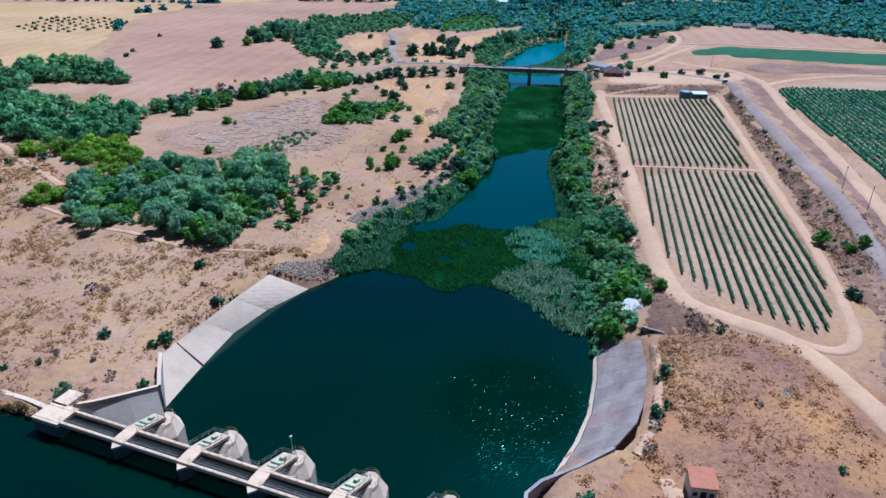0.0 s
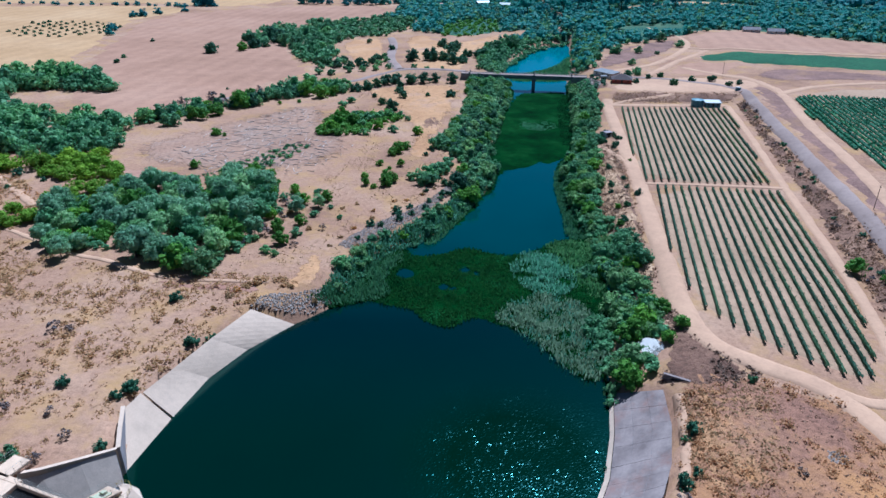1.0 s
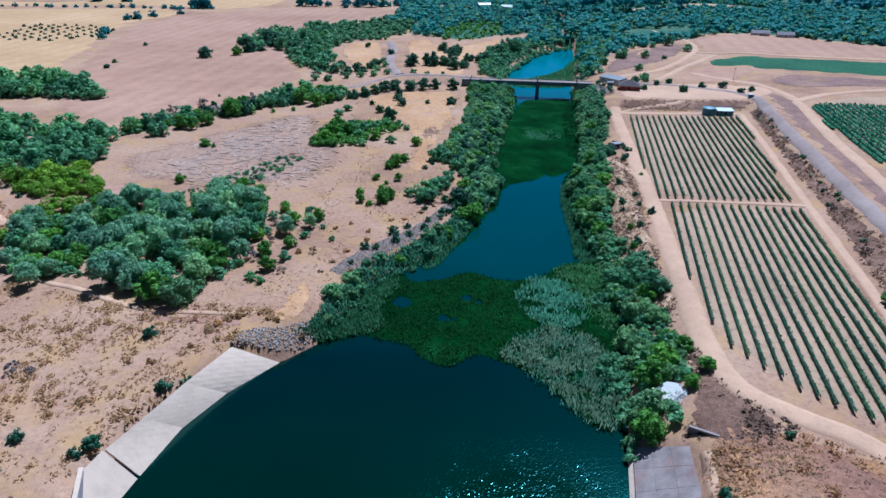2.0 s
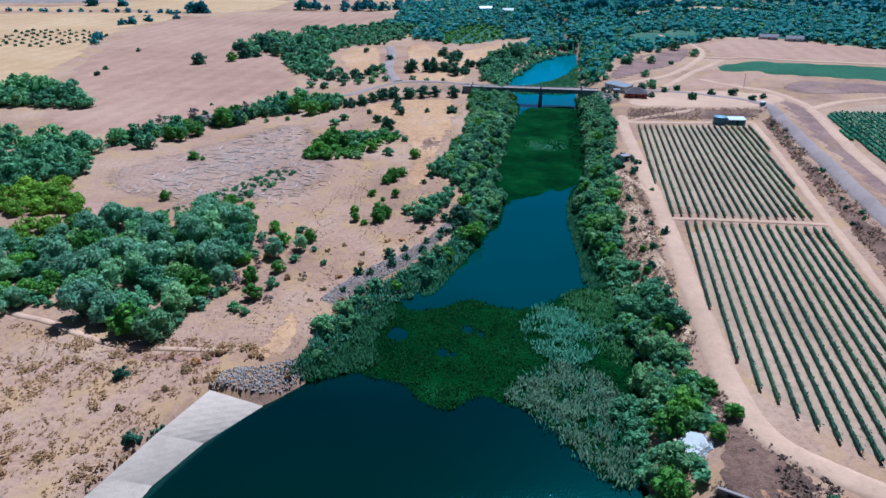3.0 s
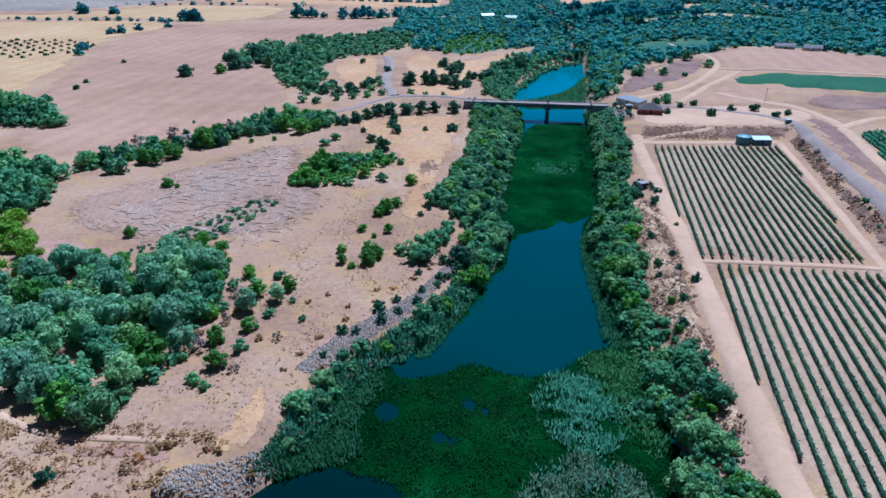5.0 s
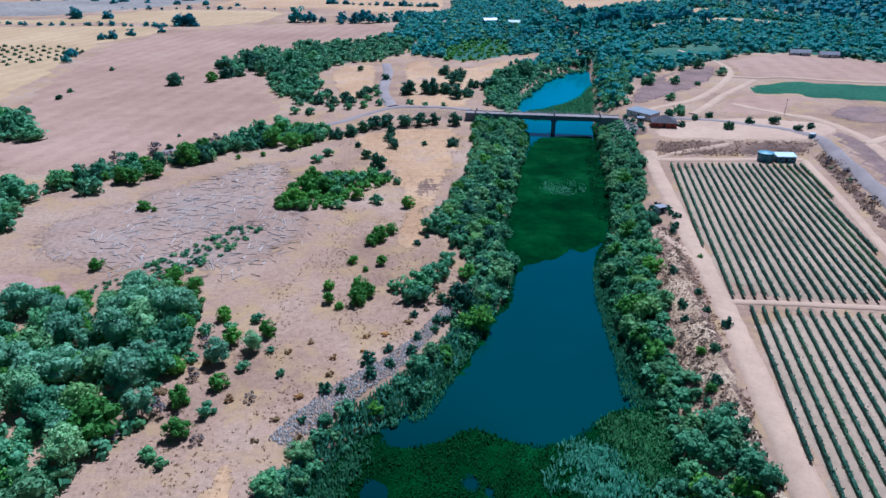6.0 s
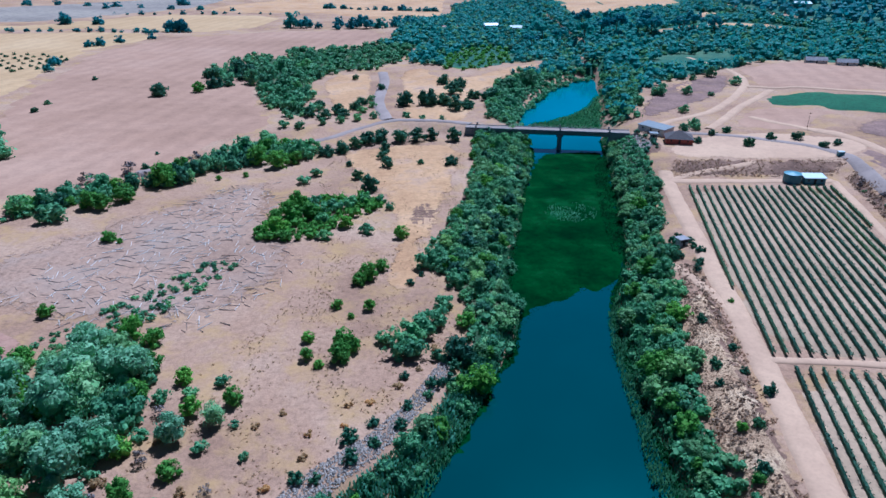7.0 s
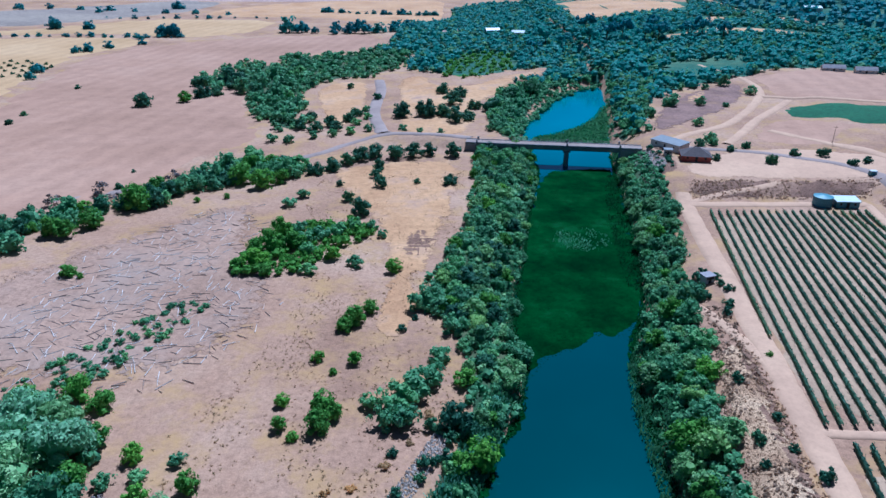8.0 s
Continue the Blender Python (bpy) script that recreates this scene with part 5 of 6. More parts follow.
def vine_block(poly, heading, gap_m, first, count, label, group, per_m=11, size=0.22, h=1.25, w=0.62, leaf_m=M_VINE):
    t = radians(heading)
    d = np.array((math.sin(t), math.cos(t)))
    side = np.array((d[1], -d[0]))
    s = np.arange(-160, 160, 0.4)
    for k in range(count):
        o = np.array(first) + side * gap_m * k
        line = o + s[:, None] * d
        ok = inside(line[:, 0], line[:, 1], poly)
        if ok.sum() > 8:
            q = line[ok]
            vine_row(q[0], q[-1], per_m, size, h, w, label, group, leaf_m)


vine_block(VINE_LOW, 12.6, 2.55, (74.2, 225.5), 17, "long trained row of green vines in pale soil", "lower vineyard rows")
vine_block(VINE_HIGH, 10.8, 2.55, (67.5, 233.5), 26, "long trained row of green vines in pale soil", "upper vineyard rows")
vine_block([(178, 342), (204, 356), (243, 359), (294, 336), (238, 205), (160, 138), (144, 154), (147, 196), (155, 244), (161, 280), (164, 303), (172, 334)], 12.0, 2.6, (100, 200), 62, "dense green vine row on the upper terrace", "terrace vineyard rows", 4, 0.6, 1.1, 1.55, M_VINEGREEN)

# ---- reeds and water weed ----


def reeds(name, poly, per_m2, size, material, label, seed, lean=0.25, wide=0.18, base_z=WATER_Z, hole=(), fade=0.8, patchy=0.0):
    gen = np.random.default_rng(seed)
    poly = chaikin(poly, 2)
    pts = spread(poly, 1 / math.sqrt(per_m2), seed, 0.6)
    for hx, hy, hr in hole:
        pts = pts[np.hypot(pts[:, 0] - hx, (pts[:, 1] - hy) * 0.8) > hr * (1 + 0.3 * wobble(pts[:, 0], pts[:, 1], 2.0))]
    pts = pts[edge_gap(pts[:, 0], pts[:, 1], poly) > fade * gen.random(len(pts)) ** 2]
    if patchy:
        pts = pts[wobble(pts[:, 0], pts[:, 1], 3.4, seed) + 0.7 * wobble(pts[:, 0], pts[:, 1], 1.3, seed + 3) + gen.normal(0, 0.25, len(pts)) > patchy - 0.5]
    n = len(pts)
    clump = 0.72 + 0.5 * wobble(pts[:, 0], pts[:, 1], 2.4, seed) + 0.2 * wobble(pts[:, 0], pts[:, 1], 0.9, seed)
    h = gen.uniform(*size, n) * clump
    z0 = np.maximum(ground_z(pts[:, 0], pts[:, 1]), base_z)
    a = gen.uniform(0, 2 * math.pi, n)
    u = np.stack((np.cos(a), np.sin(a), 0 * a), 1) * (wide * gen.uniform(0.5, 1.5, n))[:, None]
    tip = np.column_stack((gen.normal(0, lean, (n, 2)) * h[:, None], h))
    p = np.column_stack((pts, z0))
    v = np.stack((p - u * 0.6, p + u * 0.6, p + tip * 0.85 + u, p + tip - u * 0.7), 1).reshape(-1, 3)
    return tagged(new(name, quad_data(name, v, material)), label, "reeds", kind="stuff")


REEDBED = [(-33, 156.5), (-29, 158), (-25, 158), (-21, 160), (-17, 162), (-12, 159), (-6, 158), (-4, 153), (0, 150), (4, 149), (9, 154), (12, 153), (14, 151), (18, 150), (24, 142), (29, 131), (36, 127), (43, 150), (47, 180), (46, 198), (41, 200), (37, 199), (31, 194), (27, 190), (22, 189), (17, 189), (12, 192), (9, 194), (3, 190), (-2, 188), (-7, 188), (-9, 194), (-15, 190), (-21, 178), (-27, 166)]
POOLS = [(-8.5, 177, 2.4), (8, 179, 1.2), (2, 169.5, 1.3), (4.3, 168.5, 0.9), (11, 177, 0.8)]
WEEDBED = [(18, 252), (24, 256), (29, 264), (36, 267), (43, 275), (47, 270), (57, 285), (64, 320), (70, 358), (76, 403), (68, 408), (58, 404), (46, 404), (40, 383), (30, 342), (25, 308), (19, 283)]
UPWEED = [(44, 436), (44, 456), (62, 465), (85, 495), (97, 532), (101, 520), (92, 480), (82, 434), (60, 435)]
drape("weed_mat", REEDBED, M_MAT, 0, 1.0, 0.9, "dark green floating weed among the reeds", "water plants", z=WATER_Z + 0.12, pools=POOLS)
drape("weed_mat", WEEDBED, M_MAT, 0, 2.5, 1.2, "smooth dark green mat of water weed", "water plants", z=WATER_Z + 0.12)
drape("weed_mat", UPWEED, M_MAT, 0, 3.0, 0.8, "green water weed upstream of the bridge", "water plants", z=WATER_Z + 0.12)
reeds("reed_bed", REEDBED, 11.0, (0.25, 0.95), M_REEDDARK, "dark green reed bed in the river", 31, wide=0.16, hole=POOLS)
reeds("reed_bed", REEDBED, 4.0, (0.5, 1.2), M_REEDDARK, "taller dark reeds scattered through the bed", 49, patchy=0.75, hole=POOLS)
reeds("reed_bed", [(19, 180), (25, 190), (34, 190), (39, 180), (38, 169), (31, 162), (23, 167)], 11.0, (1.2, 2.4), M_REEDPALE, "pale blue green reed stand", 32, fade=3.5, patchy=0.3, wide=0.15)
reeds("reed_bed", [(13, 152), (16, 159), (23, 164), (32, 166), (39, 158), (41, 145), (38, 132), (32, 127), (27, 135), (20, 148)], 11.0, (1.0, 2.2), M_REEDBEIGE, "pale grey green reed stand by the pool", 33, fade=3.5, patchy=0.3, wide=0.15)
reeds("reed_bed", [(14, 156), (22, 166), (36, 162), (40, 150), (38, 132), (30, 127), (22, 142)], 3.0, (1.0, 2.0), M_REEDPALE, "pale green reeds round the pool", 42, fade=3.5, patchy=0.3, wide=0.15)
reeds("reed_bed", [(-32, 156.5), (-27, 166), (-22, 176), (-15, 188), (-9, 191), (-10, 182), (-14, 174), (-11, 163), (-18, 161), (-25, 158.5)], 10.0, (1.0, 2.2), M_REED, "green reeds along the west shore", 34, fade=4.5)
reeds("reed_bed", [(30, 196), (44, 201), (48, 190), (47, 170), (40, 160), (36, 180)], 8.0, (0.8, 2.0), M_REED, "bright green reeds on the river bend", 35, fade=4.5)
reeds("reed_bed", [(39, 200), (41, 215), (42, 240), (45, 262), (52, 272), (52, 250), (50, 215), (48, 198)], 7.0, (0.8, 1.8), M_REED, "green reeds along the east shore", 36)
reeds("reed_bed", [(-2, 192), (4, 204), (11, 222), (17, 240), (22, 256), (17, 256), (10, 236), (2, 214), (-6, 200)], 6.0, (0.8, 1.8), M_REED, "green reeds along the west shore", 37)
reeds("reed_bed", SHORE_W, 7.0, (0.9, 2.2), M_REED, "tall green reeds on the west shore", 44)
reeds("reed_bed", SHORE_W, 4.0, (1.2, 2.4), M_REEDPALE, "pale green reeds on the west shore", 45)
def shore(line, land, sea):
    """A strip along a bank line, from so far ashore to so far into the water."""
    p = chaikin(line, 1, False)
    d = np.gradient(p, axis=0)
    d /= np.linalg.norm(d, axis=1)[:, None]
    n = np.stack((d[:, 1], -d[:, 0]), 1)
    out = sea * (0.75 + 0.6 * wobble(p[:, 0], p[:, 1], 6.0, 3.0) + 0.3 * wobble(p[:, 0], p[:, 1], 2.0, 1.0))
    return np.vstack((p - n * land, (p + n * out[:, None])[::-1]))


WEST_LINE = [(1, 206), (7, 217), (12, 229), (16, 238), (20, 246), (22, 254), (22, 262), (21, 272), (21, 283), (26, 308), (31, 342), (39, 383), (43, 413)]
EAST_LINE = [(79, 425), (76, 400), (70, 358), (64, 320), (57, 285), (49, 267), (47, 252), (46, 240), (46, 222), (46, 208), (46, 195)]
for line, lab, n in ((WEST_LINE, "west", 94), (EAST_LINE, "east", 95)):
    drape("weed_mat", shore(line, 1.0, 3.4), M_MAT, 0, 1.2, 0.9, "dark floating weed along the %s shore" % lab, "water plants", 1, z=WATER_Z + 0.1)
    reeds("reed_bed", shore(line, 3.0, 1.0), 6.0, (0.7, 1.9), M_REED, "green reeds crowding the %s shore" % lab, n, fade=0.3)
    reeds("reed_bed", shore(line, 1.5, 2.6), 5.0, (0.5, 1.3), M_REEDDARK, "dark green reeds at the %s water edge" % lab, n + 2, fade=0.3)
reeds("reed_bed", WEEDBED, 1.6, (0.08, 0.2), M_REEDDARK, "low dark water weed shoots", 38, wide=0.3)
reeds("reed_bed", [(37, 326), (40, 338), (50, 342), (58, 336), (57, 324), (46, 320)], 3.0, (0.4, 0.8), M_REEDPALE, "pale emergent weed in the river", 39, fade=3.5, patchy=0.3, wide=0.15)
reeds("reed_bed", [(62, 290), (64, 330), (72, 385), (76, 400), (68, 395), (60, 345), (53, 290)], 5.0, (0.4, 1.2), M_REEDDARK, "dark green reeds along the east shore", 40, patchy=0.3)
reeds("reed_bed", UPWEED, 2.0, (0.3, 1.2), M_REED, "green reeds upstream of the bridge", 41, wide=0.4)


def tufts(name, poly, per_m2, size, material, label, seed, thin=0.0, blades=6, low=0.2, leaf=0.36):
    gen = np.random.default_rng(seed)
    pts = spread(poly, 1 / math.sqrt(per_m2), seed, 0.7)
    k = wobble(pts[:, 0], pts[:, 1], 7.0, seed) * 1.3 + 0.6 * wobble(pts[:, 0], pts[:, 1], 1.6, seed + 1) + gen.normal(0, 0.18, len(pts))
    pts = pts[(k > thin) & (edge_gap(pts[:, 0], pts[:, 1], RIVER) > 5.5) & ~inside(pts[:, 0], pts[:, 1], RIVER)]
    for ap in (LEFT_APRON, RIGHT_APRON):
        pts = pts[~inside(pts[:, 0], pts[:, 1], ap)]
    n = len(pts)
    s = gen.uniform(*size, n)
    p = np.column_stack((pts, ground_z(pts[:, 0], pts[:, 1])))
    c = np.repeat(p, blades, 0) + gen.normal(0, 0.32, (n * blades, 3)) * np.repeat(s, blades)[:, None] * np.array((1, 1, 0.4))
    ss = np.repeat(s, blades)
    c[:, 2] = np.repeat(p[:, 2], blades) + np.abs(gen.normal(low, 0.6 * low, n * blades)) * ss
    v = cards(c, gen.normal(0, 1, (n * blades, 3)) + np.array((0, 0, 1.5)), leaf * ss, gen)
    return tagged(new(name, quad_data(name, v, material)), label, "grass", kind="stuff")


PLAIN = [(-130, 100), (-66, 98), (-54, 104), (-58, 116), (-50, 138), (-44, 152), (-30, 160), (-45, 168), (-75, 166), (-100, 176), (-135, 195), (-150, 160)]
SLOPE = [(74, 114), (64, 120), (53, 127), (46, 117), (43, 104), (38, 93), (33, 85), (22, 80), (22, 60), (60, 40), (84, 60), (76, 95)]
tufts("dry_grass", PLAIN, 1.3, (0.3, 0.9), M_DRY, "straw yellow grass tufts on bare earth", 51, 0.32)
tufts("dry_grass", PLAIN, 0.14, (1.2, 2.6), M_DRY, "big straw yellow grass clumps on bare earth", 62, 0.15, 34, 0.2, 0.16)
tufts("dry_grass", PLAIN, 0.7, (0.2, 0.6), M_DRYBROWN, "brown dry weeds on bare earth", 52, 0.35)
tufts("dry_grass", SLOPE, 1.6, (0.2, 0.6), M_DRYBROWN, "reddish brown dry weeds on the slope", 53, 0.05)
tufts("dry_grass", SLOPE, 0.3, (0.9, 2.0), M_DRYBROWN, "big brown dry weed clumps on the slope", 63, 0.1, 34, 0.2, 0.16)
tufts("dry_grass", [(60, 116), (74, 112), (76, 95), (84, 60), (60, 40), (40, 60), (50, 84), (60, 100)], 0.6, (0.25, 0.6), M_DARKTUFT, "small dark brown bushes on the slope", 66, -0.1, 7)
tufts("dry_grass", [(46, 117), (55, 122), (63, 118), (62, 104), (54, 94), (45, 92), (42, 98)], 3.0, (0.3, 0.8), M_DRY, "straw yellow grass on the slope", 54, -0.2, 5)
EAST_VERGE = [(86, 108), (97, 120), (108, 148), (120, 186), (128, 200), (118, 140), (107, 84), (98, 40), (84, 40), (82, 80)]
WEST_SCRUB = [(-200, 190), (-128, 190), (-120, 205), (-135, 226), (-160, 250), (-200, 260)]
tufts("dry_grass", EAST_VERGE, 1.0, (0.3, 0.8), M_DRYBROWN, "brown weeds beside the dirt track", 96, 0.0)
tufts("dry_grass", EAST_VERGE, 0.4, (0.4, 1.0), M_DARKTUFT, "dark scrub beside the dirt track", 97, 0.1, 8)
tufts("dry_grass", WEST_SCRUB, 0.8, (0.4, 1.2), M_DRYBROWN, "brown scrub beside the thickets", 98, 0.0)
tufts("dry_grass", WEST_SCRUB, 0.3, (0.6, 1.6), M_DRY, "straw clumps beside the thickets", 99, 0.0, 12)
MEADOW = [(-55, 165), (-26, 165), (-24, 192), (-4, 212), (8, 240), (4, 262), (-3, 300), (10, 330), (13, 400), (-40, 392), (-45, 360), (-30, 290), (-36, 250), (-46, 230), (-50, 200)]
tufts("dry_grass", MEADOW, 0.9, (0.15, 0.5), M_DRYBROWN, "brown weeds on the dry meadow", 55, 0.4)
tufts("dry_grass", MEADOW, 0.7, (0.15, 0.6), M_DRY, "straw tufts on the dry meadow", 56, 0.1)
tufts("dry_grass", [(97, 128), (108, 170), (121, 222), (147, 335), (149, 346), (160, 350), (148, 315), (132, 240), (121, 190), (112, 150)], 1.1, (0.5, 1.3), M_DRYBROWN, "dark dry scrub on the embankment", 57, -0.05)
tufts("dry_grass", [(89, 347.5), (120, 347.5), (146, 348), (156, 356), (158, 361), (120, 361), (92, 361), (88, 354)], 0.9, (0.5, 1.2), M_DRYBROWN, "dark dry scrub on the parking bank", 58, -0.3)
tufts("dry_grass", [(50, 132), (52, 160), (50, 190), (54, 225), (60, 253), (66, 275), (72, 275), (68, 250), (64, 227), (58, 180), (55, 145)], 0.9, (0.5, 1.3), M_DRYBROWN, "dry scrub on the eroded bank", 59, -0.1)
tufts("dry_grass", [(57, 180), (61, 210), (64, 236), (67, 258), (70, 264), (70.5, 254), (66, 229), (60.5, 192)], 1.2, (0.4, 1.0), M_DRYBROWN, "brown scrub beside the vineyard track", 67, -0.2, 8)
tufts("dry_grass", [(44, 122), (51, 138), (53, 160), (56, 162), (54, 144), (57, 132), (64, 122), (58, 118)], 1.8, (0.4, 1.1), M_DARKTUFT, "dark scrub above the pool", 68, -0.2, 8)
tufts("dry_grass", [(97, 128), (108, 170), (121, 222), (147, 335), (149, 346), (156, 350), (145, 315), (130, 240), (119, 190), (108, 150)], 0.5, (0.5, 1.3), M_DARKTUFT, "dark scrub clumps on the embankment", 69, 0.0, 8)
for x, y in spread([(-90, 236), (-78, 252), (-66, 272), (-56, 286), (-52, 276), (-58, 260), (-68, 240), (-78, 234)], 2.7, 60, 0.6):
    plant("bank_shrub", x, y, rng.uniform(0.45, 1.5), 0.9, group="low bushes among the fallen branches")

# ---- weir ----
PIERS = [14.5 + 13.3 * k for k in range(5)]
weir = tagged(new("weir"), "long pale concrete weir bridge with gate piers", "weir")
weir.matrix_basis = WEIR
bm = bmesh.new()
box(bm, -4.2, 84, -1.75, -1.2, 2.3, 3.05)
part("front_beam", bevelled(bm), M_DECK, weir)
bm = bmesh.new()
box(bm, -4.2, 84, 1.35, 1.9, 2.3, 3.05)
part("rear_beam", bevelled(bm), M_DECK, weir)


POSTS = {}


def railing(points, parent, material, h=1.05, step=1.5, name="railing"):
    """Single posts and two rails along a line of points."""
    key = (h, material.name)
    for a, b in zip(points[:-1], points[1:]):
        a, b = Vector(a), Vector(b)
        for k in (0.55, 1.0):
            bm = bmesh.new()
            rod(bm, a + Vector((0, 0, h * k)), b + Vector((0, 0, h * k)), 0.024, 4)
            part("rail", bm, material, parent)
        n = max(1, round((b - a).length / step))
        for i in range(n + 1):
            if key not in POSTS:
                bm = bmesh.new()
                rod(bm, (0, 0, 0), (0, 0, h), 0.03, 4)
                post = part("railing_post", bm, material, parent)
                POSTS[key] = post.data
            else:
                post = new("railing_post", POSTS[key])
                post.parent = parent
            post.location = a.lerp(b, i / n)


stops = [-4.2] + PIERS + [84]
for u in [0.5] + PIERS + [81]:
    bm = bmesh.new()
    box(bm, u - 1.25, u + 1.25, -1.2, 1.35, 2.55, 3.03)
    part("deck_slab", bevelled(bm, 0.03), M_DECK, weir)
for a, b in zip([0.5] + PIERS, PIERS + [81]):
    bm = bmesh.new()
    for k in range(11):
        v = -1.1 + 0.225 * k
        box(bm, a + 1.3, b - 1.3, v, v + 0.1, 2.25, 2.35)
    part("grating", bm, M_STEELDARK, weir, "dark steel grating over the gate slot")
    bm = bmesh.new()
    lo = [bm.verts.new((u, 1.2 + 1.3 * math.sin(0.5 + 0.32 * k), 2.0 - 1.5 * k)) for k in range(7) for u in (a + 1.2, b - 1.2)]
    for k in range(6):
        bm.faces.new((lo[2 * k], lo[2 * k + 1], lo[2 * k + 3], lo[2 * k + 2]))
    bmesh.ops.solidify(bm, geom=bm.faces[:], thickness=0.2)
    part("gate", bm, M_STEELDARK, weir, "dark curved steel flood gate")
    railing([(a + 1.2, -1.68, 3.05), (b - 1.2, -1.68, 3.05)], weir, M_RAIL)
    railing([(a + 1.2, -1.26, 3.05), (b - 1.2, -1.26, 3.05)], weir, M_RAIL)
    railing([(a + 1.2, 1.4, 3.05), (b - 1.2, 1.4, 3.05)], weir, M_RAIL)
    railing([(a + 1.2, 1.85, 3.05), (b - 1.2, 1.85, 3.05)], weir, M_RAIL)


def slanted(bm, k=0.4):
    for v in bm.verts:
        v.co.x += k * max(0.0, v.co.y - 1.5)
    return bm


def weir_pier(u):
    at = Matrix.Translation((u, 0, 0))
    pier = new("pier")
    pier.parent, pier.matrix_basis = weir, at
    bm = bmesh.new()
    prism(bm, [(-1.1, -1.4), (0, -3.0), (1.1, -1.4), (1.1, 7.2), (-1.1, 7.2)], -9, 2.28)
    # dark colour carries the shade on the pier's front
    part("pier_wall", slanted(bm), M_SHADECONC, pier, "concrete pier coloured dark for its shaded face")
    bm = bmesh.new()
    prism(bm, [(-1.25, -1.62), (0, -3.1), (1.25, -1.62)], 2.3, 2.7)
    part("pier_cap", bm, M_CONC, pier)
    bm = bmesh.new()
    box(bm, -1.45, 1.35, 1.92, 6.2, 2.5, 3.0)
    part("platform", slanted(bevelled(bm, 0.04)), M_DECK, pier)
    bm = bmesh.new()
    box(bm, -0.85, 0.85, 2.6, 5.2, 3.004, 3.16)
    box(bm, -0.35, 0.35, 4.4, 5.0, 3.164, 3.6)
    rod(bm, (-0.8, 3.4, 3.3), (0.8, 3.4, 3.3), 0.14, 8)
    part("hoist", slanted(bm), M_GREENPAINT, pier, "faded green gate hoist machine")
    # faceted block on the pool side
    bm = bmesh.new()
    foot = [(1.36, 2.4), (4.6, 2.8), (5.8, 5.2), (5.0, 8.0), (2.8, 9.4), (0.6, 8.8), (-0.2, 7.25), (1.36, 7.0)]
    top = [(2.8 + 0.5 * (x - 2.8), 6.9 + 0.45 * (y - 6.9)) for x, y in foot]
    lo = [bm.verts.new((x, y, -9)) for x, y in foot]
    md = [bm.verts.new((x, y, 0.2)) for x, y in foot]
    hi = [bm.verts.new((x, y, 2.3 + 0.1 * (y - 6))) for x, y in top]
    n = len(foot)
    for a, b in ((lo, md), (md, hi)):
        for i in range(n):
            bm.faces.new((a[i], a[(i + 1) % n], b[(i + 1) % n], b[i]))
    bm.faces.new(hi)
    bmesh.ops.recalc_face_normals(bm, faces=bm.faces[:])
    part("buttress", bm, M_CONC, pier, "faceted beige concrete buttress")
    edge = [Vector((x, y, 2.32 + 0.1 * (y - 6))) for x, y in (top[1], top[2], top[3], top[4], top[5], top[6])]
    railing(edge, pier, M_RAILYEL, 0.8, 0.8, "yellow_railing")
    railing([(-1.35, 1.95, 3.0), (0.25, 6.1, 3.0), (2.95, 6.1, 3.0)], pier, M_RAIL, 1.0, 1.1)
    railing([(1.3, 1.95, 3.0), (2.9, 6.05, 3.0)], pier, M_RAIL, 1.0, 1.1)
    bm = bmesh.new()
    rod(bm, (4.6, 4.2, 0.4), (2.4, 2.2, 2.3), 0.16, 6)
    rod(bm, (4.9, 4.9, 0.2), (2.8, 2.1, 2.3), 0.12, 6)
    part("gate_arm", bm, M_RAIL, pier)
    return pier


for u in PIERS:
    weir_pier(u)
for u0, u1, v1 in ((-4.4, 1.7, 2.4), (79.5, 84, 2.4)):
    bm = bmesh.new()
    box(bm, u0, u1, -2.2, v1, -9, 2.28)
    # dark colour carries the shade below the deck here too
    part("abutment", bevelled(bm), M_SHADECONC, weir, "concrete abutment coloured dark for its shaded face")
    bm = bmesh.new()
    box(bm, u0, u1, -2.25, v1, 2.284, 2.98)
    part("abutment_cap", bevelled(bm), M_DECK, weir)
bm = bmesh.new()
box(bm, -4.4, -0.9, 1.9, 6.0, 2.5, 2.98)
part("platform", bevelled(bm, 0.04), M_DECK, weir)
railing([(-4.3, -1.5, 3.05), (-4.3, 5.9, 3.05)], weir, M_RAIL)
railing([(-1.0, 1.95, 3.0), (-1.0, 5.9, 3.0)], weir, M_RAIL)
bm = bmesh.new()
rod(bm, (43.0, 6.6, 3.0), (43.0, 6.6, 6.2), 0.06, 6)
box(bm, 42.85, 43.15, 6.4, 6.8, 6.2, 6.5)
part("lamp_post", bm, M_WALLWHITE, weir)


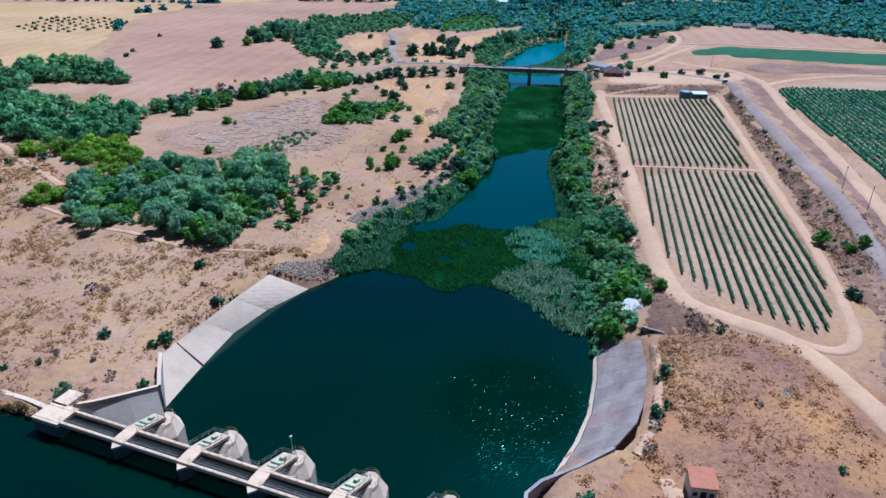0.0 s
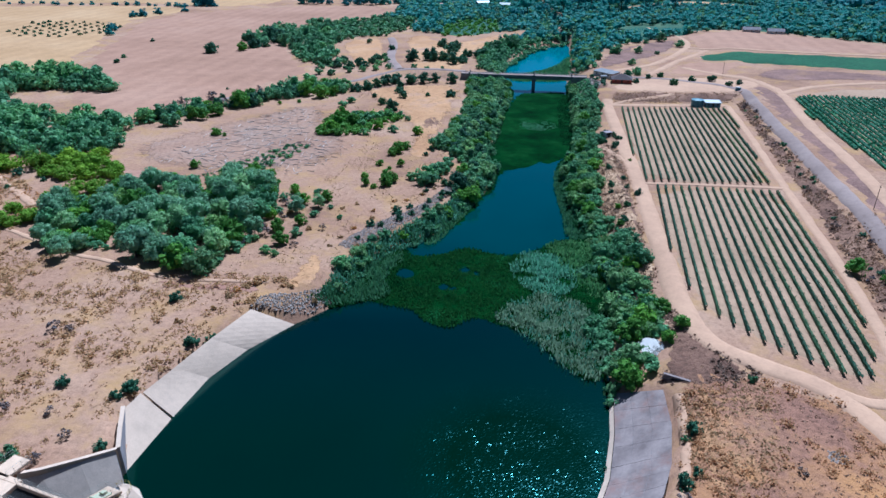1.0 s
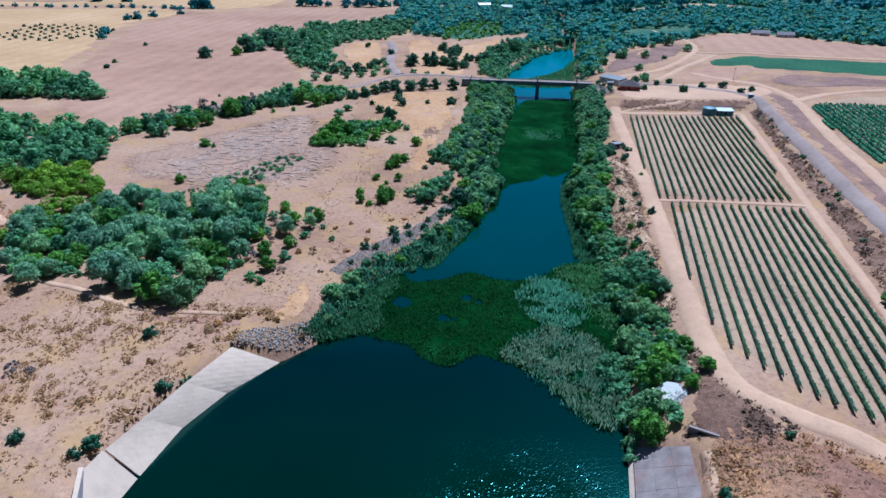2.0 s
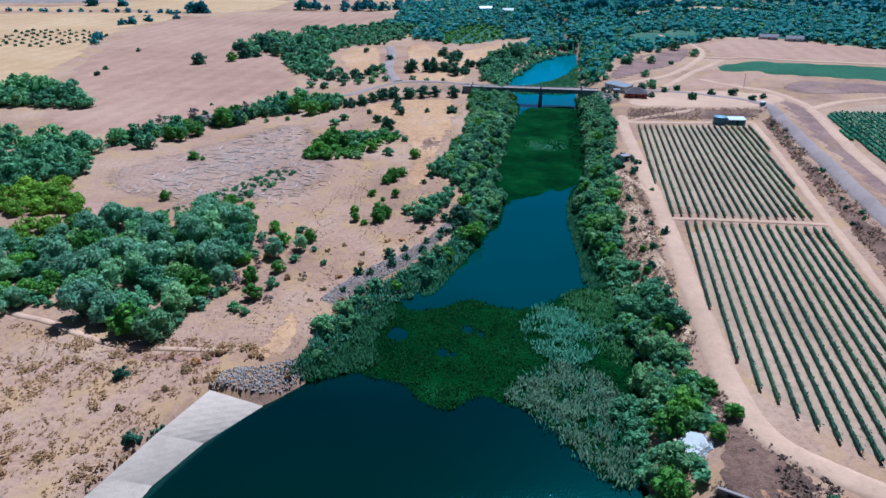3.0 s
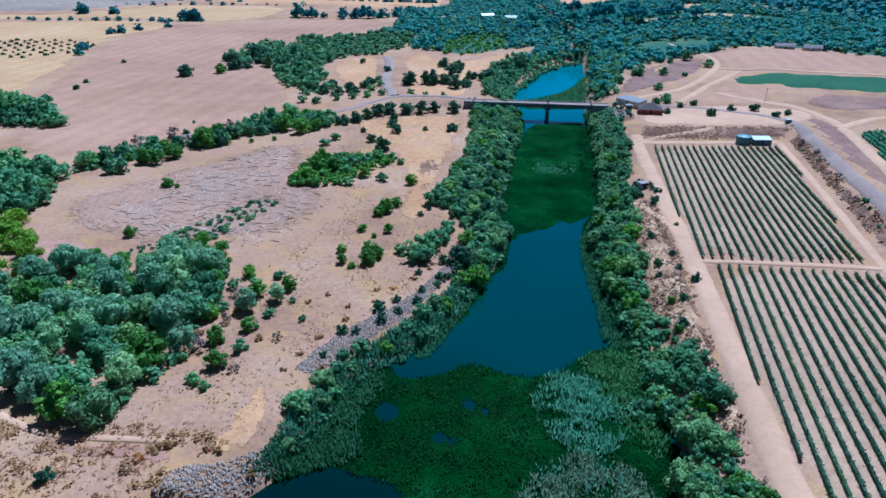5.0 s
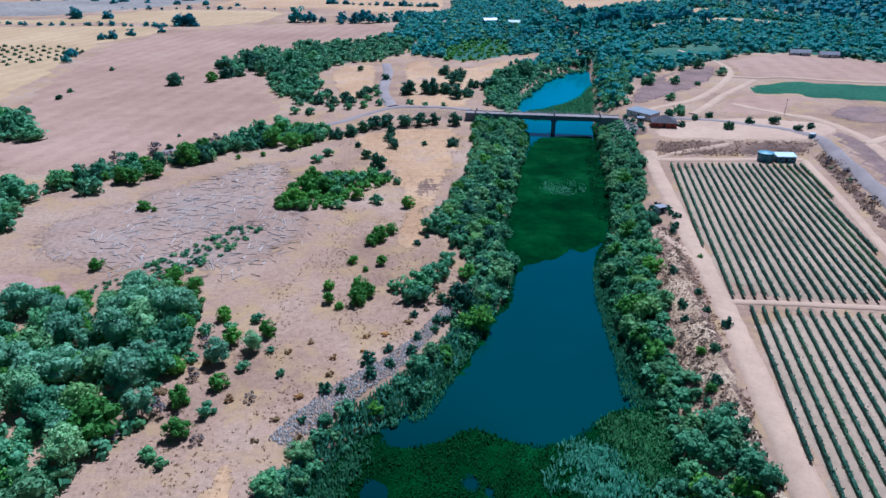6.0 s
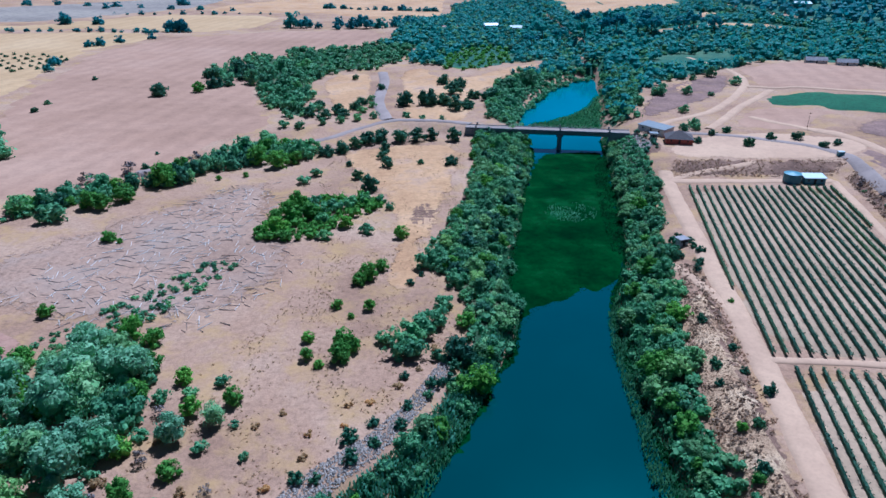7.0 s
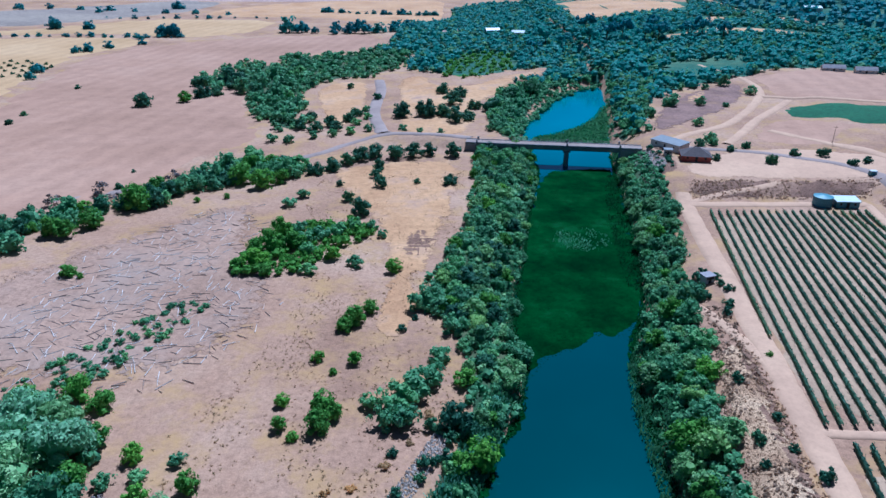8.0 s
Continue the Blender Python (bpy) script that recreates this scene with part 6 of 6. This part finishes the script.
def long_wall(name, line, tops, foot, thick, material, label, cap=True):
    """An upright wall along a line; tops: height at each point."""
    ob = tagged(new(name), label, "wall")
    n = len(line)
    p = np.array(line, float)
    d = np.gradient(p, axis=0)
    d /= np.linalg.norm(d, axis=1)[:, None]
    s = np.stack((-d[:, 1], d[:, 0]), 1) * thick / 2
    for nm, mat, w, lo, hi in (("wall_body", material, 1.0, None, 0.0), ("coping", M_CONC, 1.5, 0.004, 0.22)):
        if nm == "coping" and not cap:
            continue
        bm = bmesh.new()
        ring = []
        for i in range(n):
            z1 = tops[i] + hi
            z0 = foot if lo is None else tops[i] + lo
            a, b = p[i] + s[i] * w, p[i] - s[i] * w
            ring.append([bm.verts.new((*q, z)) for q, z in ((a, z0), (b, z0), (b, z1), (a, z1))])
        for i in range(n - 1):
            for k in range(4):
                bm.faces.new((ring[i][k], ring[i + 1][k], ring[i + 1][(k + 1) % 4], ring[i][(k + 1) % 4]))
        bm.faces.new(ring[0])
        bm.faces.new(ring[-1][::-1])
        bmesh.ops.recalc_face_normals(bm, faces=bm.faces[:])
        part(nm, bm, mat, ob)
    return ob


long_wall("wing_wall", [(-66, 95.5), (-63, 96.6), (-58, 99.4), (-53.4, 102.2)], [1.9, 1.7, 1.3, 0.9], -9, 0.4, M_DECK, "low concrete parapet above the sloping flank", True)
long_wall("side_wall", [(-53.4, 102.6), (-55, 107), (-57, 113)], [0.7, 0.9, 1.0], -6, 0.5, M_CONCGREY, "low dark concrete wall beside the apron")
long_wall("canal_wall", [(-70.5, 95.5), (-76, 98.3), (-83, 101), (-110, 106), (-150, 112)], [0.9, 0.7, 0.6, 0.8, 1.0], -6, 0.6, M_CONCGREY, "low concrete wall along the upper canal")
long_wall("wing_wall", [(30.4, 86.2), (23.5, 82.2), (17, 79.2), (14.2, 76.4), (11.5, 64)], [0.8, 0.4, 0.2, 0.4, 2.2], -9, 0.6, M_CONCGREY, "concrete wing wall stepping down to the water", False)


def apron(label, upper, lower, z_up, z_lo, nu, nv, joint, material, bed=0.35, bed_m=None):
    """A sloping revetment of separate concrete slabs between two lines."""
    ob = tagged(new("apron"), label, "revetment")
    ups, los = np.array(upper, float), np.array(lower, float)

    def at(u, v):
        t = u * (len(ups) - 1)
        i = min(int(t), len(ups) - 2)
        a = ups[i] + (ups[i + 1] - ups[i]) * (t - i)
        b = los[i] + (los[i + 1] - los[i]) * (t - i)
        q = a + (b - a) * v
        return Vector((q[0], q[1], z_up + (z_lo - z_up) * v))

    for i in range(nu):
        for j in range(nv):
            e = joint
            lift = Vector((0, 0, rng.uniform(-0.015, 0.015)))
            bm = bmesh.new()
            cu, cv = (6, 4) if nu > 1 else (18, 4)
            tops, feet = [], []
            for q in range(cu + 1):
                u = (i + e + (1 - 2 * e) * q / cu) / nu
                line = [at(u, (j + e + (1 - 2 * e) * w / cv) / nv) + lift for w in range(cv + 1)]
                tops.append([bm.verts.new(p) for p in line])
                feet.append([bm.verts.new(p + Vector((0, 0, -0.5))) for p in (line[0], line[-1])])
            for q in range(cu):
                for w in range(cv):
                    bm.faces.new((tops[q][w], tops[q + 1][w], tops[q + 1][w + 1], tops[q][w + 1]))
                bm.faces.new((tops[q][0], feet[q][0], feet[q + 1][0], tops[q + 1][0]))
                bm.faces.new((tops[q][-1], tops[q + 1][-1], feet[q + 1][1], feet[q][1]))
            for q in (0, cu):
                bm.faces.new([feet[q][0], *tops[q], feet[q][1]])
            bmesh.ops.recalc_face_normals(bm, faces=bm.faces[:])
            part("slab", bm, material, ob)
    bm = bmesh.new()
    k = 12
    v = [[bm.verts.new(at(i / k, w) + Vector((0, 0, -bed))) for i in range(k + 1)] for w in (0, 1)]
    for i in range(k):
        bm.faces.new((v[0][i], v[0][i + 1], v[1][i + 1], v[1][i]))
    part("bedding", bm, bed_m or M_CONCGREY, ob)
    return ob


apron("smooth pale concrete apron sloping into the pool", [(-55.6, 118), (-52.5, 126), (-48.5, 136.5), (-43, 149)], [(-50, 117.2), (-47, 130), (-41.5, 140.5), (-32.8, 151)], 0.35, -5.5, 1, 1, 0.003, M_CONC)
apron("pale concrete apron beside the wing wall", [(-57, 113), (-56.3, 115.5), (-55.8, 117.6)], [(-53, 102.4), (-51.5, 110), (-50.1, 116.8)], 0.6, -5.5, 1, 1, 0.006, M_CONC)
apron("sloping grey concrete flank beside the weir", [(-65.8, 95.2), (-63, 96.2), (-58, 99), (-53.6, 102)], [(-61.5, 91.6), (-58.5, 93), (-54.5, 95.2), (-51, 98)], 1.0, -5.4, 1, 1, 0.006, M_FLANK)
apron("weathered grey concrete apron with cracked slabs", [(44, 119), (42.5, 109), (39.5, 99.5), (36, 92.5), (31, 86.8)], [(36.2, 124), (33.6, 112), (30.2, 101), (26.3, 93), (21.2, 85)], 0.7, -4.2, 9, 3, 0.005, M_APRON, 0.1, M_CONCGREY)
apron("pale concrete kerb at the foot of the apron", [(36.1, 124), (33.5, 112), (30.1, 101), (26.2, 93), (21.1, 85)], [(34.8, 124), (32.2, 112), (28.7, 101.5), (24.6, 93.5), (19, 85)], -4.2, -5.5, 9, 1, 0.006, M_CONC)
ribbon("track", [(46.5, 118), (44.5, 107), (41.5, 98), (38, 90.5), (34, 85)], 1.8, M_TRACK, 0.3, "narrow bare path along the apron", "path", 0.15)

# ---- huts and houses ----


def hut(label, x, y, turn, w, d, h, roof_m, wall_m, kind="lean", base=None, door=True, overhang=0.3, pitch=0.6, name="hut"):
    ob = tagged(new(name), label, "building")
    z = float(ground_z(x, y)) if base is None else base
    ob.matrix_basis = pose(x, y, z, 0, 0, turn)
    bm = bmesh.new()
    hw, hd = w / 2, d / 2
    rise = pitch
    if kind == "lean":
        prism(bm, [(-hw, -hd), (hw, -hd), (hw, hd), (-hw, hd)], -0.8, h)
        bm.verts.ensure_lookup_table()
        for v in bm.verts:
            if v.co.z > h - 0.01 and v.co.y > 0:
                v.co.z += rise
    else:
        prism(bm, [(-hw, -hd), (hw, -hd), (hw, hd), (-hw, hd)], -0.8, h)
        if kind == "gable":
            a, b = bm.verts.new((-hw, 0, h + rise)), bm.verts.new((hw, 0, h + rise))
            bm.verts.ensure_lookup_table()
            lo = [v for v in bm.verts if abs(v.co.z - h) < 0.01]
            for e, ap in ((-hw, a), (hw, b)):
                s = [v for v in lo if abs(v.co.x - e) < 0.01]
                bm.faces.new((s[0], s[1], ap))
    part("wall", bm, wall_m, ob)
    o = overhang
    bm = bmesh.new()
    if kind == "lean":
        box(bm, -hw - o, hw + o, -hd - o, hd + o, h + 0.01, h + 0.2)
        for v in bm.verts:
            v.co.z += rise * (v.co.y + hd) / d
    elif kind == "gable":
        for s in (-1, 1):
            vs = box(bm, -hw - o, hw + o, 0, hd + o, 0.01, 0.18)
            for v in vs:
                v.co.z += h + rise - rise * v.co.y / hd
                v.co.y *= s
    elif kind == "hip":
        lo = [bm.verts.new(c) for c in ((-hw - o, -hd - o, h + 0.01), (hw + o, -hd - o, h + 0.01), (hw + o, hd + o, h + 0.01), (-hw - o, hd + o, h + 0.01))]
        r = max(0.2, hw - hd)
        a, b = bm.verts.new((-r, 0, h + rise)), bm.verts.new((r, 0, h + rise))
        for f in ((lo[0], lo[1], b, a), (lo[1], lo[2], b), (lo[2], lo[3], a, b), (lo[3], lo[0], a), lo[::-1]):
            bm.faces.new(f)
    else:
        box(bm, -hw - o, hw + o, -hd - o, hd + o, h + 0.01, h + 0.25)
    bmesh.ops.recalc_face_normals(bm, faces=bm.faces[:])
    part("roof", bm, roof_m, ob)
    if door:
        bm = bmesh.new()
        box(bm, -0.45, 0.45, -hd - 0.05, -hd + 0.02, 0, 2.05)
        part("door", bm, M_DARK, ob)
        for wx in (-hw * 0.62, hw * 0.62):
            bm = bmesh.new()
            box(bm, wx - 0.35, wx + 0.35, -hd - 0.04, -hd + 0.02, 1.1, 1.9)
            part("window", bm, M_DARK, ob)
    return ob


hut("small white hut with a sloping terracotta tile roof", 41.6, 76.6, -8, 4.0, 3.6, 2.8, M_ROOFTILE, M_WALLWHITE, "lean", overhang=0.15, pitch=0.7)
drape("pavement", [(34.5, 80), (39.5, 80.5), (40.2, 73), (35.5, 71)], M_TRACK, 0.25, 1.5, 0.3, "bare pale yard beside the hut", "ground")
hut("small white flat roofed pump hut in bushes", 71.5, 288, 20, 2.7, 2.2, 1.9, M_CONCGREY, M_WALLWHITE, "flat")
chute = tagged(new("spillway_chute"), "broken white concrete spillway chute among bushes", "spillway")
chute.matrix_basis = pose(45.5, 134.5, float(ground_z(45.5, 134.5)) + 0.5, 8, -12, 20)
bm = bmesh.new()
prism(bm, [(-2.6, -2.2), (0.4, -2.8), (2.4, -1.6), (2.8, 1.2), (1.2, 2.6), (-1.4, 2.2), (-2.9, 0.6)], -1.2, 0.25)
part("chute_slab", bevelled(bm, 0.1), M_WALLWHITE, chute)
bm = bmesh.new()
box(bm, -2.7, -2.2, -2.0, 2.0, 0.2, 1.0)
part("side_wall", bevelled(bm, 0.06), M_CONC, chute)
culvert = tagged(new("culvert"), "low concrete culvert mouth above the apron", "culvert")
culvert.matrix_basis = pose(47.5, 122, float(ground_z(47.5, 122)), 0, 0, -30)
bm = bmesh.new()
box(bm, -2.6, 2.6, -0.3, 0.3, -0.6, 0.7)
part("head_wall", bevelled(bm, 0.05), M_APRON, culvert)
bm = bmesh.new()
box(bm, -0.9, 0.9, -0.34, -0.3, -0.4, 0.3)
part("mouth", bm, M_DARK, culvert)
hut("white shed with a pale sheet metal roof", 135.5, 341.5, -3, 7.2, 4.0, 2.3, M_SHEDROOF, M_TANK, "lean", pitch=0.5)
hut("dark hip roofed house with red boarded walls", 101.5, 386.5, -12, 10.5, 8.5, 2.2, M_DARKROOF, M_REDWALL, "hip", pitch=2.6, overhang=0.5)
hut("long white building with a grey roof", 96.5, 402.5, -55, 14, 6.5, 2.6, M_BRIDGE, M_WALLWHITE, "lean", pitch=0.6)
hut("small white kiosk by the parking ground", 92.8, 392.5, -12, 3.0, 2.6, 2.4, M_BRIDGE, M_WALLWHITE, "flat")
hut("pale utility cabinet beside the road", 157.5, 365, 0, 2.2, 1.6, 1.6, M_SHEDROOF, M_TANK, "flat", door=False, overhang=0.1, name="cabinet")
for lab, x, y, tn, w, d, h in (("white farmhouse with pale roof among trees", 50, 832, 10, 14, 8, 4), ("pale roofed house among trees", 74, 812, -15, 12, 8, 4), ("low pale farm building beside a field", 250, 568, -12, 13, 5, 2.0),
                               ("long pale farm shed beside a field", 266, 560, -14, 12, 5, 2.0), ("white villa on the wooded hillside", 400, 900, 0, 18, 12, 6)):
    hut(lab, x, y, tn, w, d, h, M_CONCGREY if y < 600 else M_SHEDROOF, M_WALLWHITE, "gable", pitch=1.8, overhang=0.4, name="farmhouse")

tank = tagged(new("water_tank"), "round blue steel water tank beside the vineyard", "tank")
tank.location = (128.4, 342.3, float(ground_z(128.4, 342.3)))
bm = bmesh.new()
rod(bm, (0, 0, -0.3), (0, 0, 3.3), 2.9, 28)
part("tank_wall", bm, M_TANK, tank)
bm = bmesh.new()
rod(bm, (0, 0, 3.31), (0, 0, 3.75), 3.0, 28, 0.4)
part("tank_roof", bm, M_TANK, tank)
for k in range(3):
    bm = bmesh.new()
    rod(bm, (0, 0, 0.8 + k), (0, 0, 0.92 + k), 2.96, 28)
    part("band", bm, M_TANK, tank)

pole = tagged(new("power_pole"), "thin wooden power pole beside the track", "pole", "power poles along the road")
bm = bmesh.new()
rod(bm, (0, 0, -0.5), (0, 0, 7.5), 0.11, 6, 0.07)
part("post", bm, M_BARK, pole)
bm = bmesh.new()
box(bm, -0.8, 0.8, -0.06, 0.06, 6.9, 7.05)
part("crossarm", bm, M_BARK, pole)
for x, y in ((128.5, 196), (126, 178)):
    copy_thing(pole, pose(x, y, float(ground_z(x, y)), 0, 0, 70))
pole.location = (166, 408, float(ground_z(166, 408)))

# ---- road bridge ----
bridge = tagged(new("road_bridge"), "grey concrete road bridge on one river pier", "bridge")
bridge.matrix_basis = pose(51, 412.5, 0, 0, 0, -8.4)
bm = bmesh.new()
box(bm, -38, 36, -3.2, 3.2, 3.1, 3.75)
part("deck", bevelled(bm, 0.06), M_BRIDGE, bridge)
bm = bmesh.new()
box(bm, -38, 36, -2.6, 2.6, 3.754, 3.8)
part("roadway", bm, M_ROAD, bridge, "grey asphalt roadway")
for v in (-2.9, 2.9):
    bm = bmesh.new()
    box(bm, -38, 36, v - 0.16, v + 0.16, 3.754, 4.05)
    part("kerb", bm, M_BRIDGE, bridge)
    railing([(-38, v, 4.05), (36, v, 4.05)], bridge, M_RAIL, 0.9, 2.5, "parapet_rail")
for v in (-1.9, 1.9):
    bm = bmesh.new()
    box(bm, -36, 30, v - 0.5, v + 0.5, 1.7, 3.095)
    part("girder", bevelled(bm, 0.05), M_BRIDGE, bridge)
bm = bmesh.new()
prism(bm, [(4.2, -2.4), (5.2, -3.4), (6.2, -2.4), (6.2, 2.4), (5.2, 3.4), (4.2, 2.4)], -9, 1.0)
part("pier", bm, M_BRIDGE, bridge)
bm = bmesh.new()
box(bm, 3.6, 6.8, -3.0, 3.0, 1.0, 1.7)
part("pier_head", bevelled(bm, 0.1), M_BRIDGE, bridge)
for u0, u1 in ((-38, -33), (27, 36)):
    bm = bmesh.new()
    box(bm, u0, u1, -3.4, 3.4, -8, 3.09)
    part("abutment", bevelled(bm, 0.1), M_BRIDGE, bridge)
for u in (-33, 5.2, 27):
    for v in (-3.0, 3.0):
        bm = bmesh.new()
        box(bm, u - 0.35, u + 0.35, v - 0.3, v + 0.3, 3.1, 5.1)
        part("pillar", bevelled(bm, 0.05), M_BRIDGE, bridge)

# ---- stones, branches ----


def lump(gen, s):
    v = np.array([(1, 0, 0), (0, 1, 0), (-1, 0, 0), (0, -1, 0), (0, 0, 0.75), (0, 0, -0.75)]) * gen.uniform(0.6, 1.2, (6, 1)) * s
    a = gen.uniform(0, 6.28)
    c, q = math.cos(a), math.sin(a)
    v = v @ np.array(((c, -q, 0), (q, c, 0), (0, 0, 1)))
    f = [(0, 1, 4), (1, 2, 4), (2, 3, 4), (3, 0, 4), (1, 0, 5), (2, 1, 5), (3, 2, 5), (0, 3, 5)]
    return v, f


def stones(name, poly, per_m2, size, label, seed, material=M_STONE):
    gen = np.random.default_rng(seed)
    vs, fs = [], []
    for x, y in spread(poly, 1 / math.sqrt(per_m2), seed, 0.6):
        v, f = lump(gen, gen.uniform(*size))
        n = 6 * len(vs)
        vs.append(v + np.array((x, y, float(ground_z(x, y)) + 0.1)))
        fs += [tuple(i + n for i in q) for q in f]
    return tagged(link_mesh(name, np.vstack(vs), fs, material), label, "stones", kind="stuff")


stones("riprap", [(-44, 151), (-42.5, 156), (-35, 158), (-29, 163), (-26.5, 160), (-30, 155), (-34, 152.3)], 5.0, (0.15, 0.5), "brown grey rock riprap by the apron", 71)
stones("riprap", [(-28, 184), (-24, 193), (-17, 202), (-9, 210), (-4, 217), (0, 225), (4, 234), (7, 234), (4, 226), (-1, 216), (-7, 205), (-13, 198), (-19, 191), (-24, 183)], 7.5, (0.12, 0.42), "grey rock riprap along the west bank", 72)
stones("riprap", [(51, 188), (53, 215), (57, 238), (63, 257), (64, 244), (60, 215), (57, 188)], 3.0, (0.12, 0.4), "pale ochre stones on the eroded bank", 73, M_OCHRE)
stones("riprap", [(-75, 92.5), (-85, 97), (-120, 102), (-120, 105), (-84, 99.5), (-74, 95)], 2.0, (0.3, 0.6), "rock slope under the canal wall", 74)
stones("riprap", [(90, 384), (86, 375), (82, 372), (80, 395), (83, 405), (88, 402)], 0.8, (0.5, 1.4), "rocky slope below the house", 75)


stones("rubble_pile", [(42.5, 132), (45, 131), (48.5, 132.5), (49, 135.5), (47, 137.5), (44, 137.2), (42.2, 135)], 2.6, (0.3, 0.8), "broken white concrete blocks round the chute", 78, M_WALLWHITE)
stones("rubble_pile", [(64.5, 98), (65.5, 100.5), (67.5, 100.2), (68, 98.2), (66.2, 97.2)], 6.0, (0.15, 0.5), "heap of pale broken rubble on the slope", 76)


def stick(gen, length, r):
    bm = bmesh.new()
    p = Vector((-length / 2, 0, r))
    for k in range(3):
        q = Vector((-length / 2 + length * (k + 1) / 3, gen.normal(0, 0.012) * length, r + abs(gen.normal(0, 0.02)) * length))
        rod(bm, p, q, r * (1 - 0.25 * k), 5, r * (1 - 0.25 * (k + 1)))
        p = q
    for k in range(3):
        s = gen.uniform(-0.3, 0.4) * length
        rod(bm, (s, 0, r), (s + gen.uniform(0.05, 0.25) * length, gen.choice((-1, 1)) * gen.uniform(0.1, 0.25) * length, r + 0.1 * length * gen.random()), r * 0.5, 4, r * 0.15)
    return bm


CLEARED = [(-112, 262), (-96, 310), (-76, 345), (-56, 350), (-50, 325), (-50, 300), (-34, 282), (-42, 250), (-56, 240), (-78, 240)]
gen = np.random.default_rng(81)
logs = []
for k in range(8):
    ob = part("fallen_branch", stick(gen, gen.uniform(3, 6.5), gen.uniform(0.08, 0.12)), M_LOGDARK if k % 8 == 0 else M_LOG)
    tagged(ob, "bleached fallen branch lying on bare earth", "branch", "fallen branches")
    logs.append(ob)


def edge_thinned(pts, gen):
    """Fewer towards the edge of the cleared ground."""
    return pts[gen.random(len(pts)) < 0.15 + edge_gap(pts[:, 0], pts[:, 1], CLEARED) / 16]


spots = edge_thinned(spread(CLEARED, 5.6, 82, 0.6), gen)
for i, (x, y) in enumerate(spots):
    m = pose(x, y, float(ground_z(x, y)) + 0.06, 0, 0, gen.uniform(0, 360))
    if i < 8:
        logs[i].matrix_basis = m
    else:
        copy_thing(logs[int(gen.integers(8))], m)
for mat, seed, lab in ((M_LOG, 83, "thin bleached sticks strewn over bare earth"), (M_LOGDARK, 84, "thin dark sticks strewn over bare earth")):
    vs, fs = [], []
    for x, y in edge_thinned(spread(CLEARED, 2.8 if seed == 83 else 8.0, seed, 0.9), gen):
        L, a, r = gen.uniform(1.2, 5.0), gen.uniform(0, 6.28), gen.uniform(0.05, 0.12)
        c = np.array((x, y, float(ground_z(x, y)) + 0.1))
        d, s = np.array((math.cos(a), math.sin(a), gen.uniform(-0.03, 0.06))), np.array((-math.sin(a), math.cos(a), 0))
        n = len(vs)
        vs += [c - d * L / 2 - s * r, c - d * L / 2 + s * r, c - d * L / 2 + np.array((0, 0, 2 * r)), c + d * L / 2 - s * r * 0.5, c + d * L / 2 + s * r * 0.5, c + d * L / 2 + np.array((0, 0, r))]
        fs += [(n, n + 3, n + 5, n + 2), (n + 1, n + 2, n + 5, n + 4), (n, n + 1, n + 4, n + 3), (n, n + 2, n + 1), (n + 3, n + 4, n + 5)]
    tagged(link_mesh("brushwood", vs, fs, mat), lab, "brushwood", kind="stuff")
